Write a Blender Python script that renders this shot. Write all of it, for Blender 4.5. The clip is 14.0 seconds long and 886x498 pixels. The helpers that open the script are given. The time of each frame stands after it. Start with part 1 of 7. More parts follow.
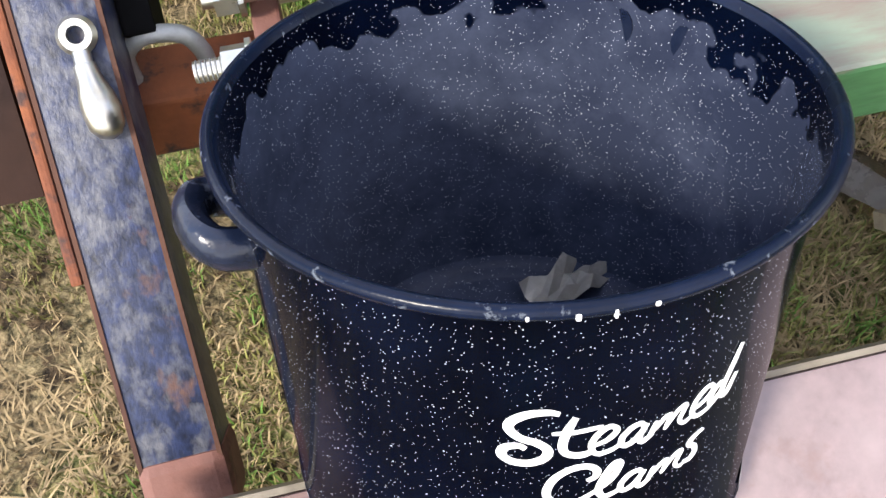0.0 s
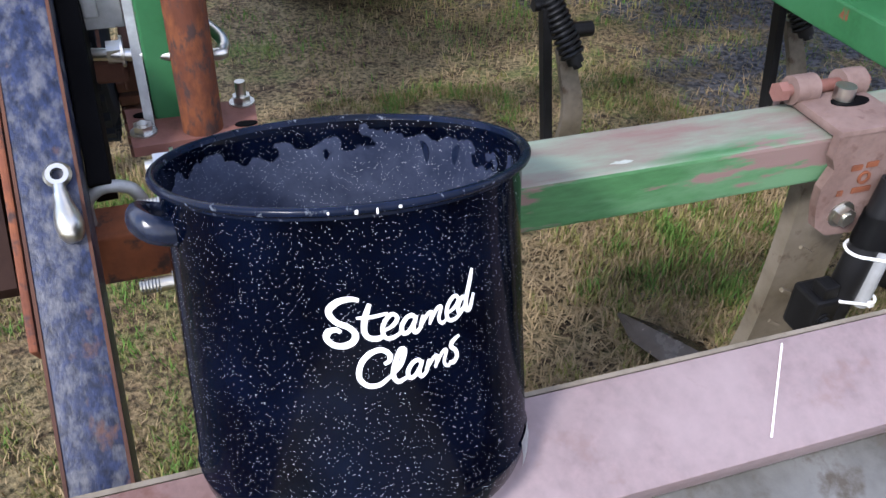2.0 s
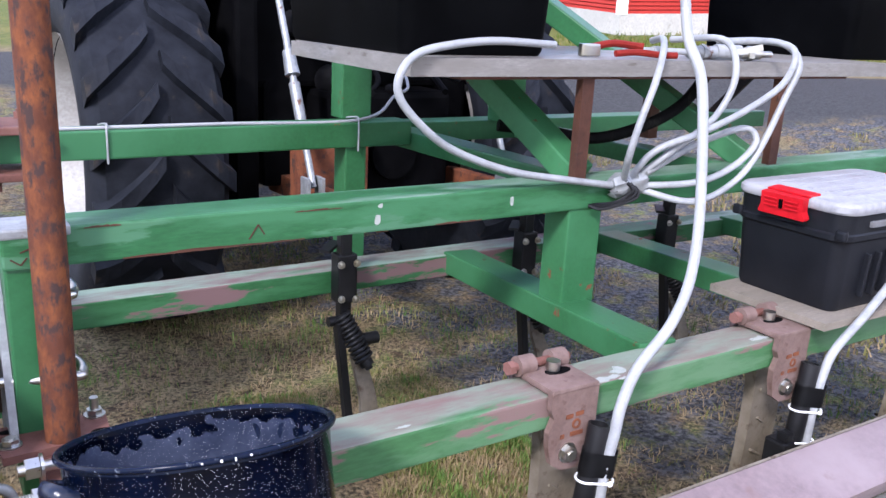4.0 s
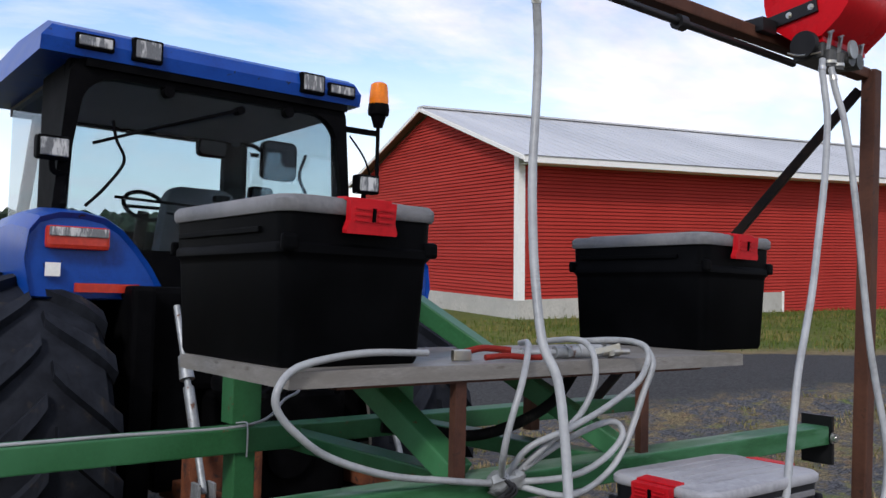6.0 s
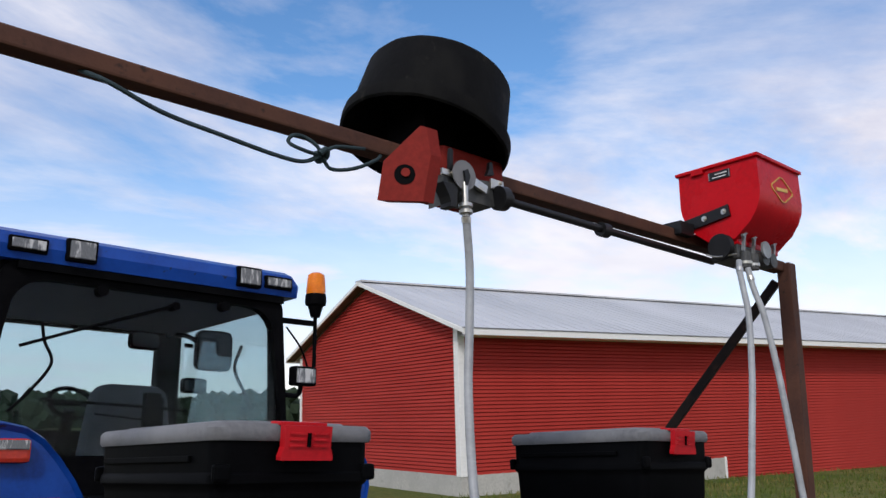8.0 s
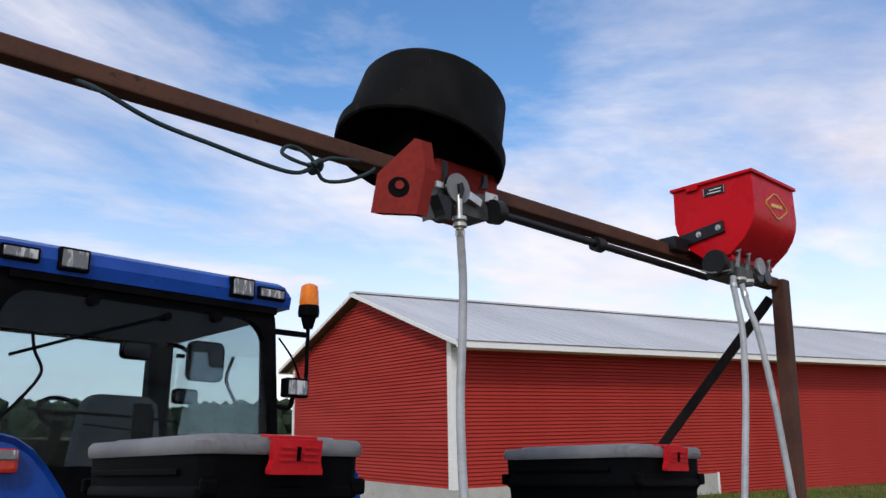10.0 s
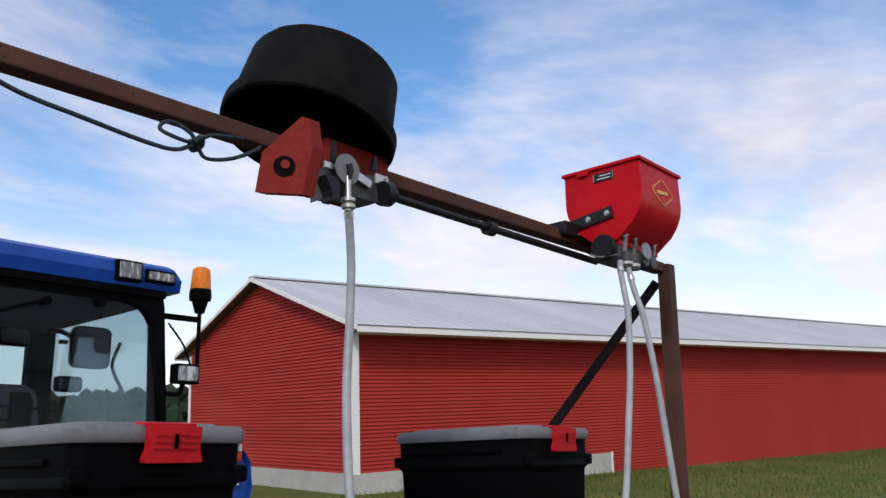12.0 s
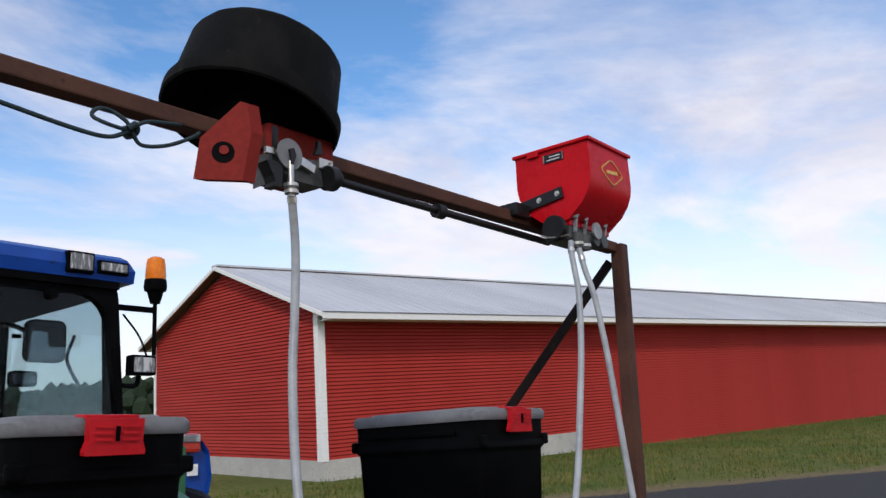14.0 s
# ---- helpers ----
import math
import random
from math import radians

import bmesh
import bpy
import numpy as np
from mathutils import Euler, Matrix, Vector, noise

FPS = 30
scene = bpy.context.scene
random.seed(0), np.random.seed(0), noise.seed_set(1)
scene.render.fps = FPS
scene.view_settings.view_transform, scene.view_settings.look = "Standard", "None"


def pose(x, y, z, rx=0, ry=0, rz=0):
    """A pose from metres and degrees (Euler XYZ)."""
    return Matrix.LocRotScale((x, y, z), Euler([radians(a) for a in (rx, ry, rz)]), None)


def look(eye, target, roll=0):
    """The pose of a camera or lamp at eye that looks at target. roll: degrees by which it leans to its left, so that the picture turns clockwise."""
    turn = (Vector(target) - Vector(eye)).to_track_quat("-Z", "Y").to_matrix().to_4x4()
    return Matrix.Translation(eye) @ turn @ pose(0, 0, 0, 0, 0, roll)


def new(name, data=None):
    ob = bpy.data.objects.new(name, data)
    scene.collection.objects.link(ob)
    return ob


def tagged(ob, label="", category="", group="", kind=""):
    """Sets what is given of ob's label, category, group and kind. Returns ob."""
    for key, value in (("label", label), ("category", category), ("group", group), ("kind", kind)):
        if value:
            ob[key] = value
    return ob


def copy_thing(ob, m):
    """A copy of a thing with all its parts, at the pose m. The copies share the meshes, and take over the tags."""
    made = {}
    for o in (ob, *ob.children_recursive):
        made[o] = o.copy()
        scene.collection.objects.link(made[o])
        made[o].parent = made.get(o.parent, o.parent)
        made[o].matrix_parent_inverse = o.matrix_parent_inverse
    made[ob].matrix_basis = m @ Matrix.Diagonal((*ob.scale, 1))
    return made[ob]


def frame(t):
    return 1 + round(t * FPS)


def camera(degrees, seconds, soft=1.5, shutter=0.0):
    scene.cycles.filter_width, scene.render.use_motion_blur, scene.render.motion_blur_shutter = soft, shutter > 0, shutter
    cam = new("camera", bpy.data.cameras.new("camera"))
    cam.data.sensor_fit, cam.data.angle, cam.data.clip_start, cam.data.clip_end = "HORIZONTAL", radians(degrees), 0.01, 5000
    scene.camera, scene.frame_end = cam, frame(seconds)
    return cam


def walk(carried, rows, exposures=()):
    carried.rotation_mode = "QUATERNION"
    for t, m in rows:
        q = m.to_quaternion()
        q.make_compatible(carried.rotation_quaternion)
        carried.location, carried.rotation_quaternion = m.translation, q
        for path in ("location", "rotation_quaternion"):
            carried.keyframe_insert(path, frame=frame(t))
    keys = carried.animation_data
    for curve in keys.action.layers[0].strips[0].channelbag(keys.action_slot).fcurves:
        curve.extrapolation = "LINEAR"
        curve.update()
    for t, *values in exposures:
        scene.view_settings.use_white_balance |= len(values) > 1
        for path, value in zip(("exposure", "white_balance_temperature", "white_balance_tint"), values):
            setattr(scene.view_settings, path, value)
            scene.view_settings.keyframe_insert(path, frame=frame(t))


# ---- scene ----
cam = camera(55.0, 14.0)
PATH = [
    (0, (0.299, 0.180, 1.254), (0.434, 1.129, -0.502), -6.3),
    (0.5, (0.233, 0.084, 1.276), (0.598, 1.144, -0.380), 0.6),
    (0.7, (0.220, 0.054, 1.278), (0.602, 1.132, -0.363), -0.1),
    (1, (0.198, 0.018, 1.279), (0.691, 1.150, -0.294), 3.8),
    (1.5, (0.236, -0.075, 1.311), (0.720, 1.229, -0.127), 2.0),
    (2, (0.276, -0.200, 1.324), (0.744, 1.252, 0.032), -0.7),
    (2.4, (0.271, -0.270, 1.346), (0.707, 1.286, 0.167), -1.9),
    (2.5, (0.268, -0.284, 1.359), (0.740, 1.292, 0.221), -2.0),
    (3, (0.185, -0.357, 1.409), (0.833, 1.272, 0.447), -1.6),
    (3.5, (0.115, -0.455, 1.457), (0.997, 1.145, 0.643), -0.5),
    (4, (0.127, -0.524, 1.480), (1.148, 1.064, 0.821), 1.5),
    (4.2, (0.125, -0.564, 1.491), (1.183, 1.030, 0.907), 2.1),
    (6.3, (0.134, -0.654, 1.567), (1.415, 0.882, 1.614), -0.1),
    (6.5, (0.138, -0.645, 1.579), (1.443, 0.867, 1.658), -0.4),
    (7, (0.128, -0.658, 1.619), (1.415, 0.859, 1.820), -0.8),
    (7.5, (0.123, -0.674, 1.653), (1.425, 0.814, 1.954), -1.1),
    (8, (0.123, -0.679, 1.672), (1.451, 0.768, 2.051), -1.4),
    (8.2, (0.127, -0.674, 1.678), (1.463, 0.762, 2.067), -1.3),
    (10.3, (0.135, -0.673, 1.677), (1.463, 0.765, 2.088), -0.7),
    (10.5, (0.140, -0.670, 1.679), (1.447, 0.790, 2.081), -0.6),
    (11, (0.148, -0.665, 1.679), (1.498, 0.759, 2.068), -0.8),
    (11.5, (0.162, -0.672, 1.675), (1.599, 0.667, 2.052), -1.3),
    (12, (0.177, -0.683, 1.674), (1.672, 0.594, 2.041), -1.7),
    (12.5, (0.186, -0.696, 1.674), (1.711, 0.548, 2.030), -2.0),
    (13, (0.195, -0.704, 1.672), (1.726, 0.532, 2.028), -2.2),
    (13.5, (0.205, -0.713, 1.672), (1.741, 0.518, 2.025), -2.4),
    (14, (0.219, -0.719, 1.670), (1.768, 0.504, 1.998), -3.3),
]
EXPOSURES = [(0.0, 1.48, 7200, 10), (0.5, 1.18, 6700, 10), (0.9, 1.10, 6500, 10), (1.5, 1.12, 6400, 11), (2.3, 1.05, 6200, 16), (3.0, 1.10, 6100, 18), (4.2, 1.18, 6100, 20), (6.3, -0.35, 6550, 12), (7.2, -0.40, 6550, 12), (14.0, -0.42, 6500, 12)]
walk(cam, [(t, look(eye, target, roll)) for t, eye, target, roll in PATH], EXPOSURES)

# the yard falls gently to the right and forwards under the tractor and its machine
LEAN = Matrix.Translation((0.9, 0.9, 0)) @ Matrix.Rotation(-0.0365, 4, "X") @ Matrix.Rotation(0.0518, 4, "Y") @ Matrix.Translation((-0.9, -0.9, 0))

# ---- world and light ----
SUN_ELEV, SUN_AZ = radians(42), radians(236)   # azimuth clockwise from +y
world = bpy.data.worlds.new("sky")
scene.world = world
world.use_nodes = True
wn, wl = world.node_tree.nodes, world.node_tree.links
wn.clear()

sky = wn.new("ShaderNodeTexSky")
sky.sky_type, sky.sun_disc, sky.sun_elevation, sky.sun_rotation = "NISHITA", False, SUN_ELEV, SUN_AZ
sky.air_density, sky.dust_density, sky.ozone_density = 1.0, 0.3, 2.5
coord = wn.new("ShaderNodeTexCoord")
split = wn.new("ShaderNodeSeparateXYZ")
wl.new(coord.outputs["Generated"], split.inputs[0])
lift = wn.new("ShaderNodeMath")
lift.operation = "ADD"
lift.inputs[1].default_value = 0.16
wl.new(split.outputs[2], lift.inputs[0])
safe = wn.new("ShaderNodeMath")
safe.operation = "MAXIMUM"
safe.inputs[1].default_value = 0.05
wl.new(lift.outputs[0], safe.inputs[0])
flat = wn.new("ShaderNodeVectorMath")
flat.operation = "DIVIDE"
wl.new(coord.outputs["Generated"], flat.inputs[0])
wl.new(safe.outputs[0], flat.inputs[1])
mapping = wn.new("ShaderNodeMapping")
mapping.inputs["Rotation"].default_value = (0, 0, radians(35))
mapping.inputs["Scale"].default_value = (0.75, 1.0, 0.2)
mapping.inputs["Location"].default_value = (1.3, 0.55, 0)
wl.new(flat.outputs[0], mapping.inputs[0])
cloud = wn.new("ShaderNodeTexNoise")
cloud.inputs["Scale"].default_value, cloud.inputs["Detail"].default_value = 0.8, 9
cloud.inputs["Roughness"].default_value, cloud.inputs["Distortion"].default_value = 0.60, 0.45
wl.new(mapping.outputs[0], cloud.inputs["Vector"])
cover = wn.new("ShaderNodeValToRGB")
cover.color_ramp.elements[0].position, cover.color_ramp.elements[1].position = 0.37, 0.57
wl.new(cloud.outputs[0], cover.inputs[0])
haze = wn.new("ShaderNodeMapRange")
haze.inputs["From Min"].default_value, haze.inputs["From Max"].default_value = 0.30, 0.08
wl.new(split.outputs[2], haze.inputs[0])
most = wn.new("ShaderNodeMath")
most.operation = "MAXIMUM"
wl.new(cover.outputs[0], most.inputs[0])
hz = wn.new("ShaderNodeMath")
hz.operation = "MULTIPLY"
hz.inputs[1].default_value = 0.75
wl.new(haze.outputs[0], hz.inputs[0])
wl.new(hz.outputs[0], most.inputs[1])
white = wn.new("ShaderNodeMix")
white.data_type = "RGBA"
shade = wn.new("ShaderNodeTexNoise")
shade.inputs["Scale"].default_value, shade.inputs["Detail"].default_value, shade.inputs["Roughness"].default_value = 2.1, 7, 0.6
wl.new(mapping.outputs[0], shade.inputs["Vector"])
under = wn.new("ShaderNodeValToRGB")
under.color_ramp.elements[0].position, under.color_ramp.elements[0].color = 0.38, (7.6, 7.9, 9.7, 1)
under.color_ramp.elements[1].position, under.color_ramp.elements[1].color = 0.60, (10.9, 10.9, 11.8, 1)
wl.new(shade.outputs[0], under.inputs[0])
low = wn.new("ShaderNodeMix")
low.data_type = "RGBA"
low.inputs[7].default_value = (11.8, 11.9, 12.7, 1)
wl.new(haze.outputs[0], low.inputs[0])
wl.new(under.outputs[0], low.inputs[6])
wl.new(low.outputs[2], white.inputs[7])
wl.new(most.outputs[0], white.inputs[0])
deep = wn.new("ShaderNodeHueSaturation")
deep.inputs["Saturation"].default_value, deep.inputs["Value"].default_value = 1.2, 2.1
wl.new(sky.outputs[0], deep.inputs["Color"])
wl.new(deep.outputs[0], white.inputs[6])
back = wn.new("ShaderNodeBackground")
back.inputs[1].default_value = 0.11
wl.new(white.outputs[2], back.inputs[0])
out = wn.new("ShaderNodeOutputWorld")
wl.new(back.outputs[0], out.inputs[0])

sun_data = bpy.data.lights.new("sun", "SUN")
sun_data.energy, sun_data.angle, sun_data.color = 2.4, radians(9), (1.0, 0.985, 0.955)
sun = new("sun", sun_data)
sun.matrix_world = look((0, 0, 0), (-math.sin(SUN_AZ) * math.cos(SUN_ELEV), -math.cos(SUN_AZ) * math.cos(SUN_ELEV), -math.sin(SUN_ELEV)))

# ---- materials ----


def mat(name, base, other=None, third=None, scale=4.0, cut=(0.4, 0.65), scale3=14.0, cut3=(0.6, 0.7), rough=0.6, metal=0.0,
        bump=0.15, grain=60.0, stretch=(1, 1, 1), vary=0.12, spec=0.3, rough3=None):
    """A surface of a base colour with patches of a second and a third one, fine grain and relief."""
    m = bpy.data.materials.new(name)
    m.use_nodes = True
    n, l = m.node_tree.nodes, m.node_tree.links
    bsdf = n["Principled BSDF"]
    tc = n.new("ShaderNodeTexCoord")
    mp = n.new("ShaderNodeMapping")
    mp.inputs["Scale"].default_value = stretch
    l.new(tc.outputs["Object"], mp.inputs[0])

    def noise_tex(s, detail):
        t = n.new("ShaderNodeTexNoise")
        t.inputs["Scale"].default_value, t.inputs["Detail"].default_value, t.inputs["Roughness"].default_value = s, detail, 0.62
        l.new(mp.outputs[0], t.inputs["Vector"])
        return t.outputs[0]

    def ramp(src, lo, hi):
        r = n.new("ShaderNodeMapRange")
        r.inputs["From Min"].default_value, r.inputs["From Max"].default_value = lo, hi
        l.new(src, r.inputs[0])
        return r.outputs[0]

    def mix(fac, a, b):
        x = n.new("ShaderNodeMix")
        x.data_type = "RGBA"
        l.new(fac, x.inputs[0])
        for value, k in ((a, 6), (b, 7)):
            if isinstance(value, tuple):
                x.inputs[k].default_value = (*value, 1)
            else:
                l.new(value, x.inputs[k])
        return x.outputs[2]

    fine = noise_tex(grain, 6)
    dark = tuple(c * (1 - vary * 2) for c in base)
    light = tuple(min(1, c * (1 + vary)) for c in base)
    col = mix(ramp(fine, 0.3, 0.7), dark, light)
    big = noise_tex(scale, 8)
    if other:
        col = mix(ramp(big, *cut), col, other)
    r = n.new("ShaderNodeMapRange")
    r.inputs["To Min"].default_value, r.inputs["To Max"].default_value = max(0.02, rough - 0.12), min(1, rough + 0.12)
    l.new(big, r.inputs[0])
    rough_out = r.outputs[0]
    if third:
        f = ramp(noise_tex(scale3, 8), *cut3)
        col = mix(f, col, third)
        if rough3 is not None:
            rr = n.new("ShaderNodeMix")
            l.new(f, rr.inputs[0])
            l.new(rough_out, rr.inputs[2])
            rr.inputs[3].default_value = rough3
            rough_out = rr.outputs[0]
    l.new(col, bsdf.inputs["Base Color"])
    l.new(rough_out, bsdf.inputs["Roughness"])
    bsdf.inputs["Metallic"].default_value = metal
    bsdf.inputs["Specular IOR Level"].default_value = spec
    if bump:
        b = n.new("ShaderNodeBump")
        b.inputs["Strength"].default_value, b.inputs["Distance"].default_value = bump, 0.004
        l.new(fine, b.inputs["Height"])
        l.new(b.outputs[0], bsdf.inputs["Normal"])
    return m


def glass(name, tint, alpha):
    m = bpy.data.materials.new(name)
    m.use_nodes = True
    n, l = m.node_tree.nodes, m.node_tree.links
    clear, gloss, mixer, fres = n.new("ShaderNodeBsdfTransparent"), n.new("ShaderNodeBsdfGlossy"), n.new("ShaderNodeMixShader"), n.new("ShaderNodeFresnel")
    clear.inputs[0].default_value = (*tint, 1)
    gloss.inputs[1].default_value = 0.03
    fres.inputs[0].default_value = 1.3
    weak = n.new("ShaderNodeMath")
    weak.operation = "MULTIPLY"
    weak.inputs[1].default_value = 0.4
    l.new(fres.outputs[0], weak.inputs[0])
    l.new(weak.outputs[0], mixer.inputs[0])
    l.new(clear.outputs[0], mixer.inputs[1])
    l.new(gloss.outputs[0], mixer.inputs[2])
    l.new(mixer.outputs[0], n["Material Output"].inputs[0])
    return m


def speckled(name):
    """Black-blue vitreous enamel with white specks and darker wet smudges."""
    m = bpy.data.materials.new(name)
    m.use_nodes = True
    n, l = m.node_tree.nodes, m.node_tree.links
    bsdf = n["Principled BSDF"]
    tc = n.new("ShaderNodeTexCoord")
    total = None
    for scale, lim in ((230, 0.12), (380, 0.17), (600, 0.24)):
        v = n.new("ShaderNodeTexVoronoi")
        v.inputs["Scale"].default_value = scale
        l.new(tc.outputs["Object"], v.inputs["Vector"])
        keep = n.new("ShaderNodeSeparateColor")
        l.new(v.outputs["Color"], keep.inputs[0])
        size = n.new("ShaderNodeMath")
        size.operation = "MULTIPLY"
        size.inputs[1].default_value = lim
        l.new(keep.outputs[0], size.inputs[0])
        less = n.new("ShaderNodeMath")
        less.operation = "LESS_THAN"
        l.new(v.outputs["Distance"], less.inputs[0])
        l.new(size.outputs[0], less.inputs[1])
        gate = n.new("ShaderNodeMath")
        gate.operation = "GREATER_THAN"
        gate.inputs[1].default_value = 0.58
        l.new(keep.outputs[1], gate.inputs[0])
        both = n.new("ShaderNodeMath")
        both.operation = "MULTIPLY"
        l.new(less.outputs[0], both.inputs[0])
        l.new(gate.outputs[0], both.inputs[1])
        if total is None:
            total = both.outputs[0]
        else:
            mx = n.new("ShaderNodeMath")
            mx.operation = "MAXIMUM"
            l.new(total, mx.inputs[0])
            l.new(both.outputs[0], mx.inputs[1])
            total = mx.outputs[0]
    film = n.new("ShaderNodeTexNoise")
    film.inputs["Scale"].default_value, film.inputs["Detail"].default_value = 9, 6
    l.new(tc.outputs["Object"], film.inputs["Vector"])
    fr = n.new("ShaderNodeValToRGB")
    fr.color_ramp.elements[0].position, fr.color_ramp.elements[0].color = 0.40, (0.0003, 0.0008, 0.0030, 1)
    fr.color_ramp.elements[1].position, fr.color_ramp.elements[1].color = 0.68, (0.0012, 0.003, 0.0105, 1)
    l.new(film.outputs[0], fr.inputs[0])
    mix = n.new("ShaderNodeMix")
    mix.name = "specks"
    mix.data_type = "RGBA"
    l.new(total, mix.inputs[0])
    l.new(fr.outputs[0], mix.inputs[6])
    mix.inputs[7].default_value = (0.55, 0.57, 0.6, 1)
    l.new(mix.outputs[2], bsdf.inputs["Base Color"])
    rr = n.new("ShaderNodeMapRange")
    rr.inputs["To Min"].default_value, rr.inputs["To Max"].default_value = 0.04, 0.14
    l.new(film.outputs[0], rr.inputs[0])
    l.new(rr.outputs[0], bsdf.inputs["Roughness"])
    bsdf.inputs["Specular IOR Level"].default_value = 0.05
    return m


def worn_or_skylit_beam(name, paint, paint2, primer, bare):
    """Green paint that feet have worn off the upper faces: pink primer, pale bare patches; primer also shows along the
    sides. On the middle beam the pale upper faces stand for sky sheen.
    """
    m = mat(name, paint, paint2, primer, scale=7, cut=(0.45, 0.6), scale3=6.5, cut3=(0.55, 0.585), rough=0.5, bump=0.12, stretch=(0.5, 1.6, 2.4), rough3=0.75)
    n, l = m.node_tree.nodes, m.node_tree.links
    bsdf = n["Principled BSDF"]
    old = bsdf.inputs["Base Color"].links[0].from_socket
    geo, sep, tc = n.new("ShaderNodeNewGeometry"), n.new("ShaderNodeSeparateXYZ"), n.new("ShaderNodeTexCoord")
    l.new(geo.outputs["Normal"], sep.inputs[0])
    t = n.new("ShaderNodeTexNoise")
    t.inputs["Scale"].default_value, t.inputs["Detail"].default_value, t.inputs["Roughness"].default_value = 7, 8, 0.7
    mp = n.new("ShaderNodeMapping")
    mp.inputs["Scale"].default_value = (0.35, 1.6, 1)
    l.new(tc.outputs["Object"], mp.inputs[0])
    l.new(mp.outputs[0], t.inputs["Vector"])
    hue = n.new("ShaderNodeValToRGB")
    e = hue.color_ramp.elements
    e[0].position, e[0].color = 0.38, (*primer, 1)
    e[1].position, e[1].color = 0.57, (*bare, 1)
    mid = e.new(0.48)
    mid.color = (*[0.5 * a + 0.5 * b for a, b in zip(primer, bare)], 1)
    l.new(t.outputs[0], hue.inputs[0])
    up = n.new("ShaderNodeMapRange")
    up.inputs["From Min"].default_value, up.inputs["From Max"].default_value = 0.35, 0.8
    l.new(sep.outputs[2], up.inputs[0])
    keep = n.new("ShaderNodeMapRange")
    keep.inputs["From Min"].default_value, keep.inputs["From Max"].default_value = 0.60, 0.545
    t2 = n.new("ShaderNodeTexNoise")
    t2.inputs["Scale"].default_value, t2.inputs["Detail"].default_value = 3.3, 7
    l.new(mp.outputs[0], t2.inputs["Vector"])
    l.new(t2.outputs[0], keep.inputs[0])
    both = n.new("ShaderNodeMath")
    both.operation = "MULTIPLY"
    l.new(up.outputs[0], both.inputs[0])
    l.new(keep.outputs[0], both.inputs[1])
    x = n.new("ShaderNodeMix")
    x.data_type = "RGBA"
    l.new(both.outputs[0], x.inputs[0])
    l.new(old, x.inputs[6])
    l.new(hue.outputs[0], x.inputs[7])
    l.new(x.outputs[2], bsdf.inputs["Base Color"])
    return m


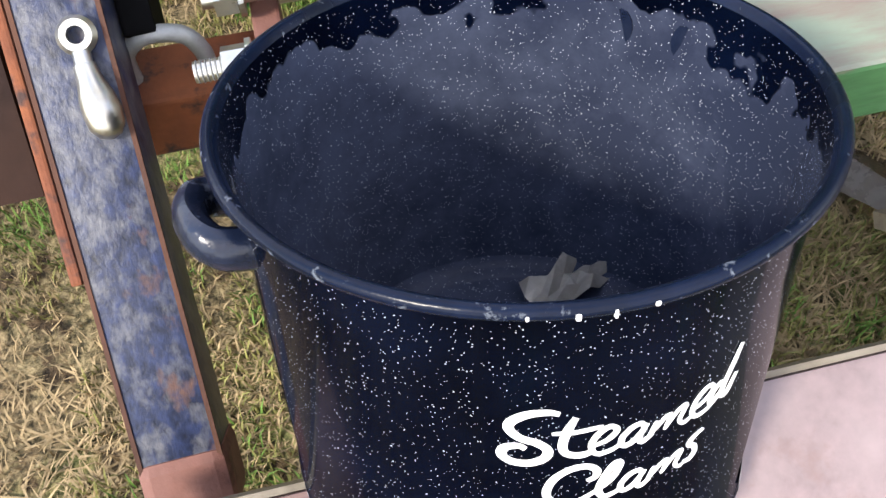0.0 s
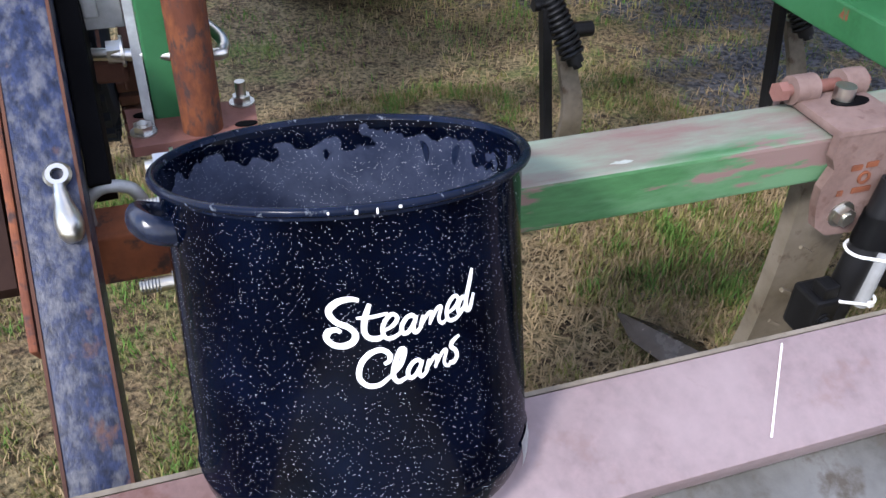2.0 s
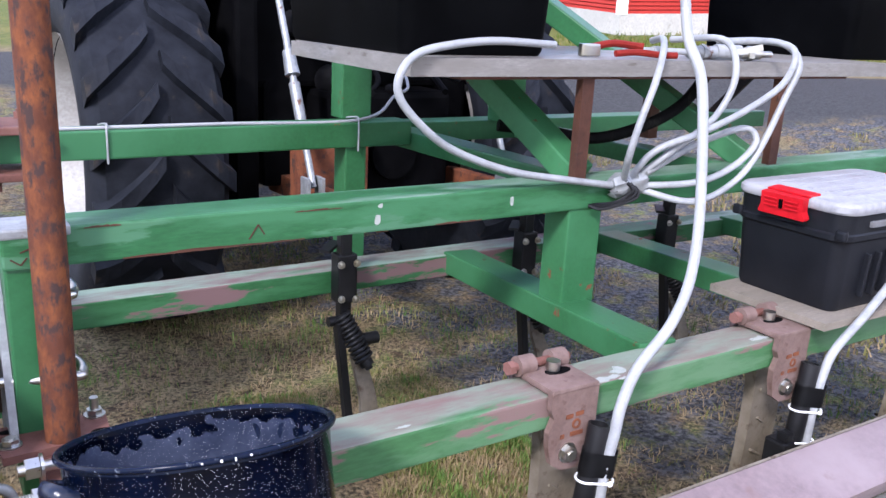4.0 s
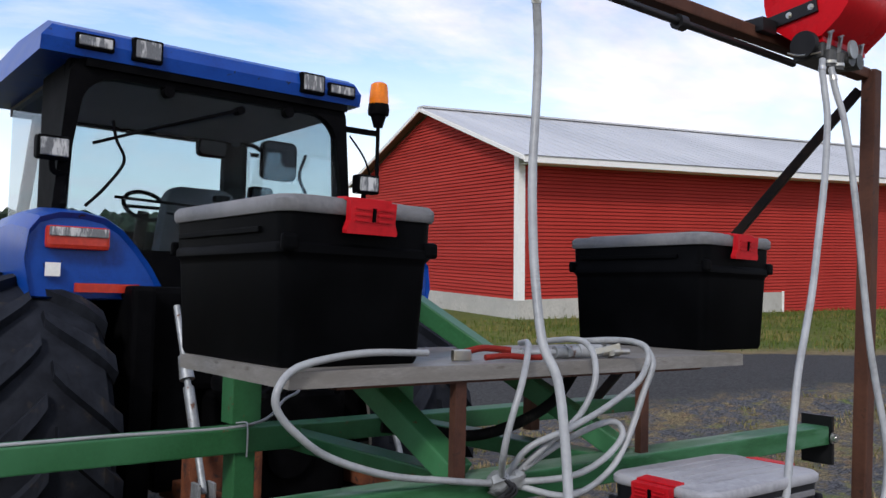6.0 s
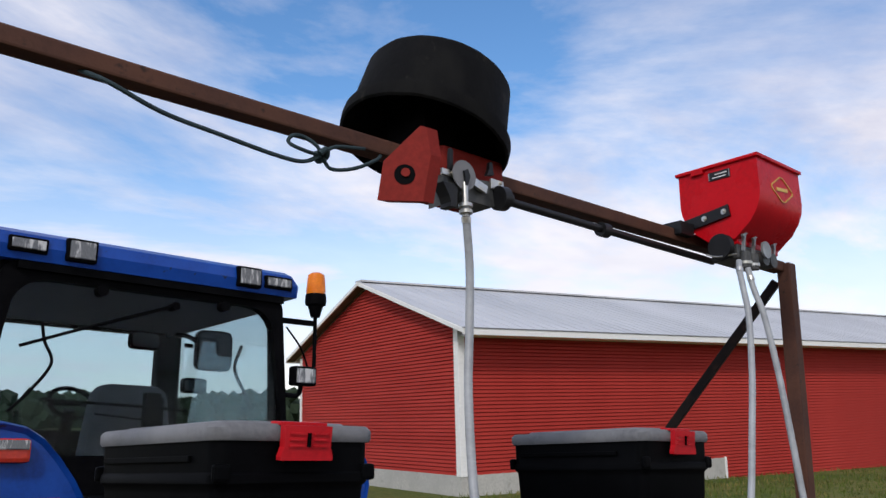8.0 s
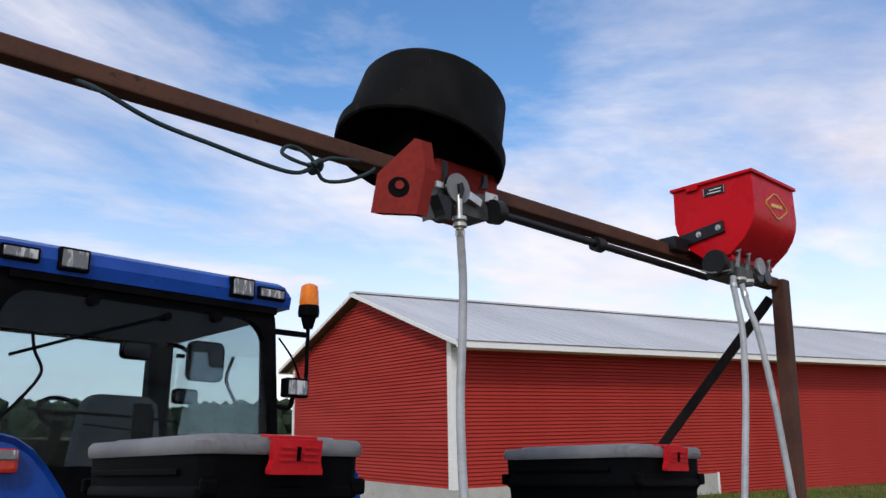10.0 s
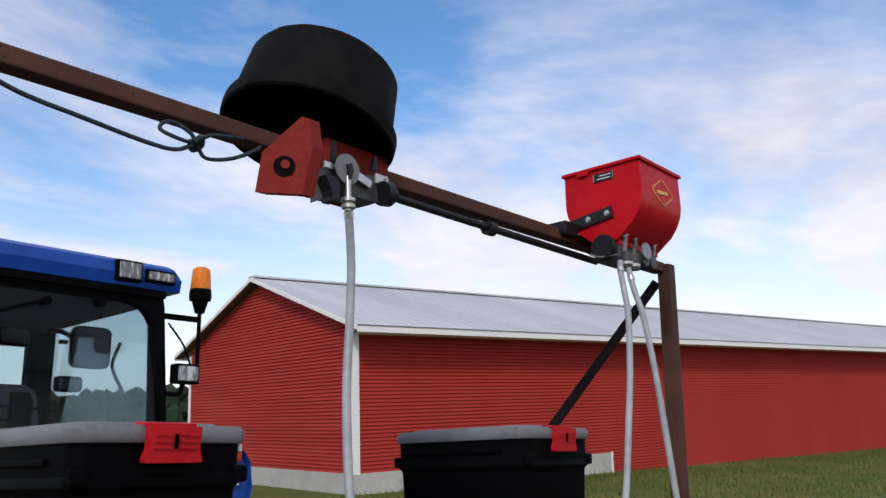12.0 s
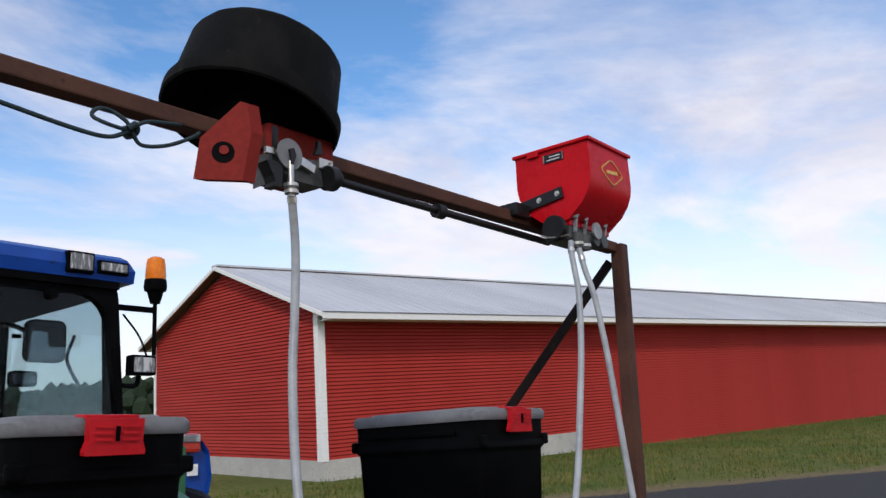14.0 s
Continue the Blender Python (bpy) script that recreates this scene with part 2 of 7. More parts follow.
RUST = (0.16, 0.055, 0.028)
M = {
    "green": mat("green_paint", (0.022, 0.108, 0.037), (0.038, 0.150, 0.062), RUST, scale=2.5, scale3=16, cut3=(0.66, 0.69), rough=0.42, bump=0.08, grain=90, rough3=0.8),
    "green_worn": worn_or_skylit_beam("worn_green_paint", (0.050, 0.145, 0.056), (0.095, 0.19, 0.098), (0.180, 0.118, 0.105), (0.19, 0.23, 0.175)),
    "green_faded": worn_or_skylit_beam("faded_green_paint", (0.024, 0.108, 0.037), (0.042, 0.15, 0.062), (0.17, 0.105, 0.105), (0.21, 0.29, 0.225)),
    # sky sheen put into the colour: upward faces paler
    "green_sky_top": worn_or_skylit_beam("sky_paled_green_paint", (0.024, 0.112, 0.040), (0.040, 0.150, 0.064), (0.060, 0.165, 0.085), (0.15, 0.235, 0.175)),
    "rust_pole": mat("streaked_rust", (0.105, 0.036, 0.020), (0.19, 0.064, 0.024), (0.048, 0.028, 0.025), scale=45, cut=(0.42, 0.68), scale3=60, cut3=(0.50, 0.62), rough=0.8, bump=0.5, stretch=(1, 1, 0.5), spec=0.2),
    "pink": mat("faded_red_steel", (0.19, 0.137, 0.138), (0.24, 0.185, 0.187), (0.16, 0.10, 0.09), scale=4, scale3=13, cut3=(0.6, 0.75), rough=0.45, bump=0.12, spec=0.6),
    "rail_rust": mat("rust_stained_rail", (0.155, 0.092, 0.082), (0.19, 0.125, 0.115), (0.10, 0.045, 0.034), scale=6, scale3=16, cut3=(0.52, 0.66), rough=0.55, bump=0.2),
    "rust": mat("rusty_steel", (0.13, 0.042, 0.022), (0.23, 0.075, 0.03), (0.05, 0.028, 0.024), scale=9, scale3=26, cut3=(0.54, 0.64), rough=0.82, bump=0.5),
    "rust_red": mat("red_oxide_plate", (0.145, 0.06, 0.045), (0.195, 0.095, 0.078), (0.08, 0.032, 0.024), scale=8, scale3=24, rough=0.72, bump=0.35),
    "rust_dark": mat("dark_rusty_tube", (0.060, 0.023, 0.014), (0.090, 0.036, 0.020), (0.030, 0.015, 0.011), scale=6, scale3=24, rough=0.74, bump=0.3),
    "blue_worn": mat("worn_blue_steel", (0.014, 0.022, 0.058), (0.090, 0.092, 0.106), (0.092, 0.050, 0.042), scale=55, cut=(0.47, 0.66), scale3=19, cut3=(0.58, 0.66), rough=0.42, bump=0.3, grain=120, stretch=(1.0, 0.7, 0.5), vary=0.4, rough3=0.8),
    "rust_black": mat("rusty_black_paint", (0.010, 0.008, 0.007), (0.022, 0.013, 0.009), (0.040, 0.018, 0.011), scale=12, scale3=25, cut3=(0.56, 0.70), rough=0.7, bump=0.2, spec=0.15),
    "brown_board": mat("brown_steel_plate", (0.020, 0.011, 0.009), (0.032, 0.016, 0.011), None, scale=5, rough=0.8, bump=0.2, spec=0.1),
    "zinc": mat("zinc_plated_steel", (0.62, 0.62, 0.60), (0.5, 0.46, 0.36), None, scale=30, rough=0.32, metal=1.0, bump=0.05),
    "galv": mat("galvanised_steel", (0.36, 0.375, 0.38), (0.24, 0.25, 0.25), (0.15, 0.07, 0.045), scale=18, scale3=22, cut3=(0.62, 0.68), rough=0.5, metal=0.5, bump=0.15, rough3=0.8),
    "meter": mat("dull_meter_casting", (0.055, 0.057, 0.058), (0.10, 0.10, 0.095), (0.05, 0.04, 0.035), scale=25, scale3=40, rough=0.5, metal=0.4, bump=0.15),
    "alu": mat("aluminium_sheet", (0.27, 0.255, 0.235), (0.20, 0.185, 0.165), (0.12, 0.10, 0.085), scale=6, scale3=15, cut3=(0.60, 0.72), rough=0.5, metal=0.3, bump=0.05, stretch=(1, 1, 4)),
    "platform": mat("wet_grey_deck", (0.085, 0.082, 0.074), (0.135, 0.133, 0.127), (0.06, 0.05, 0.038), scale=5, scale3=18, cut3=(0.54, 0.66), rough=0.5, bump=0.25),
    "black": mat("black_painted_steel", (0.006, 0.006, 0.007), (0.012, 0.012, 0.013), None, scale=8, rough=0.42, bump=0.05, spec=0.3),
    "soil_steel": mat("earth_worn_steel", (0.15, 0.125, 0.09), (0.21, 0.18, 0.14), (0.08, 0.055, 0.035), scale=10, scale3=25, rough=0.5, metal=0.2, bump=0.3),
    "shovel": mat("polished_shovel_steel", (0.10, 0.085, 0.07), (0.2, 0.19, 0.18), None, scale=8, rough=0.28, metal=0.7, bump=0.1),
    "cast": mat("pink_rust_casting", (0.150, 0.096, 0.080), (0.200, 0.138, 0.120), (0.085, 0.045, 0.034), scale=12, scale3=30, cut3=(0.58, 0.72), rough=0.7, bump=0.4),
    "plastic": mat("dark_grey_plastic", (0.0016, 0.0017, 0.0021), (0.0028, 0.003, 0.0035), None, scale=6, rough=0.5, bump=0.08, grain=140, spec=0.03),
    "lid": mat("grey_plastic_lid", (0.15, 0.15, 0.155), (0.19, 0.19, 0.195), None, scale=5, rough=0.5, bump=0.1),
    "cooler_plastic": mat("dark_blue_grey_plastic", (0.007, 0.0078, 0.0105), (0.011, 0.012, 0.0155), None, scale=6, rough=0.45, bump=0.08, grain=140, spec=0.25),
    "cooler_lid": mat("pale_grey_lid", (0.30, 0.30, 0.315), (0.35, 0.35, 0.365), None, scale=5, rough=0.5, bump=0.1),
    "latch": mat("red_plastic_latch", (0.46, 0.008, 0.014), (0.52, 0.012, 0.018), None, scale=8, rough=0.45, bump=0.05, spec=0.2),
    "hose": mat("milky_plastic_hose", (0.27, 0.28, 0.285), (0.36, 0.37, 0.375), None, scale=7, rough=0.35, bump=0.04),
    "rubber": mat("black_rubber", (0.004, 0.004, 0.004), (0.009, 0.0088, 0.008), (0.034, 0.031, 0.025), scale=9, scale3=22, cut3=(0.60, 0.76), rough=0.8, bump=0.5, stretch=(1, 1, 0.45), spec=0.08),
    "tyre": mat("tractor_tyre_rubber", (0.009, 0.0105, 0.0145), (0.018, 0.0205, 0.027), (0.055, 0.043, 0.030), scale=7, scale3=9, cut3=(0.60, 0.76), rough=0.7, bump=0.2, spec=0.12),
    "rim": mat("light_grey_rim", (0.38, 0.37, 0.35), (0.29, 0.275, 0.25), (0.3, 0.24, 0.18), scale=5, scale3=14, cut3=(0.66, 0.75), rough=0.55, bump=0.1),
    "blue": mat("tractor_blue", (0.003, 0.046, 0.27), (0.005, 0.062, 0.33), (0.02, 0.022, 0.028), scale=4, scale3=20, cut3=(0.655, 0.675), rough=0.32, bump=0.03, spec=0.3),
    "tractor_black": mat("tractor_black_trim", (0.002, 0.002, 0.0024), (0.004, 0.004, 0.0045), None, scale=9, rough=0.6, bump=0.1, spec=0.03),
    "grey_int": mat("cab_interior", (0.09, 0.09, 0.095), (0.12, 0.12, 0.125), None, scale=5, rough=0.7, bump=0.05),
    "red": mat("hopper_red", (0.50, 0.004, 0.009), (0.55, 0.006, 0.012), None, scale=3, rough=0.28, bump=0.02, spec=0.12),
    "red_worn": mat("dull_red_housing", (0.22, 0.018, 0.012), (0.17, 0.016, 0.011), (0.05, 0.018, 0.014), scale=6, scale3=14, cut3=(0.64, 0.72), rough=0.7, bump=0.15, spec=0.15),
    "siding": mat("red_barn_siding", (0.36, 0.034, 0.026), (0.41, 0.044, 0.034), (0.28, 0.027, 0.021), scale=0.9, scale3=4, cut3=(0.62, 0.8), rough=0.6, bump=0.05, grain=30, stretch=(0.4, 0.4, 3), spec=0.04),
    "white": mat("white_paint", (0.86, 0.845, 0.80), (0.80, 0.785, 0.735), None, scale=2, rough=0.55, bump=0.04),
    "concrete": mat("concrete", (0.50, 0.48, 0.43), (0.40, 0.385, 0.345), (0.28, 0.27, 0.23), scale=1.2, scale3=4, cut3=(0.6, 0.75), rough=0.85, bump=0.2, grain=25),
    "roof": mat("weathered_metal_roof", (0.50, 0.50, 0.50), (0.57, 0.57, 0.57), None, scale=0.5, rough=0.5, metal=0.15, bump=0.03, stretch=(1, 0.2, 1)),
    "amber": mat("amber_plastic", (0.85, 0.22, 0.01), (0.75, 0.17, 0.01), None, scale=20, rough=0.2, bump=0.03),
    "lens": mat("clear_lamp_lens", (0.14, 0.145, 0.15), (0.52, 0.52, 0.50), None, scale=14, cut=(0.5, 0.6), rough=0.12, bump=0.1, grain=120, stretch=(3, 1, 0.6), spec=0.5),
    "lens_red": mat("red_lamp_lens", (0.50, 0.04, 0.02), (0.4, 0.03, 0.02), None, scale=40, rough=0.2, bump=0.1),
    "wood": mat("weathered_plywood", (0.24, 0.205, 0.165), (0.19, 0.165, 0.13), (0.12, 0.10, 0.078), scale=5, scale3=30, cut3=(0.6, 0.7), rough=0.8, bump=0.3, stretch=(1, 6, 6)),
    "brown_wood": mat("brown_boards", (0.10, 0.07, 0.055), (0.14, 0.10, 0.08), None, scale=3, rough=0.8, bump=0.1, spec=0.1),
    "smear": mat("pale_scrape", (0.40, 0.41, 0.38), (0.26, 0.30, 0.26), None, scale=60, rough=0.7, bump=0.1),
    "letter": mat("white_lettering", (0.85, 0.85, 0.83), None, None, rough=0.4, bump=0.0, vary=0.02),
    "foil": mat("crumpled_paper", (0.34, 0.32, 0.29), (0.22, 0.20, 0.18), None, scale=40, rough=0.35, metal=0.3, bump=0.4),
    "paper": mat("silvery_paper", (0.66, 0.62, 0.56), (0.5, 0.46, 0.4), None, scale=40, rough=0.4, metal=0.2, bump=0.4),
    "cord": mat("dark_green_rope", (0.018, 0.035, 0.04), (0.03, 0.05, 0.055), None, scale=50, rough=0.8, bump=0.4, grain=200),
    "gold": mat("gold_print", (0.65, 0.42, 0.08), None, None, rough=0.4, bump=0.0),
    "enamel": speckled("speckled_enamel"),
    "enamel_rim": mat("worn_enamel_rim", (0.004, 0.008, 0.022), (0.002, 0.004, 0.010), (0.12, 0.135, 0.16), scale=14, scale3=110, cut3=(0.61, 0.69), rough=0.25, bump=0.1, spec=0.15),
    "enamel_worn": mat("worn_enamel_handle", (0.006, 0.010, 0.024), (0.012, 0.017, 0.034), (0.16, 0.175, 0.205), scale=40, scale3=40, cut3=(0.60, 0.70), rough=0.22, bump=0.3, spec=0.4),
    "glass": glass("cab_glass", (0.80, 0.86, 0.88), 1.0),
    "mirror_back": mat("mirror_plastic", (0.05, 0.057, 0.065), (0.075, 0.083, 0.092), None, scale=6, rough=0.5),
}


def ground_mat():
    """Thin autumn turf with straw, dark gravel and soil patches; asphalt road and pasture farther off."""
    m = bpy.data.materials.new("ground_cover")
    m.use_nodes = True
    n, l = m.node_tree.nodes, m.node_tree.links
    bsdf = n["Principled BSDF"]
    tc = n.new("ShaderNodeTexCoord")

    def tex(s, detail=8, rough=0.65):
        t = n.new("ShaderNodeTexNoise")
        t.inputs["Scale"].default_value, t.inputs["Detail"].default_value, t.inputs["Roughness"].default_value = s, detail, rough
        l.new(tc.outputs["Object"], t.inputs["Vector"])
        return t.outputs[0]

    def rng(src, lo, hi):
        r = n.new("ShaderNodeMapRange")
        r.inputs["From Min"].default_value, r.inputs["From Max"].default_value = lo, hi
        l.new(src, r.inputs[0])
        return r.outputs[0]

    def mix(fac, a, b):
        x = n.new("ShaderNodeMix")
        x.data_type = "RGBA"
        l.new(fac, x.inputs[0])
        for value, k in ((a, 6), (b, 7)):
            if isinstance(value, tuple):
                x.inputs[k].default_value = (*value, 1)
            else:
                l.new(value, x.inputs[k])
        return x.outputs[2]

    def math2(op, a, b):
        x = n.new("ShaderNodeMath")
        x.operation = op
        for value, k in ((a, 0), (b, 1)):
            if isinstance(value, (int, float)):
                x.inputs[k].default_value = value
            else:
                l.new(value, x.inputs[k])
        return x.outputs[0]

    fine = tex(70, 8)
    turf = mix(rng(fine, 0.38, 0.62), (0.036, 0.032, 0.016), (0.30, 0.235, 0.125))
    turf = mix(rng(tex(5), 0.45, 0.65), turf, mix(rng(fine, 0.4, 0.6), (0.040, 0.027, 0.017), (0.25, 0.170, 0.095)))
    turf = mix(rng(tex(2.2), 0.52, 0.66), turf, mix(rng(fine, 0.35, 0.6), (0.035, 0.065, 0.014), (0.16, 0.19, 0.05)))
    turf = mix(rng(tex(19, 6), 0.53, 0.63), turf, mix(rng(fine, 0.4, 0.62), (0.020, 0.014, 0.009), (0.10, 0.066, 0.036)))
    gravel = mix(rng(tex(45, 5), 0.4, 0.62), (0.018, 0.019, 0.022), (0.125, 0.125, 0.132))
    sep = n.new("ShaderNodeSeparateXYZ")
    l.new(tc.outputs["Object"], sep.inputs[0])
    x, y = sep.outputs[0], sep.outputs[1]
    # gravel grows towards the yard on the far right of the machine
    grow = math2("ADD", math2("MULTIPLY", x, 0.14), math2("MULTIPLY", y, 0.03))
    patch = rng(math2("ADD", tex(1.6, 9, 0.7), math2("MINIMUM", math2("SUBTRACT", grow, 0.22), 0.18)), 0.55, 0.65)
    patch = math2("MULTIPLY", patch, rng(tex(6.5, 8, 0.7), 0.40, 0.52))
    near = mix(patch, turf, gravel)
    far_grass = mix(rng(tex(0.35), 0.4, 0.65), (0.082, 0.110, 0.020), (0.175, 0.150, 0.042))
    far_grass = mix(rng(tex(7, 8), 0.45, 0.7), far_grass, (0.042, 0.066, 0.014))
    asphalt = mix(rng(tex(30, 6), 0.4, 0.65), (0.034, 0.034, 0.034), (0.064, 0.064, 0.063))
    # distance across the lane
    along = math2("ADD", math2("MULTIPLY", x, 0.577), math2("MULTIPLY", y, 0.817))
    wob = math2("MULTIPLY", math2("SUBTRACT", tex(0.8), 0.5), 0.8)
    d = math2("ADD", along, wob)
    col = mix(rng(d, 8.5, 8.9), near, asphalt)
    verge = mix(rng(tex(9), 0.4, 0.6), (0.13, 0.10, 0.05), (0.19, 0.15, 0.075))
    col = mix(rng(d, 11.25, 11.4), col, verge)
    col = mix(rng(d, 11.6, 12.3), col, far_grass)
    l.new(col, bsdf.inputs["Base Color"])
    bsdf.inputs["Roughness"].default_value = 0.92
    bsdf.inputs["Specular IOR Level"].default_value = 0.2
    b = n.new("ShaderNodeBump")
    b.inputs["Strength"].default_value, b.inputs["Distance"].default_value = 0.7, 0.02
    l.new(fine, b.inputs["Height"])
    l.new(b.outputs[0], bsdf.inputs["Normal"])
    return m


M["ground"] = ground_mat()

# ---- building helpers ----


def thing(name, label, category, at=(0, 0, 0), group="", kind=""):
    ob = new(name)
    ob.location = at
    ob.empty_display_size = 0.1
    return tagged(ob, label, category, group, kind)


def part(name, bm, material, parent=None, label="", bevel=0.0, smooth=False):
    """Links a bmesh, given in world places, as one mesh under a thing or a part."""
    if bevel:
        sharp = [e for e in bm.edges if len(e.link_faces) == 2 and e.calc_face_angle(0) > 0.6]
        bmesh.ops.bevel(bm, geom=sharp, offset=bevel, segments=2, affect="EDGES", profile=0.6, clamp_overlap=True)
    bmesh.ops.recalc_face_normals(bm, faces=bm.faces)
    me = bpy.data.meshes.new(name)
    bm.to_mesh(me)
    bm.free()
    me.materials.append(M[material] if isinstance(material, str) else material)
    if smooth:
        me.polygons.foreach_set("use_smooth", [True] * len(me.polygons))
        me.set_sharp_from_angle(angle=radians(24 if bevel else 38))
    ob = new(name, me)
    if parent is not None:
        ob.parent = parent
        if parent.data is None:
            ob.matrix_parent_inverse = Matrix.Translation(-parent.location)
    if label:
        ob["label"] = label
    return ob


def whole(name, bm, material, label, category, group="", kind="", bevel=0.0, smooth=False):
    return tagged(part(name, bm, material, None, "", bevel, smooth), label, category, group, kind)


I4 = Matrix.Identity(4)


def box(bm, lo, hi, m=I4):
    """A box from corner to corner, moved by m."""
    c = [(a + b) / 2 for a, b in zip(lo, hi)]
    s = [abs(b - a) for a, b in zip(lo, hi)]
    bmesh.ops.create_cube(bm, size=1, matrix=m @ Matrix.Translation(c) @ Matrix.Diagonal((*s, 1)))
    return bm


def frame_to(p0, p1, up=(0, 0, 1)):
    """A pose at p0 whose z goes to p1."""
    z = (Vector(p1) - Vector(p0)).normalized()
    u = Vector(up)
    if abs(z.dot(u)) > 0.98:
        u = Vector((0, 1, 0))
    x = u.cross(z).normalized()
    y = z.cross(x)
    return Matrix(((x.x, y.x, z.x, p0[0]), (x.y, y.y, z.y, p0[1]), (x.z, y.z, z.z, p0[2]), (0, 0, 0, 1)))


def bar(bm, p0, p1, w, h, up=(0, 0, 1)):
    """A square bar from p0 to p1: w across, h along up."""
    m = frame_to(p0, p1, up)
    return box(bm, (-w / 2, -h / 2, 0), (w / 2, h / 2, (Vector(p1) - Vector(p0)).length), m)


def cyl(bm, p0, p1, r0, r1=None, seg=20):
    r1 = r0 if r1 is None else r1
    length = (Vector(p1) - Vector(p0)).length
    bmesh.ops.create_cone(bm, cap_ends=True, segments=seg, radius1=r0, radius2=r1, depth=length,
                          matrix=frame_to(p0, p1) @ Matrix.Translation((0, 0, length / 2)))
    return bm


def lathe(bm, profile, m=I4, seg=48, a0=0.0, a1=2 * math.pi):
    """Turns a profile of (radius, height) about z."""
    full = abs(a1 - a0 - 2 * math.pi) < 1e-6
    count = seg if full else seg + 1
    rings = []
    for r, z in profile:
        rings.append([bm.verts.new(m @ Vector((r * math.cos(a0 + (a1 - a0) * k / seg), r * math.sin(a0 + (a1 - a0) * k / seg), z))) for k in range(count)])
    for a, b in zip(rings, rings[1:]):
        for k in range(seg):
            j = (k + 1) % count
            if (a[k].co - a[j].co).length < 1e-7:
                bm.faces.new((a[k], b[j], b[k]))
            elif (b[k].co - b[j].co).length < 1e-7:
                bm.faces.new((a[k], a[j], b[k]))
            else:
                bm.faces.new((a[k], a[j], b[j], b[k]))
    return bm


def smooth_line(pts, steps=8):
    pts = [Vector(p) for p in pts]
    ext = [2 * pts[0] - pts[1]] + pts + [2 * pts[-1] - pts[-2]]
    line = []
    for a, b, c, d in zip(ext, ext[1:], ext[2:], ext[3:]):
        for k in range(steps):
            t = k / steps
            line.append(0.5 * ((2 * b) + (c - a) * t + (2 * a - 5 * b + 4 * c - d) * t * t + (3 * b - a - 3 * c + d) * t ** 3))
    return line + [pts[-1]]


def tube(bm, pts, r, seg=12, steps=8, soft=True, hollow=0.0):
    """A round tube along points, closed at its ends."""
    line = smooth_line(pts, steps) if soft else [Vector(p) for p in pts]
    rings, ref = [], None
    for k, p in enumerate(line):
        d = (line[min(k + 1, len(line) - 1)] - line[max(k - 1, 0)]).normalized()
        if ref is None:
            ref = d.orthogonal().normalized()
        ref = (ref - d * ref.dot(d)).normalized()
        side = d.cross(ref)
        rings.append([bm.verts.new(p + r * (math.cos(2 * math.pi * j / seg) * ref + math.sin(2 * math.pi * j / seg) * side)) for j in range(seg)])
    for a, b in zip(rings, rings[1:]):
        for j in range(seg):
            bm.faces.new((a[j], a[(j + 1) % seg], b[(j + 1) % seg], b[j]))
    bm.faces.new(rings[0][::-1])
    bm.faces.new(rings[-1])
    return bm


def prism(bm, outline, axis_pose, depth):
    """An outline of (x, y) pushed along z by depth, moved by axis_pose."""
    lo = [bm.verts.new(axis_pose @ Vector((x, y, 0))) for x, y in outline]
    hi = [bm.verts.new(axis_pose @ Vector((x, y, depth))) for x, y in outline]
    bm.faces.new(lo[::-1])
    bm.faces.new(hi)
    for k in range(len(lo)):
        j = (k + 1) % len(lo)
        bm.faces.new((lo[k], lo[j], hi[j], hi[k]))
    return bm


def N():
    return bmesh.new()


def bolt(parent, at, way, r=0.012, head=0.009, stem=0.0, material="zinc", name="bolt", label=""):
    """A hex head on a washer, with an optional stem below it."""
    p, d = Vector(at), Vector(way).normalized()
    bm = N()
    cyl(bm, p, p + d * 0.0025, r * 1.35, seg=18)
    cyl(bm, p + d * 0.0025, p + d * (0.0025 + head), r, seg=6)
    cyl(bm, p + d * (0.0025 + head), p + d * (0.005 + head + stem), r * 0.55, seg=12)
    return part(name, bm, material, parent, label, smooth=True)


# ---- ground ----


def land(x, y):
    """Height of the land: it falls a little under the machine, is level farther off and sinks slowly along the barn."""
    yard = -0.0518 * (x - 0.9) - 0.0365 * (y - 0.9)
    far = 0.03 - 0.0115 * min(60.0, max(0.0, 0.983 * (x - 12.19) - 0.182 * (y - 12.07)))
    t = min(1.0, max(0.0, (math.hypot(x - 1.5, y - 2.5) - 4.5) / 4.0))
    return yard + (far - yard) * t * t * (3 - 2 * t)


def build_ground():
    def steps(lo, hi):
        vals, v, d = [0.0], 0.0, 0.25
        while v < hi:
            v += d
            d = min(d * (1.0 if v < 4 else 1.09), 45)
            vals.append(v)
        v, d = 0.0, 0.25
        while v > lo:
            v -= d
            d = min(d * 1.12, 60)
            vals.append(v)
        return sorted(vals)

    xs, ys = steps(-700, 1100), steps(-500, 1100)
    verts, faces = [], []
    for y in ys:
        for x in xs:
            near = math.exp(-((x - 1) ** 2 + (y - 1.5) ** 2) / 30)
            verts.append((x, y, land(x, y) + near * 0.035 * (noise.noise((x * 1.3, y * 1.3, 0)) + 0.5 * noise.noise((x * 4, y * 4, 2)))))
    w = len(xs)
    for j in range(len(ys) - 1):
        for i in range(w - 1):
            faces.append((j * w + i, j * w + i + 1, (j + 1) * w + i + 1, (j + 1) * w + i))
    me = bpy.data.meshes.new("ground")
    me.from_pydata(verts, [], faces)
    me.materials.append(M["ground"])
    me.polygons.foreach_set("use_smooth", [True] * len(me.polygons))
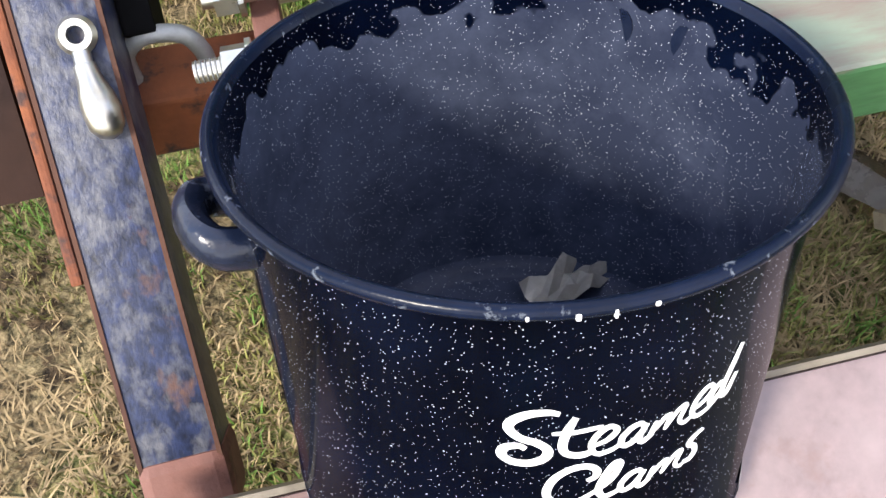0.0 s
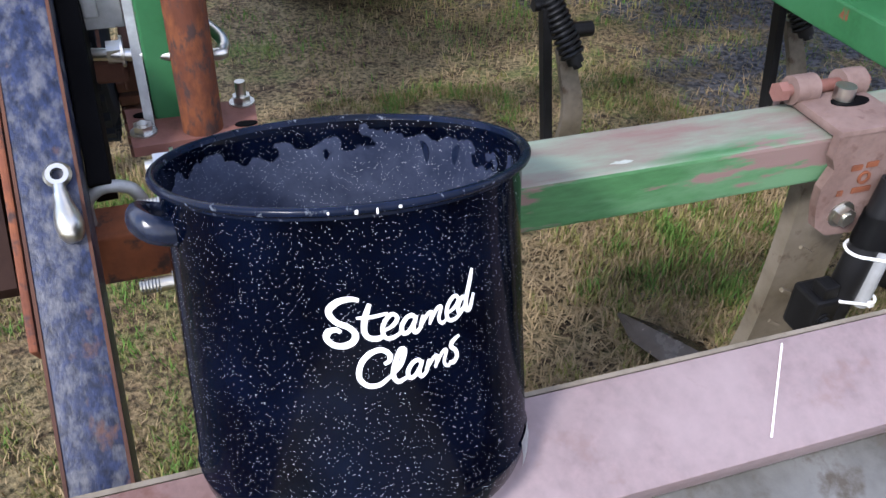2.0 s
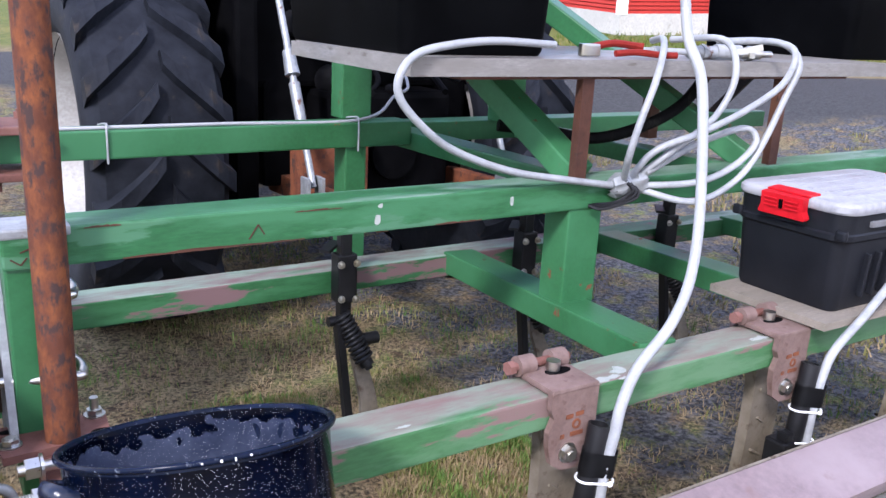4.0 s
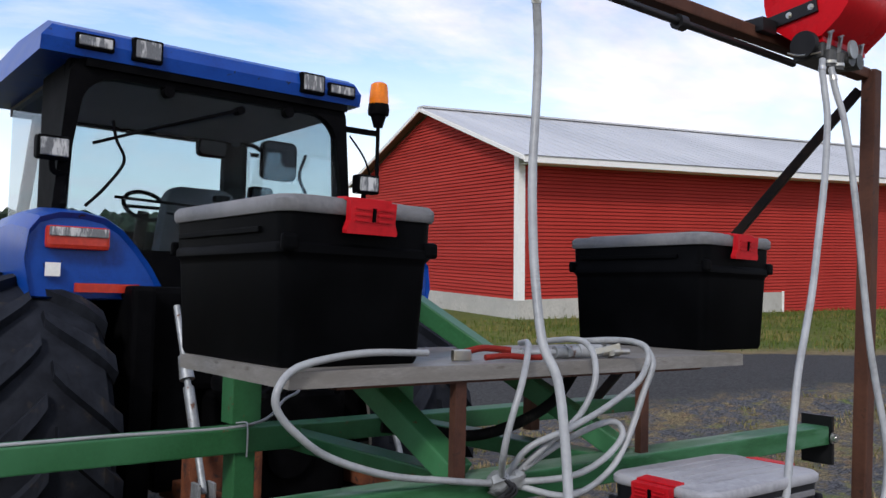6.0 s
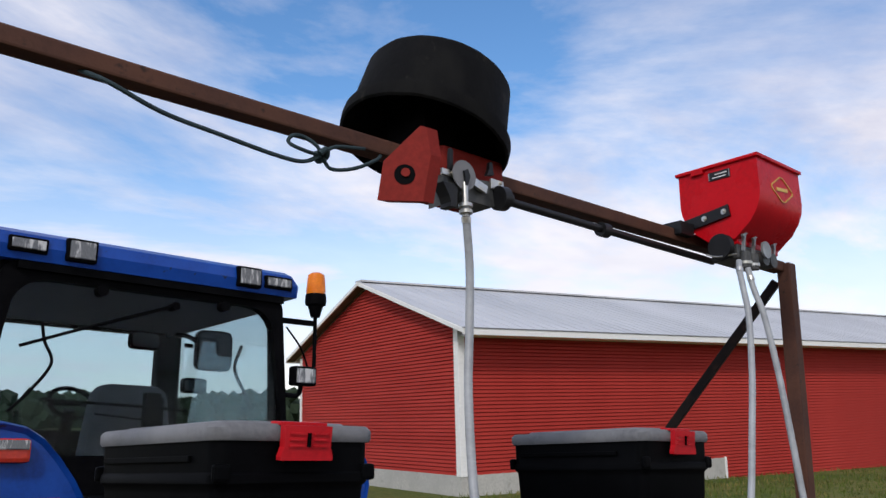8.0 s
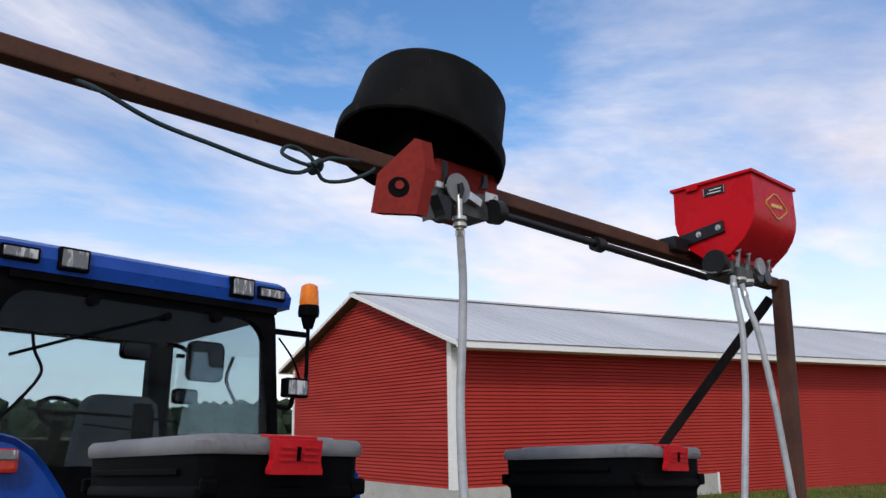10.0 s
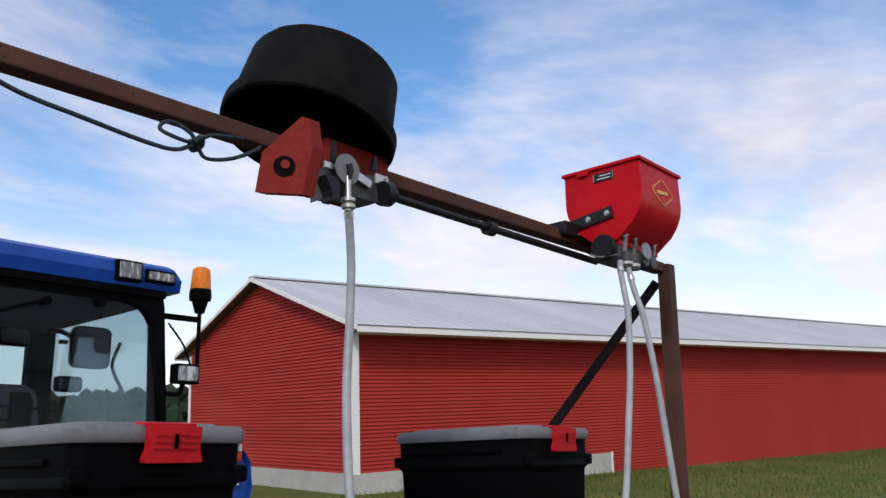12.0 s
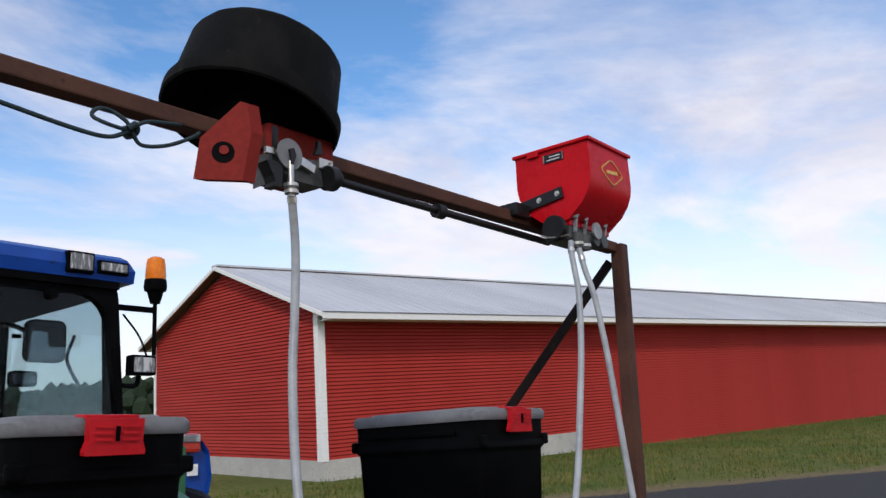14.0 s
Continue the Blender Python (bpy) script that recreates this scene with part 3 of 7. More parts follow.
    tagged(new("ground", me), "thin autumn turf with straw, dark gravel patches and an asphalt lane", "ground", kind="structure")


build_ground()

# ---- barn ----
BARN_U, BARN_V = Vector((0.9833, -0.1821, 0)), Vector((0.1821, 0.9833, 0))
BARN_AT = Vector((12.188, 12.071, 0))
BARN_L, BARN_W, SILL, EAVE, PEAK = 46.0, 8.272, 0.435, 3.415, 4.817
HALF, SLOPE_BACK, STEP = 4.136, 0.339, 7.7


def barn_pose():
    return Matrix(((BARN_U.x, BARN_V.x, 0, BARN_AT.x), (BARN_U.y, BARN_V.y, 0, BARN_AT.y), (0, 0, 1, 0), (0, 0, 0, 1)))


def build_barn():
    B = barn_pose()
    barn = thing("barn", "long red barn with white trim, concrete sill and grey metal roof", "barn", tuple(BARN_AT))
    half = HALF
    eave_b = PEAK - 0.02 - SLOPE_BACK * (BARN_W - HALF)
    rise = PEAK - EAVE
    bm = N()
    box(bm, (-0.04, -0.04, -0.6), (STEP, 0.20, SILL), B)
    part("foundation_wall", bm, "concrete", barn, "weathered concrete sill wall")
    bm = N()
    box(bm, (-0.04, 0.20, -0.6), (0.20, BARN_W, SILL), B)
    part("foundation_wall", bm, "concrete", barn)
    # the plain walls behind the boards
    bm = N()
    box(bm, (0.02, 0.02, SILL), (BARN_L, 0.16, EAVE), B)
    box(bm, (STEP + 0.002, 0.02, -0.6), (BARN_L, 0.16, SILL), B)
    part("wall", bm, "siding", barn)
    bm = N()
    prism(bm, [(0.16, SILL), (BARN_W, SILL), (BARN_W, eave_b), (half, PEAK - 0.02), (0.16, EAVE)], B @ Matrix(((0, 0, 1, 0.02), (1, 0, 0, 0), (0, 1, 0, 0), (0, 0, 0, 1))), 0.14)
    part("wall", bm, "siding", barn)
    bm = N()
    box(bm, (0.16, BARN_W - 0.14, -0.6), (BARN_L, BARN_W, eave_b), B)
    box(bm, (BARN_L - 0.14, 0.16, -0.6), (BARN_L, BARN_W - 0.14, EAVE), B)
    part("back_wall", bm, "siding", barn)
    pitch = 0.0775
    # long side: one board a course
    bm = N()
    z = 0.0
    prism(bm, [(0.018, 0), (-0.036, 0), (-0.018, pitch - 0.016), (0.008, pitch - 0.014), (0.008, pitch + 0.001), (0.018, pitch + 0.001)], B @ Matrix(((0, 0, 1, 0.11), (1, 0, 0, 0), (0, 1, 0, 0), (0, 0, 0, 1))), BARN_L - 0.11)
    bmesh.ops.recalc_face_normals(bm, faces=bm.faces)
    course = bpy.data.meshes.new("siding_board")
    bm.to_mesh(course)
    bm.free()
    course.materials.append(M["siding"])
    for k in range(int((EAVE - SILL) / pitch) + 1):
        ob = new("siding_board", course)
        ob.parent, ob.matrix_parent_inverse = barn, Matrix.Translation(-barn.location)
        ob.location = (0, 0, SILL + k * pitch)
    # lower courses where the concrete ends
    bm = N()
    prism(bm, [(0.018, 0), (-0.036, 0), (-0.018, pitch - 0.016), (0.008, pitch - 0.014), (0.008, pitch + 0.001), (0.018, pitch + 0.001)], B @ Matrix(((0, 0, 1, STEP + 0.06), (1, 0, 0, 0), (0, 1, 0, 0), (0, 0, 0, 1))), BARN_L - STEP - 0.06)
    bmesh.ops.recalc_face_normals(bm, faces=bm.faces)
    low = bpy.data.meshes.new("siding_board")
    bm.to_mesh(low)
    bm.free()
    low.materials.append(M["siding"])
    for k in range(1, 13):
        ob = new("siding_board", low)
        ob.parent, ob.matrix_parent_inverse = barn, Matrix.Translation(-barn.location)
        ob.location = (0, 0, SILL - k * pitch)
    bm = N()
    box(bm, (STEP, -0.055, -0.5), (STEP + 0.06, 0.02, SILL + 0.02), B)
    part("end_trim", bm, "white", barn, "white board at the end of the concrete")
    k = 0
    while SILL + k * pitch < PEAK - 0.25:
        z = SILL + k * pitch
        top = z + pitch
        bm = N()
        prof = [(0.018, z), (-0.036, z), (-0.018, top - 0.016), (0.008, top - 0.014), (0.008, top + 0.001), (0.018, top + 0.001)]
        near = [bm.verts.new(B @ Vector((d, 0.11 + max(0.0, (h - EAVE) / rise * half), h))) for d, h in prof]
        far = [bm.verts.new(B @ Vector((d, min(BARN_W - 0.02, HALF + (PEAK - 0.04 - h) / SLOPE_BACK), h))) for d, h in prof]
        bm.faces.new(near)
        bm.faces.new(far[::-1])
        for i in range(len(prof)):
            j = (i + 1) % len(prof)
            bm.faces.new((near[i], near[j], far[j], far[i]))
        part("siding_board", bm, "siding", barn)
        k += 1
    # corner trim boards
    bm = N()
    box(bm, (-0.055, -0.055, SILL - 0.02), (0.11, 0.0, EAVE - 0.02), B)
    box(bm, (-0.055, 0.0, SILL - 0.02), (0.0, 0.11, EAVE - 0.02), B)
    part("corner_trim", bm, "white", barn, "white corner board")
    bm = N()
    box(bm, (-0.045, BARN_W - 0.10, SILL), (0.0, BARN_W + 0.03, eave_b - 0.1), B)
    part("corner_trim", bm, "white", barn)
    # roof slabs with standing seams
    over_e, over_g, thick = 0.56, 0.24, 0.06
    slope = math.atan2(rise, half)
    for side in (0, 1):
        y_e, y_r = (-over_e, half) if side == 0 else (BARN_W + over_e, half)
        z_e = EAVE + 0.12 - over_e * math.tan(slope) if side == 0 else PEAK + 0.12 - SLOPE_BACK * (BARN_W + over_e - half)
        z_r = PEAK + 0.12
        bm = N()
        vs = []
        for x in (-over_g, BARN_L + over_g):
            for y, z in ((y_e, z_e), (y_r, z_r), (y_r, z_r - thick), (y_e, z_e - thick)):
                vs.append(bm.verts.new(B @ Vector((x, y, z))))
        for f in ((0, 1, 5, 4), (1, 2, 6, 5), (2, 3, 7, 6), (3, 0, 4, 7), (3, 2, 1, 0), (4, 5, 6, 7)):
            bm.faces.new([vs[i] for i in f])
        roof = part("roof", bm, "roof", barn, "grey ribbed metal roof")
        if side == 0:
            for j in range(int((BARN_L + 2 * over_g) / 0.32) + 1):
                x = -over_g + 0.02 + j * 0.32
                bm = N()
                m = B @ frame_to((x, y_e, z_e), (x, y_r, z_r), (1, 0, 0))
                box(bm, (-0.004, -0.012, 0), (0.009, 0.012, math.hypot(y_r - y_e, z_r - z_e)), m)
                part("roof_seam", bm, "roof", roof)
        # fascia along the eave and rake boards on the gable
        bm = N()
        box(bm, (-over_g - 0.02, min(y_e, y_e - 0.03 if side == 0 else y_e), z_e - 0.14), (BARN_L + over_g, max(y_e, y_e + (0 if side == 0 else 0.03)), z_e - 0.005), B)
        part("fascia", bm, "white", barn, "cream painted fascia board")
        if side == 0:
            bm = N()
            box(bm, (-over_g - 0.02, y_e - 0.045, z_e - 0.012), (BARN_L + over_g, y_e - 0.001, z_e + 0.006), B)
            part("drip_edge", bm, "lid", barn, "grey drip edge")
        bm = N()
        m = B @ frame_to((-over_g - 0.015, y_e, z_e - 0.10), (-over_g - 0.015, y_r, z_r - 0.10), (1, 0, 0))
        lo_x, hi_x = (0.0, 0.085) if side == 0 else (-0.085, 0.0)
        box(bm, (lo_x, -0.015, 0), (hi_x, 0.015, math.hypot(y_r - y_e, z_r - z_e)), m)
        part("rake_board", bm, "white", barn)
        bm = N()
        vs = [bm.verts.new(B @ Vector(p)) for p in ((-over_g, y_e, z_e - 0.10), (-over_g, y_r, z_r - 0.10), (0.0, y_r, z_r - 0.10), (0.0, y_e, z_e - 0.10),
                                                   (-over_g, y_e, z_e - 0.08), (-over_g, y_r, z_r - 0.08), (0.0, y_r, z_r - 0.08), (0.0, y_e, z_e - 0.08))]
        for f in ((0, 1, 2, 3), (7, 6, 5, 4), (0, 4, 5, 1), (1, 5, 6, 2), (2, 6, 7, 3), (3, 7, 4, 0)):
            bm.faces.new([vs[i] for i in f])
        part("gable_soffit", bm, "brown_wood", barn, "brown boards under the rake")
    bm = N()
    box(bm, (0.0, -over_e, EAVE - 0.21), (BARN_L, -0.036, EAVE - 0.19), B)
    part("eave_soffit", bm, "white", barn)
    bm = N()
    box(bm, (-over_g, half - 0.16, PEAK + 0.105), (BARN_L + over_g, half + 0.16, PEAK + 0.15), B)
    part("ridge_cap", bm, "roof", barn)


build_barn()


def build_far():
    """Woods on the far rise."""
    random.seed(5)
    tree_line = mat("far_woods", (0.018, 0.032, 0.016), (0.03, 0.045, 0.022), None, scale=0.05, rough=0.95, bump=0)
    bm = N()
    for k in range(420):
        a = radians(-35 + 110 * k / 420 + random.uniform(-0.2, 0.2))
        d = random.uniform(330, 400)
        x, y = d * math.sin(a), d * math.cos(a)
        z, h = land(x, y) - 1, random.uniform(7, 13)
        for j in range(4):
            r = random.uniform(2.2, 4)
            bmesh.ops.create_icosphere(bm, subdivisions=1, radius=r,
                                       matrix=Matrix.Translation((x + random.uniform(-3, 3), y + random.uniform(-3, 3), z + h * (0.25 + 0.22 * j))) @ Matrix.Diagonal((1, 1, 1.2, 1)))
    for v in bm.verts:
        v.co += Vector((random.uniform(-0.9, 0.9), random.uniform(-0.9, 0.9), random.uniform(-0.9, 0.9)))
    whole("distant_woods", bm, tree_line, "dark distant woods along the top of a field", "woods", kind="stuff")


build_far()

# ---- tractor ----
TX, AXLE_Y, WHEEL_R = 1.94, 3.32, 0.77


def rear_wheel(parent, x0, x1, outer):
    """A rear wheel between x0 and x1; outer is the side (-1 or 1) of the dish."""
    mid, w = (x0 + x1) / 2, x1 - x0
    m = Matrix.Translation((mid, AXLE_Y, WHEEL_R)) @ Matrix.Rotation(radians(90), 4, "Y")
    h = w / 2
    bm = N()
    R = WHEEL_R - 0.035
    Q = R / 0.917
    lathe(bm, [(a * 0.917, b) for a, b in ((0.50, -h * 0.80), (0.56, -h * 0.98), (0.66, -h * 1.02), (0.75, -h * 0.96), (Q - 0.015, -h * 0.84), (Q, -h * 0.5), (Q + 0.006, 0), (Q, h * 0.5),
               (Q - 0.015, h * 0.84), (0.75, h * 0.96), (0.66, h * 1.02), (0.56, h * 0.98), (0.50, h * 0.80), (0.48, 0), (0.50, -h * 0.80))], m, 72)
    wheel = part("wheel", bm, "tyre", parent, "muddy lugged rear tyre", smooth=True)
    # lugs: slanted bars that meet in a chevron, each its own piece
    count = 19
    for side in (-1, 1):
        bm = N()
        n_seg = 6
        prev = None
        for k in range(n_seg + 1):
            t = k / n_seg
            axial = side * (0.015 + (h * 1.0 - 0.015) * t)
            ang = 0.30 * t ** 0.85
            top = WHEEL_R + 0.008 - 0.035 * max(0, t - 0.72) / 0.28
            low = R - 0.02 - 0.05 * max(0, t - 0.7) / 0.3
            half_w = 0.030 + 0.010 * t
            ring = []
            for rr, da in ((low, -half_w - 0.012), (top, -half_w), (top, half_w), (low, half_w + 0.012)):
                a = ang + da / rr
                ring.append(bm.verts.new(Vector((rr * math.cos(a), rr * math.sin(a), axial))))
            if prev:
                for i in range(4):
                    j = (i + 1) % 4
                    bm.faces.new((prev[i], prev[j], ring[j], ring[i]))
            else:
                bm.faces.new(ring)
            prev = ring
        bm.faces.new(prev[::-1])
        bmesh.ops.recalc_face_normals(bm, faces=bm.faces)
        me = bpy.data.meshes.new("tread_lug")
        bm.to_mesh(me)
        bm.free()
        me.materials.append(M["tyre"])
        for k in range(count):
            ob = new("tread_lug", me)
            ob.parent = wheel
            ob.matrix_basis = m @ Matrix.Rotation(2 * math.pi * (k + (0.5 if side > 0 else 0)) / count, 4, "Z")
    bm = N()
    s = outer
    lathe(bm, [(0.472, s * h * 0.93), (0.46, s * h * 0.80), (0.445, s * h * 0.72), (0.43, s * h * 0.3), (0.41, s * h * 0.1), (0.30, s * h * 0.05), (0.26, s * h * 0.3),
               (0.12, s * h * 0.32), (0.001, s * h * 0.32)], m, 56)
    lathe(bm, [(0.472, -s * h * 0.93), (0.46, -s * h * 0.80), (0.43, -s * h * 0.3), (0.41, s * h * 0.06)], m, 56)
    part("rim", bm, "rim", wheel, "light grey steel rim", smooth=True)
    return wheel


def lamp(parent, at, w, h, name="work_light", lens="lens", tilt=0, label="square work light with a clear lens"):
    """A boxed lamp that looks back, towards -y."""
    m = Matrix.Translation(at) @ Matrix.Rotation(radians(tilt), 4, "X")
    bm = N()
    box(bm, (-w / 2, 0, -h / 2), (w / 2, 0.07, h / 2), m)
    lamp_body = part(name, bm, "tractor_black", parent, label, bevel=0.012)
    bm = N()
    box(bm, (-w / 2 + 0.014, -0.008, -h / 2 + 0.014), (w / 2 - 0.014, 0.01, h / 2 - 0.014), m)
    part("lens", bm, lens, lamp_body, bevel=0.006)
    return lamp_body


def rounded(w0, w1, z0, z1, r, n=5):
    """A rounded four-sided outline: half widths w0 below and w1 above."""
    pts = []
    for cx, cz, a0 in ((w0 - r, z0 + r, -90), (w1 - r, z1 - r, 0), (-w1 + r, z1 - r, 90), (-w0 + r, z0 + r, 180)):
        for k in range(n + 1):
            a = radians(a0 + 90 * k / n)
            pts.append((cx + r * math.cos(a), cz + r * math.sin(a)))
    return pts


def build_tractor():
    tr = thing("tractor", "blue farm tractor with a glazed black cab and muddy tyres", "tractor", (TX, AXLE_Y + 1, 0))
    rear_wheel(tr, 0.66, 1.17, -1)
    rear_wheel(tr, 2.42, 2.88, 1)
    # front wheels and hood, mostly hidden behind the cab
    for x in (1.07, 2.81):
        m = Matrix.Translation((x, 5.75, 0.62)) @ Matrix.Rotation(radians(90), 4, "Y")
        bm = N()
        lathe(bm, [(0.33, -0.15), (0.48, -0.2), (0.60, -0.16), (0.62, 0), (0.60, 0.16), (0.48, 0.2), (0.33, 0.15), (0.30, 0), (0.33, -0.15)], m, 40)
        wheel = part("front_wheel", bm, "tyre", tr, smooth=True)
        bm = N()
        lathe(bm, [(0.34, -0.12), (0.30, 0.0), (0.1, 0.04), (0.001, 0.04)], m, 32)
        part("rim", bm, "rim", wheel, smooth=True)
    bm = N()
    prism(bm, [(-0.36, 0.95), (0.36, 0.95), (0.38, 1.45), (0.26, 1.62), (-0.26, 1.62), (-0.38, 1.45)], Matrix(((1, 0, 0, TX), (0, 0, 1, 4.9), (0, 1, 0, 0), (0, 0, 0, 1))), 1.9)
    part("hood", bm, "blue", tr, bevel=0.03)
    bm = N()
    box(bm, (TX - 0.30, 2.75, 0.55), (TX + 0.30, 6.3, 1.05))
    box(bm, (TX - 0.85, AXLE_Y - 0.13, 0.70), (TX + 0.85, AXLE_Y + 0.13, 0.98))
    box(bm, (TX - 0.62, 2.95, 1.05), (TX + 0.62, 3.5, 1.5))
    part("transmission", bm, "tractor_black", tr, bevel=0.03)
    for x, w, z0, z1, y in ((1.27, 0.10, 0.45, 1.50, 2.86), (1.42, 0.16, 0.62, 1.36, 2.95), (2.28, 0.14, 0.55, 1.45, 2.9)):
        bm = N()
        box(bm, (x, y, z0), (x + w, y + 0.25, z1))
        part("hitch_casting", bm, "tractor_black", tr, "oil-black hitch casting", bevel=0.02)
    for x, z, r in ((1.55, 1.32, 0.055), (1.72, 1.08, 0.07), (2.12, 1.30, 0.05), (1.60, 0.80, 0.06)):
        bm = N()
        cyl(bm, (x, 2.94, z), (x, 2.78, z + 0.01), r, r * 0.85, 20)
        part("hydraulic_valve", bm, "black", tr, smooth=True)
    # cab: floor, posts, glazing
    back_y, front_y = 3.53, 5.0
    bm = N()
    box(bm, (TX - 0.74, back_y + 0.02, 1.25), (TX + 0.74, front_y, 1.55))
    part("cab_floor", bm, "tractor_black", tr, bevel=0.02)
    outer = [(x - 0.03, z) for x, z in rounded(0.83, 0.76, 1.50, 2.585, 0.10)]
    inner = [(x - 0.03, z) for x, z in rounded(0.775, 0.705, 1.68, 2.500, 0.17)]
    bm = N()
    P = Matrix(((1, 0, 0, TX), (0, 0, 1, back_y), (0, 1, 0, 0), (0, 0, 0, 1)))
    rings = [[bm.verts.new(P @ Vector((x, z, d))) for x, z in ol] for ol, d in ((outer, 0), (inner, 0), (inner, 0.06), (outer, 0.06))]
    n = len(outer)
    for a, b in zip(rings, rings[1:] + rings[:1]):
        for k in range(n):
            bm.faces.new((a[k], a[(k + 1) % n], b[(k + 1) % n], b[k]))
    rear = part("rear_frame", bm, "tractor_black", tr, "black rear window frame", bevel=0.0)
    bm = N()
    prism(bm, inner, P @ Matrix.Translation((0, 0, 0.02)), 0.006)
    pane = part("rear_window", bm, "glass", rear, "tinted rear window")
    pane.visible_shadow = False
    for sx in (-1, 1):
        bm = N()
        bar(bm, (TX - 0.02 + sx * 0.785, back_y + 0.07, 1.5), (TX - 0.02 + sx * 0.735, back_y + 0.08, 2.6), 0.05, 0.10, (0, 1, 0))
        part("rear_post", bm, "tractor_black", tr, bevel=0.015)
        bm = N()
        bar(bm, (TX + sx * 0.70, front_y, 1.5), (TX + sx * 0.60, front_y - 0.10, 2.6), 0.06, 0.07, (0, 1, 0))
        part("front_post", bm, "tractor_black", tr, bevel=0.01)
        bm = N()
        box(bm, (TX + sx * 0.742, back_y + 0.1, 1.58), (TX + sx * 0.746, front_y - 0.06, 2.55))
        pane = part("side_window", bm, "glass", tr)
        pane.visible_shadow = False
        bm = N()
        box(bm, (TX + sx * 0.70, back_y + 0.06, 1.5), (TX + sx * 0.76, front_y, 1.60))
        part("side_sill", bm, "tractor_black", tr)
    bm = N()
    box(bm, (TX - 0.62, front_y - 0.06, 1.5), (TX + 0.62, front_y - 0.02, 1.66))
    box(bm, (TX - 0.62, front_y - 0.12, 2.5), (TX + 0.62, front_y - 0.06, 2.58))
    part("front_frame", bm, "tractor_black", tr)
    bm = N()
    box(bm, (TX - 0.62, front_y - 0.07, 1.64), (TX + 0.62, front_y - 0.065, 2.52))
    pane = part("windscreen", bm, "glass", tr)
    pane.visible_shadow = False
    # black sheet added outside the left side window to darken it
    bm = N()
    box(bm, (TX - 0.785, back_y + 0.11, 1.60), (TX - 0.765, 4.05, 2.56))
    part("window_blackout", bm, "tractor_black", tr, "black sheet added to darken the left side window")
    # roof: a blue cap with a curved edge, grey head lining below
    bm = N()
    prof = [(3.50, 2.575), (3.485, 2.64), (3.50, 2.70), (3.58, 2.735), (4.2, 2.77), (5.0, 2.73), (5.12, 2.68), (5.10, 2.575)]
    prism(bm, [(y, z) for y, z in prof], Matrix(((0, 0, 1, TX - 0.80), (1, 0, 0, 0), (0, 1, 0, 0), (0, 0, 0, 1))), 1.60)
    for v in bm.verts:
        if v.co.x < TX:
            v.co.x -= 0.13
        d = abs(v.co.x - TX)
        if v.co.z > 2.7 and d > 0.5:
            v.co.x = TX + (v.co.x - TX) * 0.95
    part("roof", bm, "blue", tr, "blue cab roof", bevel=0.035, smooth=True)
    bm = N()
    box(bm, (TX - 0.74, 3.62, 2.52), (TX + 0.74, 5.04, 2.574))
    part("head_lining", bm, "grey_int", tr)
    bm = N()
    box(bm, (TX - 0.72, 3.505, 2.535), (TX + 0.72, 3.619, 2.574))
    part("roof_gutter", bm, "tractor_black", tr)
    # rear lamps in the roof edge
    for x, kind in ((1.494, 0), (2.415, 0), (1.248, 1), (2.605, 1)):
        if kind == 0:
            lamp(tr, (x, 3.465, 2.652), 0.150, 0.115)
        else:
            lamp(tr, (x, 3.472, 2.645), 0.18, 0.075, "roof_lamp", "lens", 0, "flat clear roof lamp")
    # interior
    bm = N()
    prism(bm, rounded(0.25, 0.21, 1.62, 2.075, 0.09), Matrix(((1, 0, 0, TX + 0.09), (0, 0, 1, 4.02), (0, 1, 0, 0), (0, 0, 0, 1))), 0.13)
    box(bm, (TX - 0.26, 4.02, 1.55), (TX + 0.24, 4.5, 1.68))
    part("seat", bm, "grey_int", tr, "grey cloth driver's seat", bevel=0.03, smooth=True)
    bm = N()
    pts = [(1.922 + 0.130 * math.cos(a), 4.68 + 0.09 * math.sin(a), 2.01 + 0.095 * math.sin(a)) for a in [2 * math.pi * k / 24 for k in range(25)]]
    tube(bm, pts, 0.014, 8, 1, soft=False)
    cyl(bm, (1.922, 4.86, 1.55), (1.922, 4.70, 1.97), 0.035)
    bar(bm, (1.80, 4.68, 2.0), (2.045, 4.68, 2.0), 0.03, 0.02)
    part("steering_wheel", bm, "tractor_black", tr, smooth=True)
    bm = N()
    box(bm, (TX + 0.22, 4.3, 1.55), (TX + 0.48, 4.75, 1.82))
    box(bm, (TX + 0.10, 3.85, 1.80), (TX + 0.20, 3.93, 2.0))
    part("side_console", bm, "tractor_black", tr, bevel=0.02)
    bm = N()
    box(bm, (TX - 0.6, 4.84, 1.55), (TX + 0.3, 4.96, 1.86))
    part("dashboard", bm, "tractor_black", tr, bevel=0.03)
    bm = N()
    bar(bm, (2.672, 5.05, 1.5), (2.672, 5.05, 2.9), 0.19, 0.05, (0, 1, 0))
    part("exhaust_stack", bm, "tractor_black", tr, bevel=0.02)
    # outside and inside mirrors with rounded housings and pale glass
    for x, y, z, w, h, r in ((2.866, 4.72, 2.409, 0.265, 0.275, 0.05), (2.373, 4.72, 2.437, 0.205, 0.118, 0.035), (2.735, 4.72, 2.162, 0.17, 0.10, 0.03)):
        bm = N()
        prism(bm, rounded(w / 2, w / 2, -h / 2, h / 2, r), Matrix(((1, 0, 0, x), (0, 0, 1, y), (0, 1, 0, z), (0, 0, 0, 1))), 0.045)
        housing = part("mirror", bm, "tractor_black", tr, "dark mirror housing", bevel=0.006)
        bm = N()
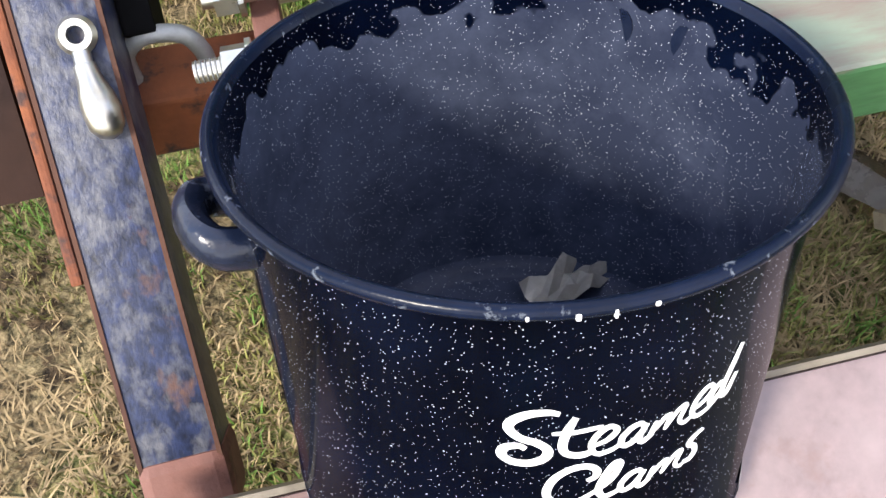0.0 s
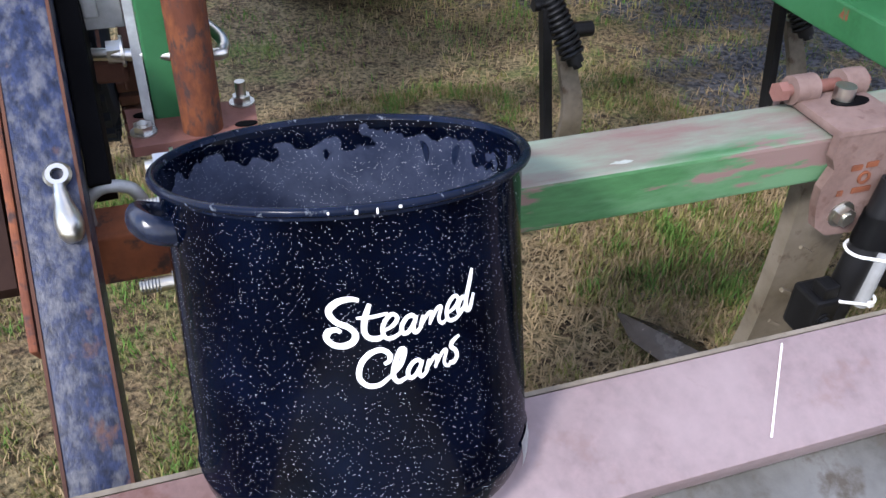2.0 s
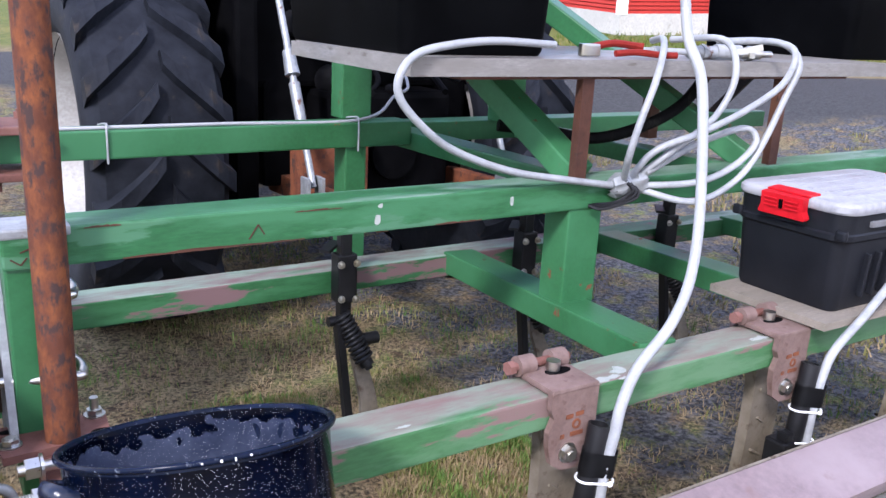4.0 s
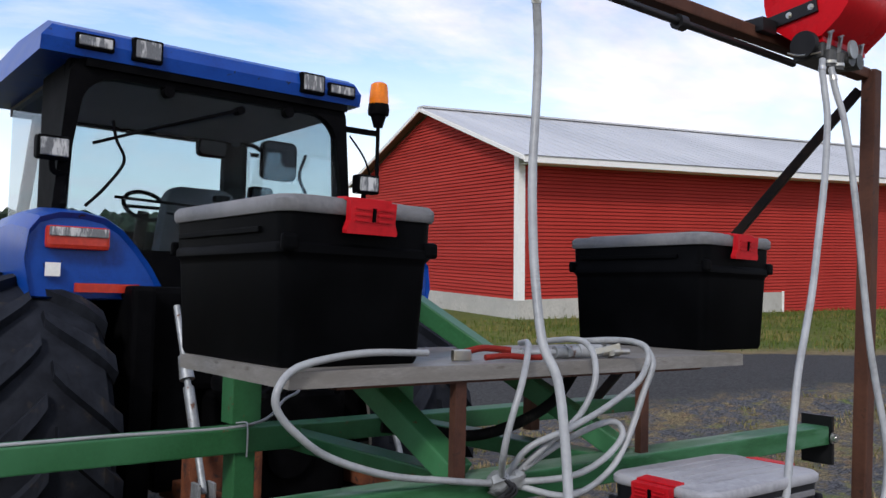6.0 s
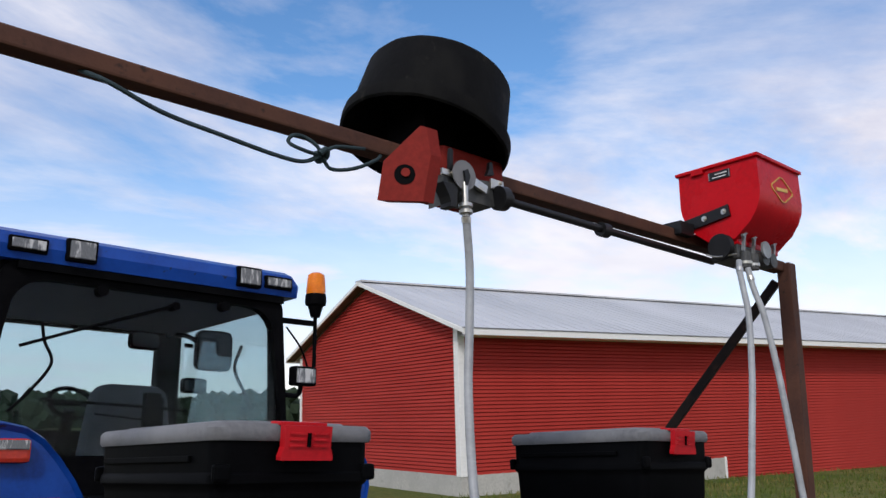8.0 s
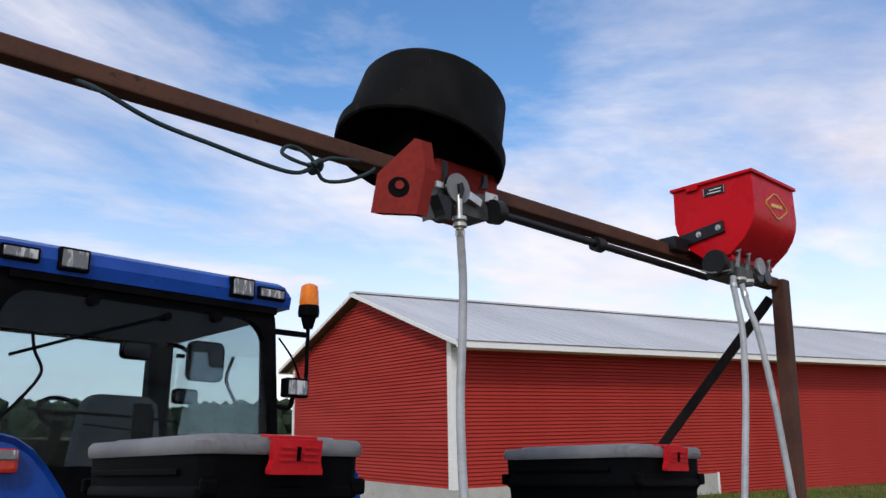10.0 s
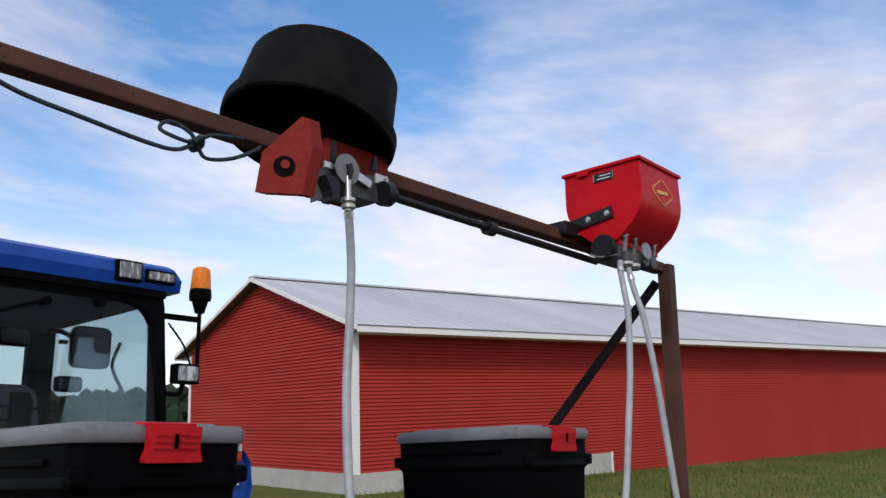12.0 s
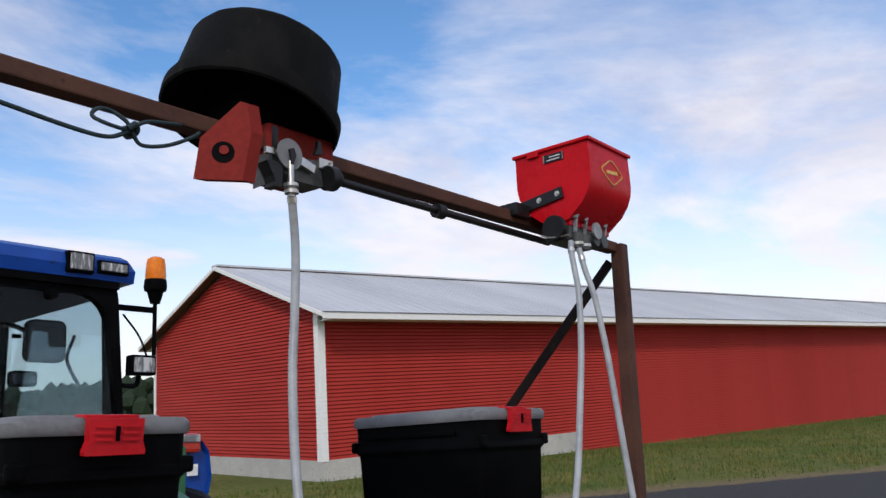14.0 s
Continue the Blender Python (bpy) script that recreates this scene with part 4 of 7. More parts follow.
        prism(bm, rounded(w / 2 - 0.014, w / 2 - 0.014, -h / 2 + 0.014, h / 2 - 0.014, r * 0.75), Matrix(((1, 0, 0, x), (0, 0, 1, y - 0.006), (0, 1, 0, z), (0, 0, 0, 1))), 0.004)
        part("mirror_glass", bm, "mirror_back", housing)
    bm = N()
    tube(bm, [(2.60, 4.78, 2.50), (2.68, 4.77, 2.50), (2.74, 4.76, 2.47)], 0.016, 8)
    box(bm, (2.665, 4.74, 2.42), (2.715, 4.77, 2.445))
    part("mirror_arm", bm, "tractor_black", tr, smooth=True)
    bm = N()
    tube(bm, [(2.728, 4.1, 2.359), (2.689, 4.1, 2.242), (2.703, 4.1, 2.172), (2.757, 4.1, 2.083), (2.812, 4.1, 1.984)], 0.011, 8)
    part("grab_rail", bm, "grey_int", tr, smooth=True)
    # black locking rod with its block behind the seat
    bm = N()
    tube(bm, [(1.45, 3.75, 1.952), (1.976, 3.75, 1.935), (2.22, 3.75, 1.924)], 0.008, 8)
    tube(bm, [(1.72, 3.75, 1.89), (1.98, 3.75, 1.868)], 0.005, 8)
    box(bm, (1.985, 3.735, 1.862), (2.065, 3.785, 2.008))
    part("lock_rod", bm, "tractor_black", tr, "black rod and lock block")
    # rear wiper on its post, and little round window knobs
    bm = N()
    tube(bm, [(2.00, back_y - 0.03, 2.44), (1.63, back_y - 0.04, 2.31), (1.26, back_y - 0.035, 2.17)], 0.008, 8)
    bar(bm, (1.62, back_y - 0.035, 2.305), (1.96, back_y - 0.035, 2.428), 0.012, 0.018)
    cyl(bm, (2.00, back_y - 0.045, 2.44), (2.00, back_y + 0.02, 2.44), 0.022)
    part("rear_wiper", bm, "tractor_black", tr, "black rear wiper", smooth=True)
    bm = N()
    tube(bm, [(1.35, back_y - 0.03, 2.29), (1.37, back_y - 0.03, 2.2), (1.41, back_y - 0.03, 2.10), (1.33, back_y - 0.03, 1.97), (1.24, back_y - 0.03, 1.87)], 0.008, 8)
    part("window_handle", bm, "tractor_black", tr, smooth=True)
    for x in (1.62, 2.29):
        bm = N()
        cyl(bm, (x, back_y - 0.03, 2.475), (x, back_y + 0.02, 2.475), 0.028)
        part("window_hinge", bm, "tractor_black", tr, smooth=True)
    # beacon on its arm
    bx, by = 2.946, 3.61
    bm = N()
    cyl(bm, (bx, by, 2.20), (bx, by, 2.53), 0.012)
    bar(bm, (2.70, 3.62, 2.46), (bx, by, 2.46), 0.03, 0.03)
    cyl(bm, (bx, by, 2.50), (bx, by, 2.58), 0.028, 0.05)
    lathe(bm, [(0.001, 2.57), (0.062, 2.575), (0.066, 2.60), (0.062, 2.64), (0.001, 2.645)], Matrix.Translation((bx, by, 0)), 28)
    arm = part("beacon_arm", bm, "tractor_black", tr, smooth=True)
    bm = N()
    lathe(bm, [(0.058, 2.64), (0.060, 2.66), (0.055, 2.73), (0.050, 2.762), (0.030, 2.775), (0.001, 2.777)], Matrix.Translation((bx, by, 0)), 28)
    part("beacon_dome", bm, "amber", arm, "amber warning beacon", smooth=True)
    bm = N()
    tube(bm, [(2.74, 3.6, 2.42), (2.83, 3.58, 2.3), (2.90, 3.6, 2.18)], 0.006, 6)
    part("beacon_wire", bm, "tractor_black", tr)
    for sx in (-1, 1):
        x = TX + sx * 0.855
        lamp(tr, (x, 3.46, 2.125), 0.15, 0.11, "side_light")
        bm = N()
        tube(bm, [(TX + sx * 0.77, 3.55, 2.02), (TX + sx * 0.84, 3.52, 2.02), (x, 3.51, 2.08)], 0.014, 8)
        part("side_light_arm", bm, "tractor_black", tr)
    # fenders with lamps
    for sx in (-1, 1):
        def fx(v):
            return TX + sx * (TX - v) - (0.12 if sx > 0 else 0.0)

        bm = N()
        shape = [(0.90, 1.45), (0.87, 1.60), (0.885, 1.72), (0.925, 1.775), (1.00, 1.80), (1.10, 1.802), (1.19, 1.785), (1.265, 1.74), (1.335, 1.665), (1.40, 1.58), (1.458, 1.48), (1.44, 1.447), (1.1, 1.443)]
        rows = []
        for y, s, dz in ((3.00, 0.93, -0.02), (2.98, 0.97, -0.005), (3.02, 1.0, 0.0), (3.30, 1.0, 0.03), (3.70, 1.0, 0.02), (4.1, 1.0, -0.12), (4.35, 1.0, -0.32)):
            rows.append([bm.verts.new((fx(1.05 + (px - 1.05) * s), y + 0.04 * (px - 1.05), 1.62 + (pz - 1.62) * s + dz - (0.07 if sx > 0 else 0.0))) for px, pz in shape])
        for a, b in zip(rows, rows[1:]):
            for k in range(len(shape)):
                j = (k + 1) % len(shape)
                bm.faces.new((a[k], a[j], b[j], b[k]))
        bm.faces.new(rows[0])
        bm.faces.new(rows[-1][::-1])
        fender = part("fender", bm, "blue", tr, "scratched blue rear fender", bevel=0.012, smooth=True)
        bm = N()
        box(bm, (fx(1.075) - 0.125, 2.955, 1.640), (fx(1.075) + 0.125, 3.0, 1.735))
        tail = part("tail_lamp", bm, "lens_red", fender, "red and clear tail lamp", bevel=0.018)
        bm = N()
        box(bm, (fx(1.075) - 0.115, 2.948, 1.692), (fx(1.075) + 0.115, 2.957, 1.728))
        part("clear_lens", bm, "lens", tail, bevel=0.004)
        bm = N()
        box(bm, (fx(1.20) - 0.13, 2.972, 1.468), (fx(1.20) + 0.13, 2.985, 1.505))
        part("reflector", bm, "lens_red", fender)
        bm = N()
        box(bm, (fx(0.985) - 0.028, 2.974, 1.53), (fx(0.985) + 0.028, 2.986, 1.585))
        part("sticker", bm, "white", fender)
    # lift arms, top link and couplings at the back
    for sx in (-1, 1):
        x = TX + sx * 0.42
        bm = N()
        bar(bm, (x, 3.1, 0.62), (x - sx * 0.03, 2.1, 0.66), 0.05, 0.09)
        part("lift_arm", bm, "rust", tr, bevel=0.008)
        x -= 0.09 if sx < 0 else 0.0
        bm = N()
        cyl(bm, (x, 2.45, 0.72), (x, 2.80, 1.42), 0.014)
        cyl(bm, (x, 2.53, 0.88), (x, 2.64, 1.10), 0.022)
        rod = part("lift_rod", bm, "galv", tr, "bright threaded lift rod", smooth=True)
        bm = N()
        for dx in (-0.030, 0.030):
            box(bm, (x + dx - 0.007, 2.42, 0.64), (x + dx + 0.007, 2.49, 0.76))
        cyl(bm, (x - 0.05, 2.455, 0.67), (x + 0.05, 2.455, 0.67), 0.014)
        part("yoke", bm, "galv", rod, "bright yoke with its pin", bevel=0.003)
        bm = N()
        cyl(bm, (x, 2.655, 1.13), (x, 2.70, 1.22), 0.030, 0.024)
        part("collar", bm, "galv", rod, smooth=True)
        bm = N()
        bar(bm, (TX + sx * 0.42, 2.80, 1.42), (TX + sx * 0.30, 3.2, 1.45), 0.05, 0.08)
        part("rocker_arm", bm, "tractor_black", tr, bevel=0.01)
    bm = N()
    cyl(bm, (TX, 2.1, 1.20), (TX, 3.0, 1.18), 0.025)
    cyl(bm, (TX, 2.4, 1.195), (TX, 2.75, 1.185), 0.04)
    part("top_link", bm, "rust_red", tr, smooth=True)
    random.seed(11)
    for k in range(6):
        x = TX - 0.25 + 0.1 * k
        bm = N()
        cyl(bm, (x, 2.9, 1.28), (x, 2.80, 1.26), 0.022)
        part("coupling", bm, "galv" if k % 2 else "tractor_black", tr, smooth=True)
        if k in (1, 2, 4):
            bm = N()
            tube(bm, [(x, 2.82, 1.26), (x + random.uniform(-0.1, 0.1), 2.6, 1.12), (x - 0.2, 2.35, 1.05 + 0.03 * k), (x - 0.3, 2.1, 1.12)], 0.012, 8)
            part("hydraulic_hose", bm, "tractor_black", tr, smooth=True)
    bm = N()
    cyl(bm, (TX + 0.0, 2.95, 0.78), (TX + 0.0, 2.72, 0.78), 0.13, 0.11, 28)
    part("shaft_guard", bm, "tractor_black", tr, smooth=True)
    bm = N()
    box(bm, (TX - 0.5, 2.62, 0.6), (TX - 0.18, 2.72, 0.9))
    part("drawbar_frame", bm, "rust", tr, bevel=0.02)
    tr.location += Vector((-0.044, -0.046, -0.032))
    return tr


build_tractor()

# ---- the machine's frame ----
BAR_Y0, BAR_Y1, BAR_Z0, BAR_Z1 = 0.500, 0.600, 0.645, 0.712


def build_frame():
    fr = thing("tool_frame", "green welded steel tool frame with scraped paint", "machine frame", (1.5, 1.1, 0.6))

    def beam(name, lo, hi, material="green", label=""):
        return part(name, box(N(), lo, hi), material, fr, label, bevel=0.005)

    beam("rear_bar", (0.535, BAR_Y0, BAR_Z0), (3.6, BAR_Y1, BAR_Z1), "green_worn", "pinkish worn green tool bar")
    # its paler top is the sky's reflection, put into the paint
    beam("middle_beam", (0.172, 0.908, 0.935), (3.19, 1.010, 1.003), "green_sky_top", "green beam, its worn top paled for sky sheen")
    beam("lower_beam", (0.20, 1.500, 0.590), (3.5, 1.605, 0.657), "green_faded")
    beam("upper_beam", (0.12, 1.700, 0.966), (1.40, 1.800, 1.040))
    beam("front_beam", (1.40, 1.850, 0.945), (3.3, 1.950, 1.012))
    # uprights
    for x in (1.376, 2.63):
        beam("upright", (x, 0.912, 0.692), (x + 0.105, 1.0, 0.940))
    beam("upright", (0.174, 0.915, 0.50), (0.254, 1.003, 0.935))
    beam("upright", (0.122, 1.703, 0.30), (0.212, 1.797, 0.966))
    beam("upright", (1.18, 1.71, 0.60), (1.25, 1.79, 0.966))
    # members that run forward
    for x in (1.375, 1.99, 2.63, 3.2):
        bm = N()
        bar(bm, (x, BAR_Y1 - 0.012, 0.6885), (x + 0.100, 1.515, 0.632), 0.100, 0.067)
        part("cross_member", bm, "green", fr, bevel=0.005)
    bm = N()
    bar(bm, (1.44, 1.848, 0.975), (1.48, 1.012, 0.975), 0.085, 0.055)
    part("cross_member", bm, "green", fr, bevel=0.006)
    bm = N()
    bar(bm, (1.95, 1.848, 0.975), (2.02, 1.012, 0.975), 0.08, 0.055)
    part("cross_member", bm, "green", fr, bevel=0.006)
    # mast posts and braces
    for x in (1.20, 1.80):
        beam("mast_post", (x, 1.78, 1.04 if x < 1.5 else 1.012), (x + 0.10, 1.86, 1.62))
    for a, b in (((1.44, 0.965, 1.005), (1.25, 1.78, 1.56)), ((2.08, 0.965, 1.005), (1.64, 1.82, 1.58))):
        bm = N()
        bar(bm, a, b, 0.085, 0.06)
        part("brace", bm, "green", fr, bevel=0.006)
    # a bare-metal scrape and smears on the middle beam
    for x, w in ((0.170, 0.11),):
        bm = N()
        box(bm, (x, 0.906, 0.988), (x + w, 1.0, 1.0055))
        part("bare_end", bm, "galv", fr, "bare bright end of the beam", bevel=0.004)
    random.seed(3)
    for x, z, w, h in ((0.86, 0.962, 0.010, 0.016), (1.20, 0.975, 0.006, 0.014), (0.866, 0.99, 0.007, 0.007)):
        bm = N()
        prism(bm, [(x + w * math.cos(a) * random.uniform(0.5, 1), z + h * math.sin(a) * random.uniform(0.5, 1)) for a in [k * 0.785 for k in range(8)]],
              Matrix(((1, 0, 0, 0), (0, 0, 1, 0.9065), (0, 1, 0, 0), (0, 0, 0, 1))), 0.0035)
        part("paint_smear", bm, "smear", fr)
    for x, y, w, h in ((1.155, 0.512, 0.045, 0.012), (1.20, 0.530, 0.03, 0.02), (1.19, 0.50, 0.02, 0.006), (0.71, 0.520, 0.02, 0.006), (1.62, 0.52, 0.04, 0.012)):
        bm = N()
        prism(bm, [(x + w * math.cos(a) * random.uniform(0.3, 1), y + h * math.sin(a) * random.uniform(0.3, 1)) for a in [k * 0.449 for k in range(14)]], Matrix.Translation((0, 0, BAR_Z1 - 0.001)), 0.0018)
        part("paint_smear", bm, "smear", fr)
    # rust that creeps along edges and into scratches of the paint
    def flake(outline, name="rust_scar"):
        bm = N()
        prism(bm, outline, Matrix(((1, 0, 0, 0), (0, 0, 1, 0.9067), (0, 1, 0, 0), (0, 0, 0, 1))), 0.0013)
        part(name, bm, "rust_dark", fr)

    for x0, x1, z, h in ((0.36, 0.70, 0.9375, 0.006), (1.0, 1.12, 0.9375, 0.004), (0.30, 0.36, 0.998, 0.004), (0.68, 0.78, 0.993, 0.003)):
        top, n = [], 14
        for k in range(n + 1):
            top.append((x0 + (x1 - x0) * k / n, z + h * random.uniform(0.2, 1.0) * math.sin(math.pi * (0.08 + 0.84 * k / n))))
        flake([(x1, z - 0.001), (x0, z - 0.001)] + top)
    for a, b in (((0.588, 0.948), (0.606, 0.975)), ((0.606, 0.975), (0.618, 0.955)), ((0.20, 0.965), (0.225, 0.975)), ((0.185, 0.955), (0.20, 0.944)), ((0.20, 0.944), (0.21, 0.956))):
        d = (Vector(b) - Vector(a)).normalized() * 0.0012
        flake([(a[0] - d.y, a[1] + d.x), (b[0] - d.y, b[1] + d.x), (b[0] + d.y, b[1] - d.x), (a[0] + d.y, a[1] - d.x)], "scratch")
    return fr


build_frame()


def build_row_unit(x):
    """A clamp on the rear bar with its shank, shovel and drop tube."""
    unit = thing("shank_unit", "rust-pink cast clamp holding an earth-worn shank and shovel", "cultivator shank", (x, 0.55, 0), "shanks on the rear bar")
    y0, z1 = BAR_Y0 - 0.004, BAR_Z1 + 0.004
    # front plate with a wavy edge
    outline = [(-0.055, 0.722), (-0.056, 0.690), (-0.047, 0.672), (-0.058, 0.645), (-0.056, 0.615), (-0.046, 0.580), (-0.022, 0.563), (0.020, 0.560), (0.046, 0.575),
               (0.055, 0.605), (0.056, 0.722)]
    bm = N()
    prism(bm, [(x + a, z) for a, z in outline], Matrix(((1, 0, 0, 0), (0, 0, 1, y0 - 0.014), (0, 1, 0, 0), (0, 0, 0, 1))), 0.014)
    plate = part("clamp_plate", bm, "cast", unit, bevel=0.004, smooth=True)
    bm = N()
    box(bm, (x - 0.055, y0 - 0.014, z1), (x + 0.056, BAR_Y1 + 0.012, z1 + 0.014))
    box(bm, (x - 0.055, BAR_Y1 + 0.004, 0.60), (x + 0.056, BAR_Y1 + 0.018, z1 + 0.002))
    part("clamp_cap", bm, "cast", unit, bevel=0.005, smooth=True)
    for dx in (-0.042, 0.036):
        bm = N()
        cyl(bm, (x + dx - 0.018, BAR_Y1 - 0.012, z1 + 0.022), (x + dx + 0.018, BAR_Y1 - 0.012, z1 + 0.022), 0.020)
        part("hinge_lug", bm, "cast", unit, smooth=True)
    bm = N()
    cyl(bm, (x - 0.078, BAR_Y1 - 0.012, z1 + 0.022), (x + 0.066, BAR_Y1 - 0.012, z1 + 0.022), 0.009)
    cyl(bm, (x - 0.082, BAR_Y1 - 0.012, z1 + 0.022), (x - 0.068, BAR_Y1 - 0.012, z1 + 0.022), 0.014, seg=6)
    part("hinge_pin", bm, "rust_red", unit, smooth=True)
    bm = N()
    cyl(bm, (x + 0.006, BAR_Y0 + 0.06, z1 + 0.012), (x + 0.006, BAR_Y0 + 0.06, z1 + 0.034), 0.014)
    part("spacer", bm, "zinc", unit, smooth=True)
    bm = N()
    prism(bm, [(x + 0.012 + 0.030 * math.cos(k * 0.5236), BAR_Y0 + 0.052 + 0.014 * math.sin(k * 0.5236)) for k in range(12)], Matrix.Translation((0, 0, z1 + 0.0125)), 0.003)
    part("slot", bm, "tractor_black", unit)
    bolt(unit, (x - 0.010, y0 - 0.014, 0.598), (0, -1, 0), 0.015, 0.011)
    bolt(unit, (x + 0.046, y0 - 0.012, 0.602), (0, -1, 0), 0.010, 0.009)
    # cast marks: plain bars and a ring
    for k, (dx, dz, w) in enumerate(((-0.012, 0.672, 0.016), (0.012, 0.674, 0.018), (-0.026, 0.634, 0.008), (0.008, 0.635, 0.030))):
        bm = N()
        box(bm, (x + dx - w / 2, y0 - 0.0165, dz - 0.004), (x + dx + w / 2, y0 - 0.0145, dz + 0.004))
        part("cast_mark", bm, "rust", plate)
    bm = N()
    lathe(bm, [(0.006, 0), (0.010, 0), (0.010, 0.002), (0.006, 0.002), (0.006, 0)], Matrix.Translation((x + 0.006, y0 - 0.0145, 0.654)) @ Matrix.Rotation(radians(90), 4, "X"), 20)
    part("cast_mark", bm, "rust", plate)
    # shank: a broad curved flat bar
    prof = [(0.575, 0.640), (0.572, 0.50), (0.578, 0.36), (0.592, 0.25), (0.62, 0.15), (0.69, 0.07)]
    line = smooth_line([(x + 0.045, y, z) for y, z in prof], 6)
    bm = N()
    rings = []
    for k, p in enumerate(line):
        d = (line[min(k + 1, len(line) - 1)] - line[max(k - 1, 0)]).normalized()
        nrm = Vector((1, 0, 0)).cross(d)
        wide = 0.053 - 0.006 * k / len(line)
        rings.append([bm.verts.new(p + Vector((sx * wide, 0, 0)) + nrm * sn * 0.014) for sx, sn in ((-1, -1), (1, -1), (1, 1), (-1, 1))])
    for a, b in zip(rings, rings[1:]):
        for i in range(4):
            bm.faces.new((a[i], a[(i + 1) % 4], b[(i + 1) % 4], b[i]))
    bm.faces.new(rings[0])
    bm.faces.new(rings[-1][::-1])
    shank = part("shank", bm, "soil_steel", unit, "earth-brown curved shank", bevel=0.004, smooth=True)
    for k, z in enumerate((0.545, 0.47, 0.385, 0.31)):
        y = 0.572 - 0.018 + (0.012 if z < 0.35 else 0)
        bm = N()
        bar(bm, (x + 0.015 + 0.006 * (k % 2), y + 0.004, z + 0.009), (x + 0.046, y + 0.004, z - 0.008), 0.008, 0.006)
        part("weld_bead", bm, "soil_steel", shank)
    # shovel: a ridged pointed wing on the ground
    bm = N()
    tip, heel = Vector((x - 0.015, 0.935, 0.035)), Vector((x + 0.085, 0.700, 0.075))
    way = (heel - tip).normalized()
    side = Vector((way.y, -way.x, 0)).normalized()
    rows = []
    for f, wide, drop in ((0.0, 0.004, 0.004), (0.25, 0.040, 0.022), (0.6, 0.050, 0.028), (1.0, 0.038, 0.020)):
        c = tip.lerp(heel, f)
        rows.append([bm.verts.new(c + side * wide * k - Vector((0, 0, drop * abs(k)))) for k in (-1, -0.45, 0, 0.45, 1)])
    for ra, rb in zip(rows, rows[1:]):
        for k in range(4):
            bm.faces.new((ra[k], ra[k + 1], rb[k + 1], rb[k]))
    bmesh.ops.solidify(bm, geom=bm.faces[:], thickness=0.010)
    part("shovel", bm, "shovel", unit, "polished worn shovel point")
    return unit


def build_drop_tube(x):
    t = thing("drop_tube", "black plastic drop tube tied behind the shank", "tube", (x, 0.45, 0.3), "drop tubes on the shanks")
    p0, p1 = Vector((x - 0.062, 0.452, 0.430)), Vector((x - 0.022, 0.462, 0.652))
    m = frame_to(p0, p1)
    length = (p1 - p0).length
    bm = N()
    lathe(bm, [(0.001, 0), (0.021, 0), (0.021, length), (0.018, length), (0.018, length - 0.09), (0.001, length - 0.09)], m, 28)
    part("pipe", bm, "black", t, smooth=True)
    # tape round pipe and hose, cable ties below it
    low, high = Vector((x - 0.027, 0.437, 0.476)), Vector((x - 0.006, 0.438, 0.635))

    def wrap(z, gap, count=28):
        """A loop round the pipe and the hose at height z on the pipe."""
        at = m @ Vector((0, 0, z))
        c = m.inverted() @ (low + (high - low) * ((at.z - low.z) / (high.z - low.z)))
        loop = []
        for k in range(count):
            u = Vector((math.cos(2 * math.pi * k / count), math.sin(2 * math.pi * k / count), 0))
            far = Vector((c.x, c.y, 0))
            loop.append(m @ ((u * (0.0215 + gap) if 0.0215 > far.dot(u) + 0.0125 else far + u * (0.0125 + gap)) + Vector((0, 0, z + 0.5 * u.x * 0.01))))
        return loop

    bm = N()
    rings = [[bm.verts.new(v) for v in wrap(length * f, 0.0012 + 0.0006 * (k % 2))] for k, f in enumerate((0.58, 0.63, 0.67, 0.71, 0.75, 0.79))]
    for ra, rb in zip(rings, rings[1:]):
        for k in range(28):
            bm.faces.new((ra[k], ra[(k + 1) % 28], rb[(k + 1) % 28], rb[k]))
    bmesh.ops.solidify(bm, geom=bm.faces[:], thickness=0.001)
    part("tape_band", bm, "black", t, "black tape round pipe and hose", smooth=True)
    for f in (0.20, 0.53):
        bm = N()
        loop = wrap(length * f, 0.0025)
        tube(bm, loop + loop[:1], 0.0024, 6, 1, soft=False)
        tie = part("cable_tie", bm, "letter", t, "white cable tie")
        bm = N()
        box(bm, (-0.004, -0.003, -0.004), (0.004, 0.003, 0.004), Matrix.Translation(loop[21]))
        part("tie_head", bm, "letter", tie)
    bm = N()
    box(bm, (x - 0.108, 0.435, 0.405), (x - 0.066, 0.490, 0.478))
    part("bracket", bm, "black", t, bevel=0.006)
    bm = N()
    box(bm, (x - 0.098, 0.440, 0.4775), (x - 0.072, 0.468, 0.500))
    part("bracket_lug", bm, "black", t, bevel=0.004)
    bolt(t, (x - 0.090, 0.435, 0.445), (0, -1, 0), 0.009, 0.006, material="black")
    return t


unit_1 = build_row_unit(1.053)
tube_1 = build_drop_tube(1.122)
for k in (1, 2, 3):
    copy_thing(unit_1, Matrix.Translation(Vector((1.053 + 0.64 * k, 0.55, 0))))
    copy_thing(tube_1, Matrix.Translation(Vector((1.122 + 0.64 * k, 0.45, 0.3))))


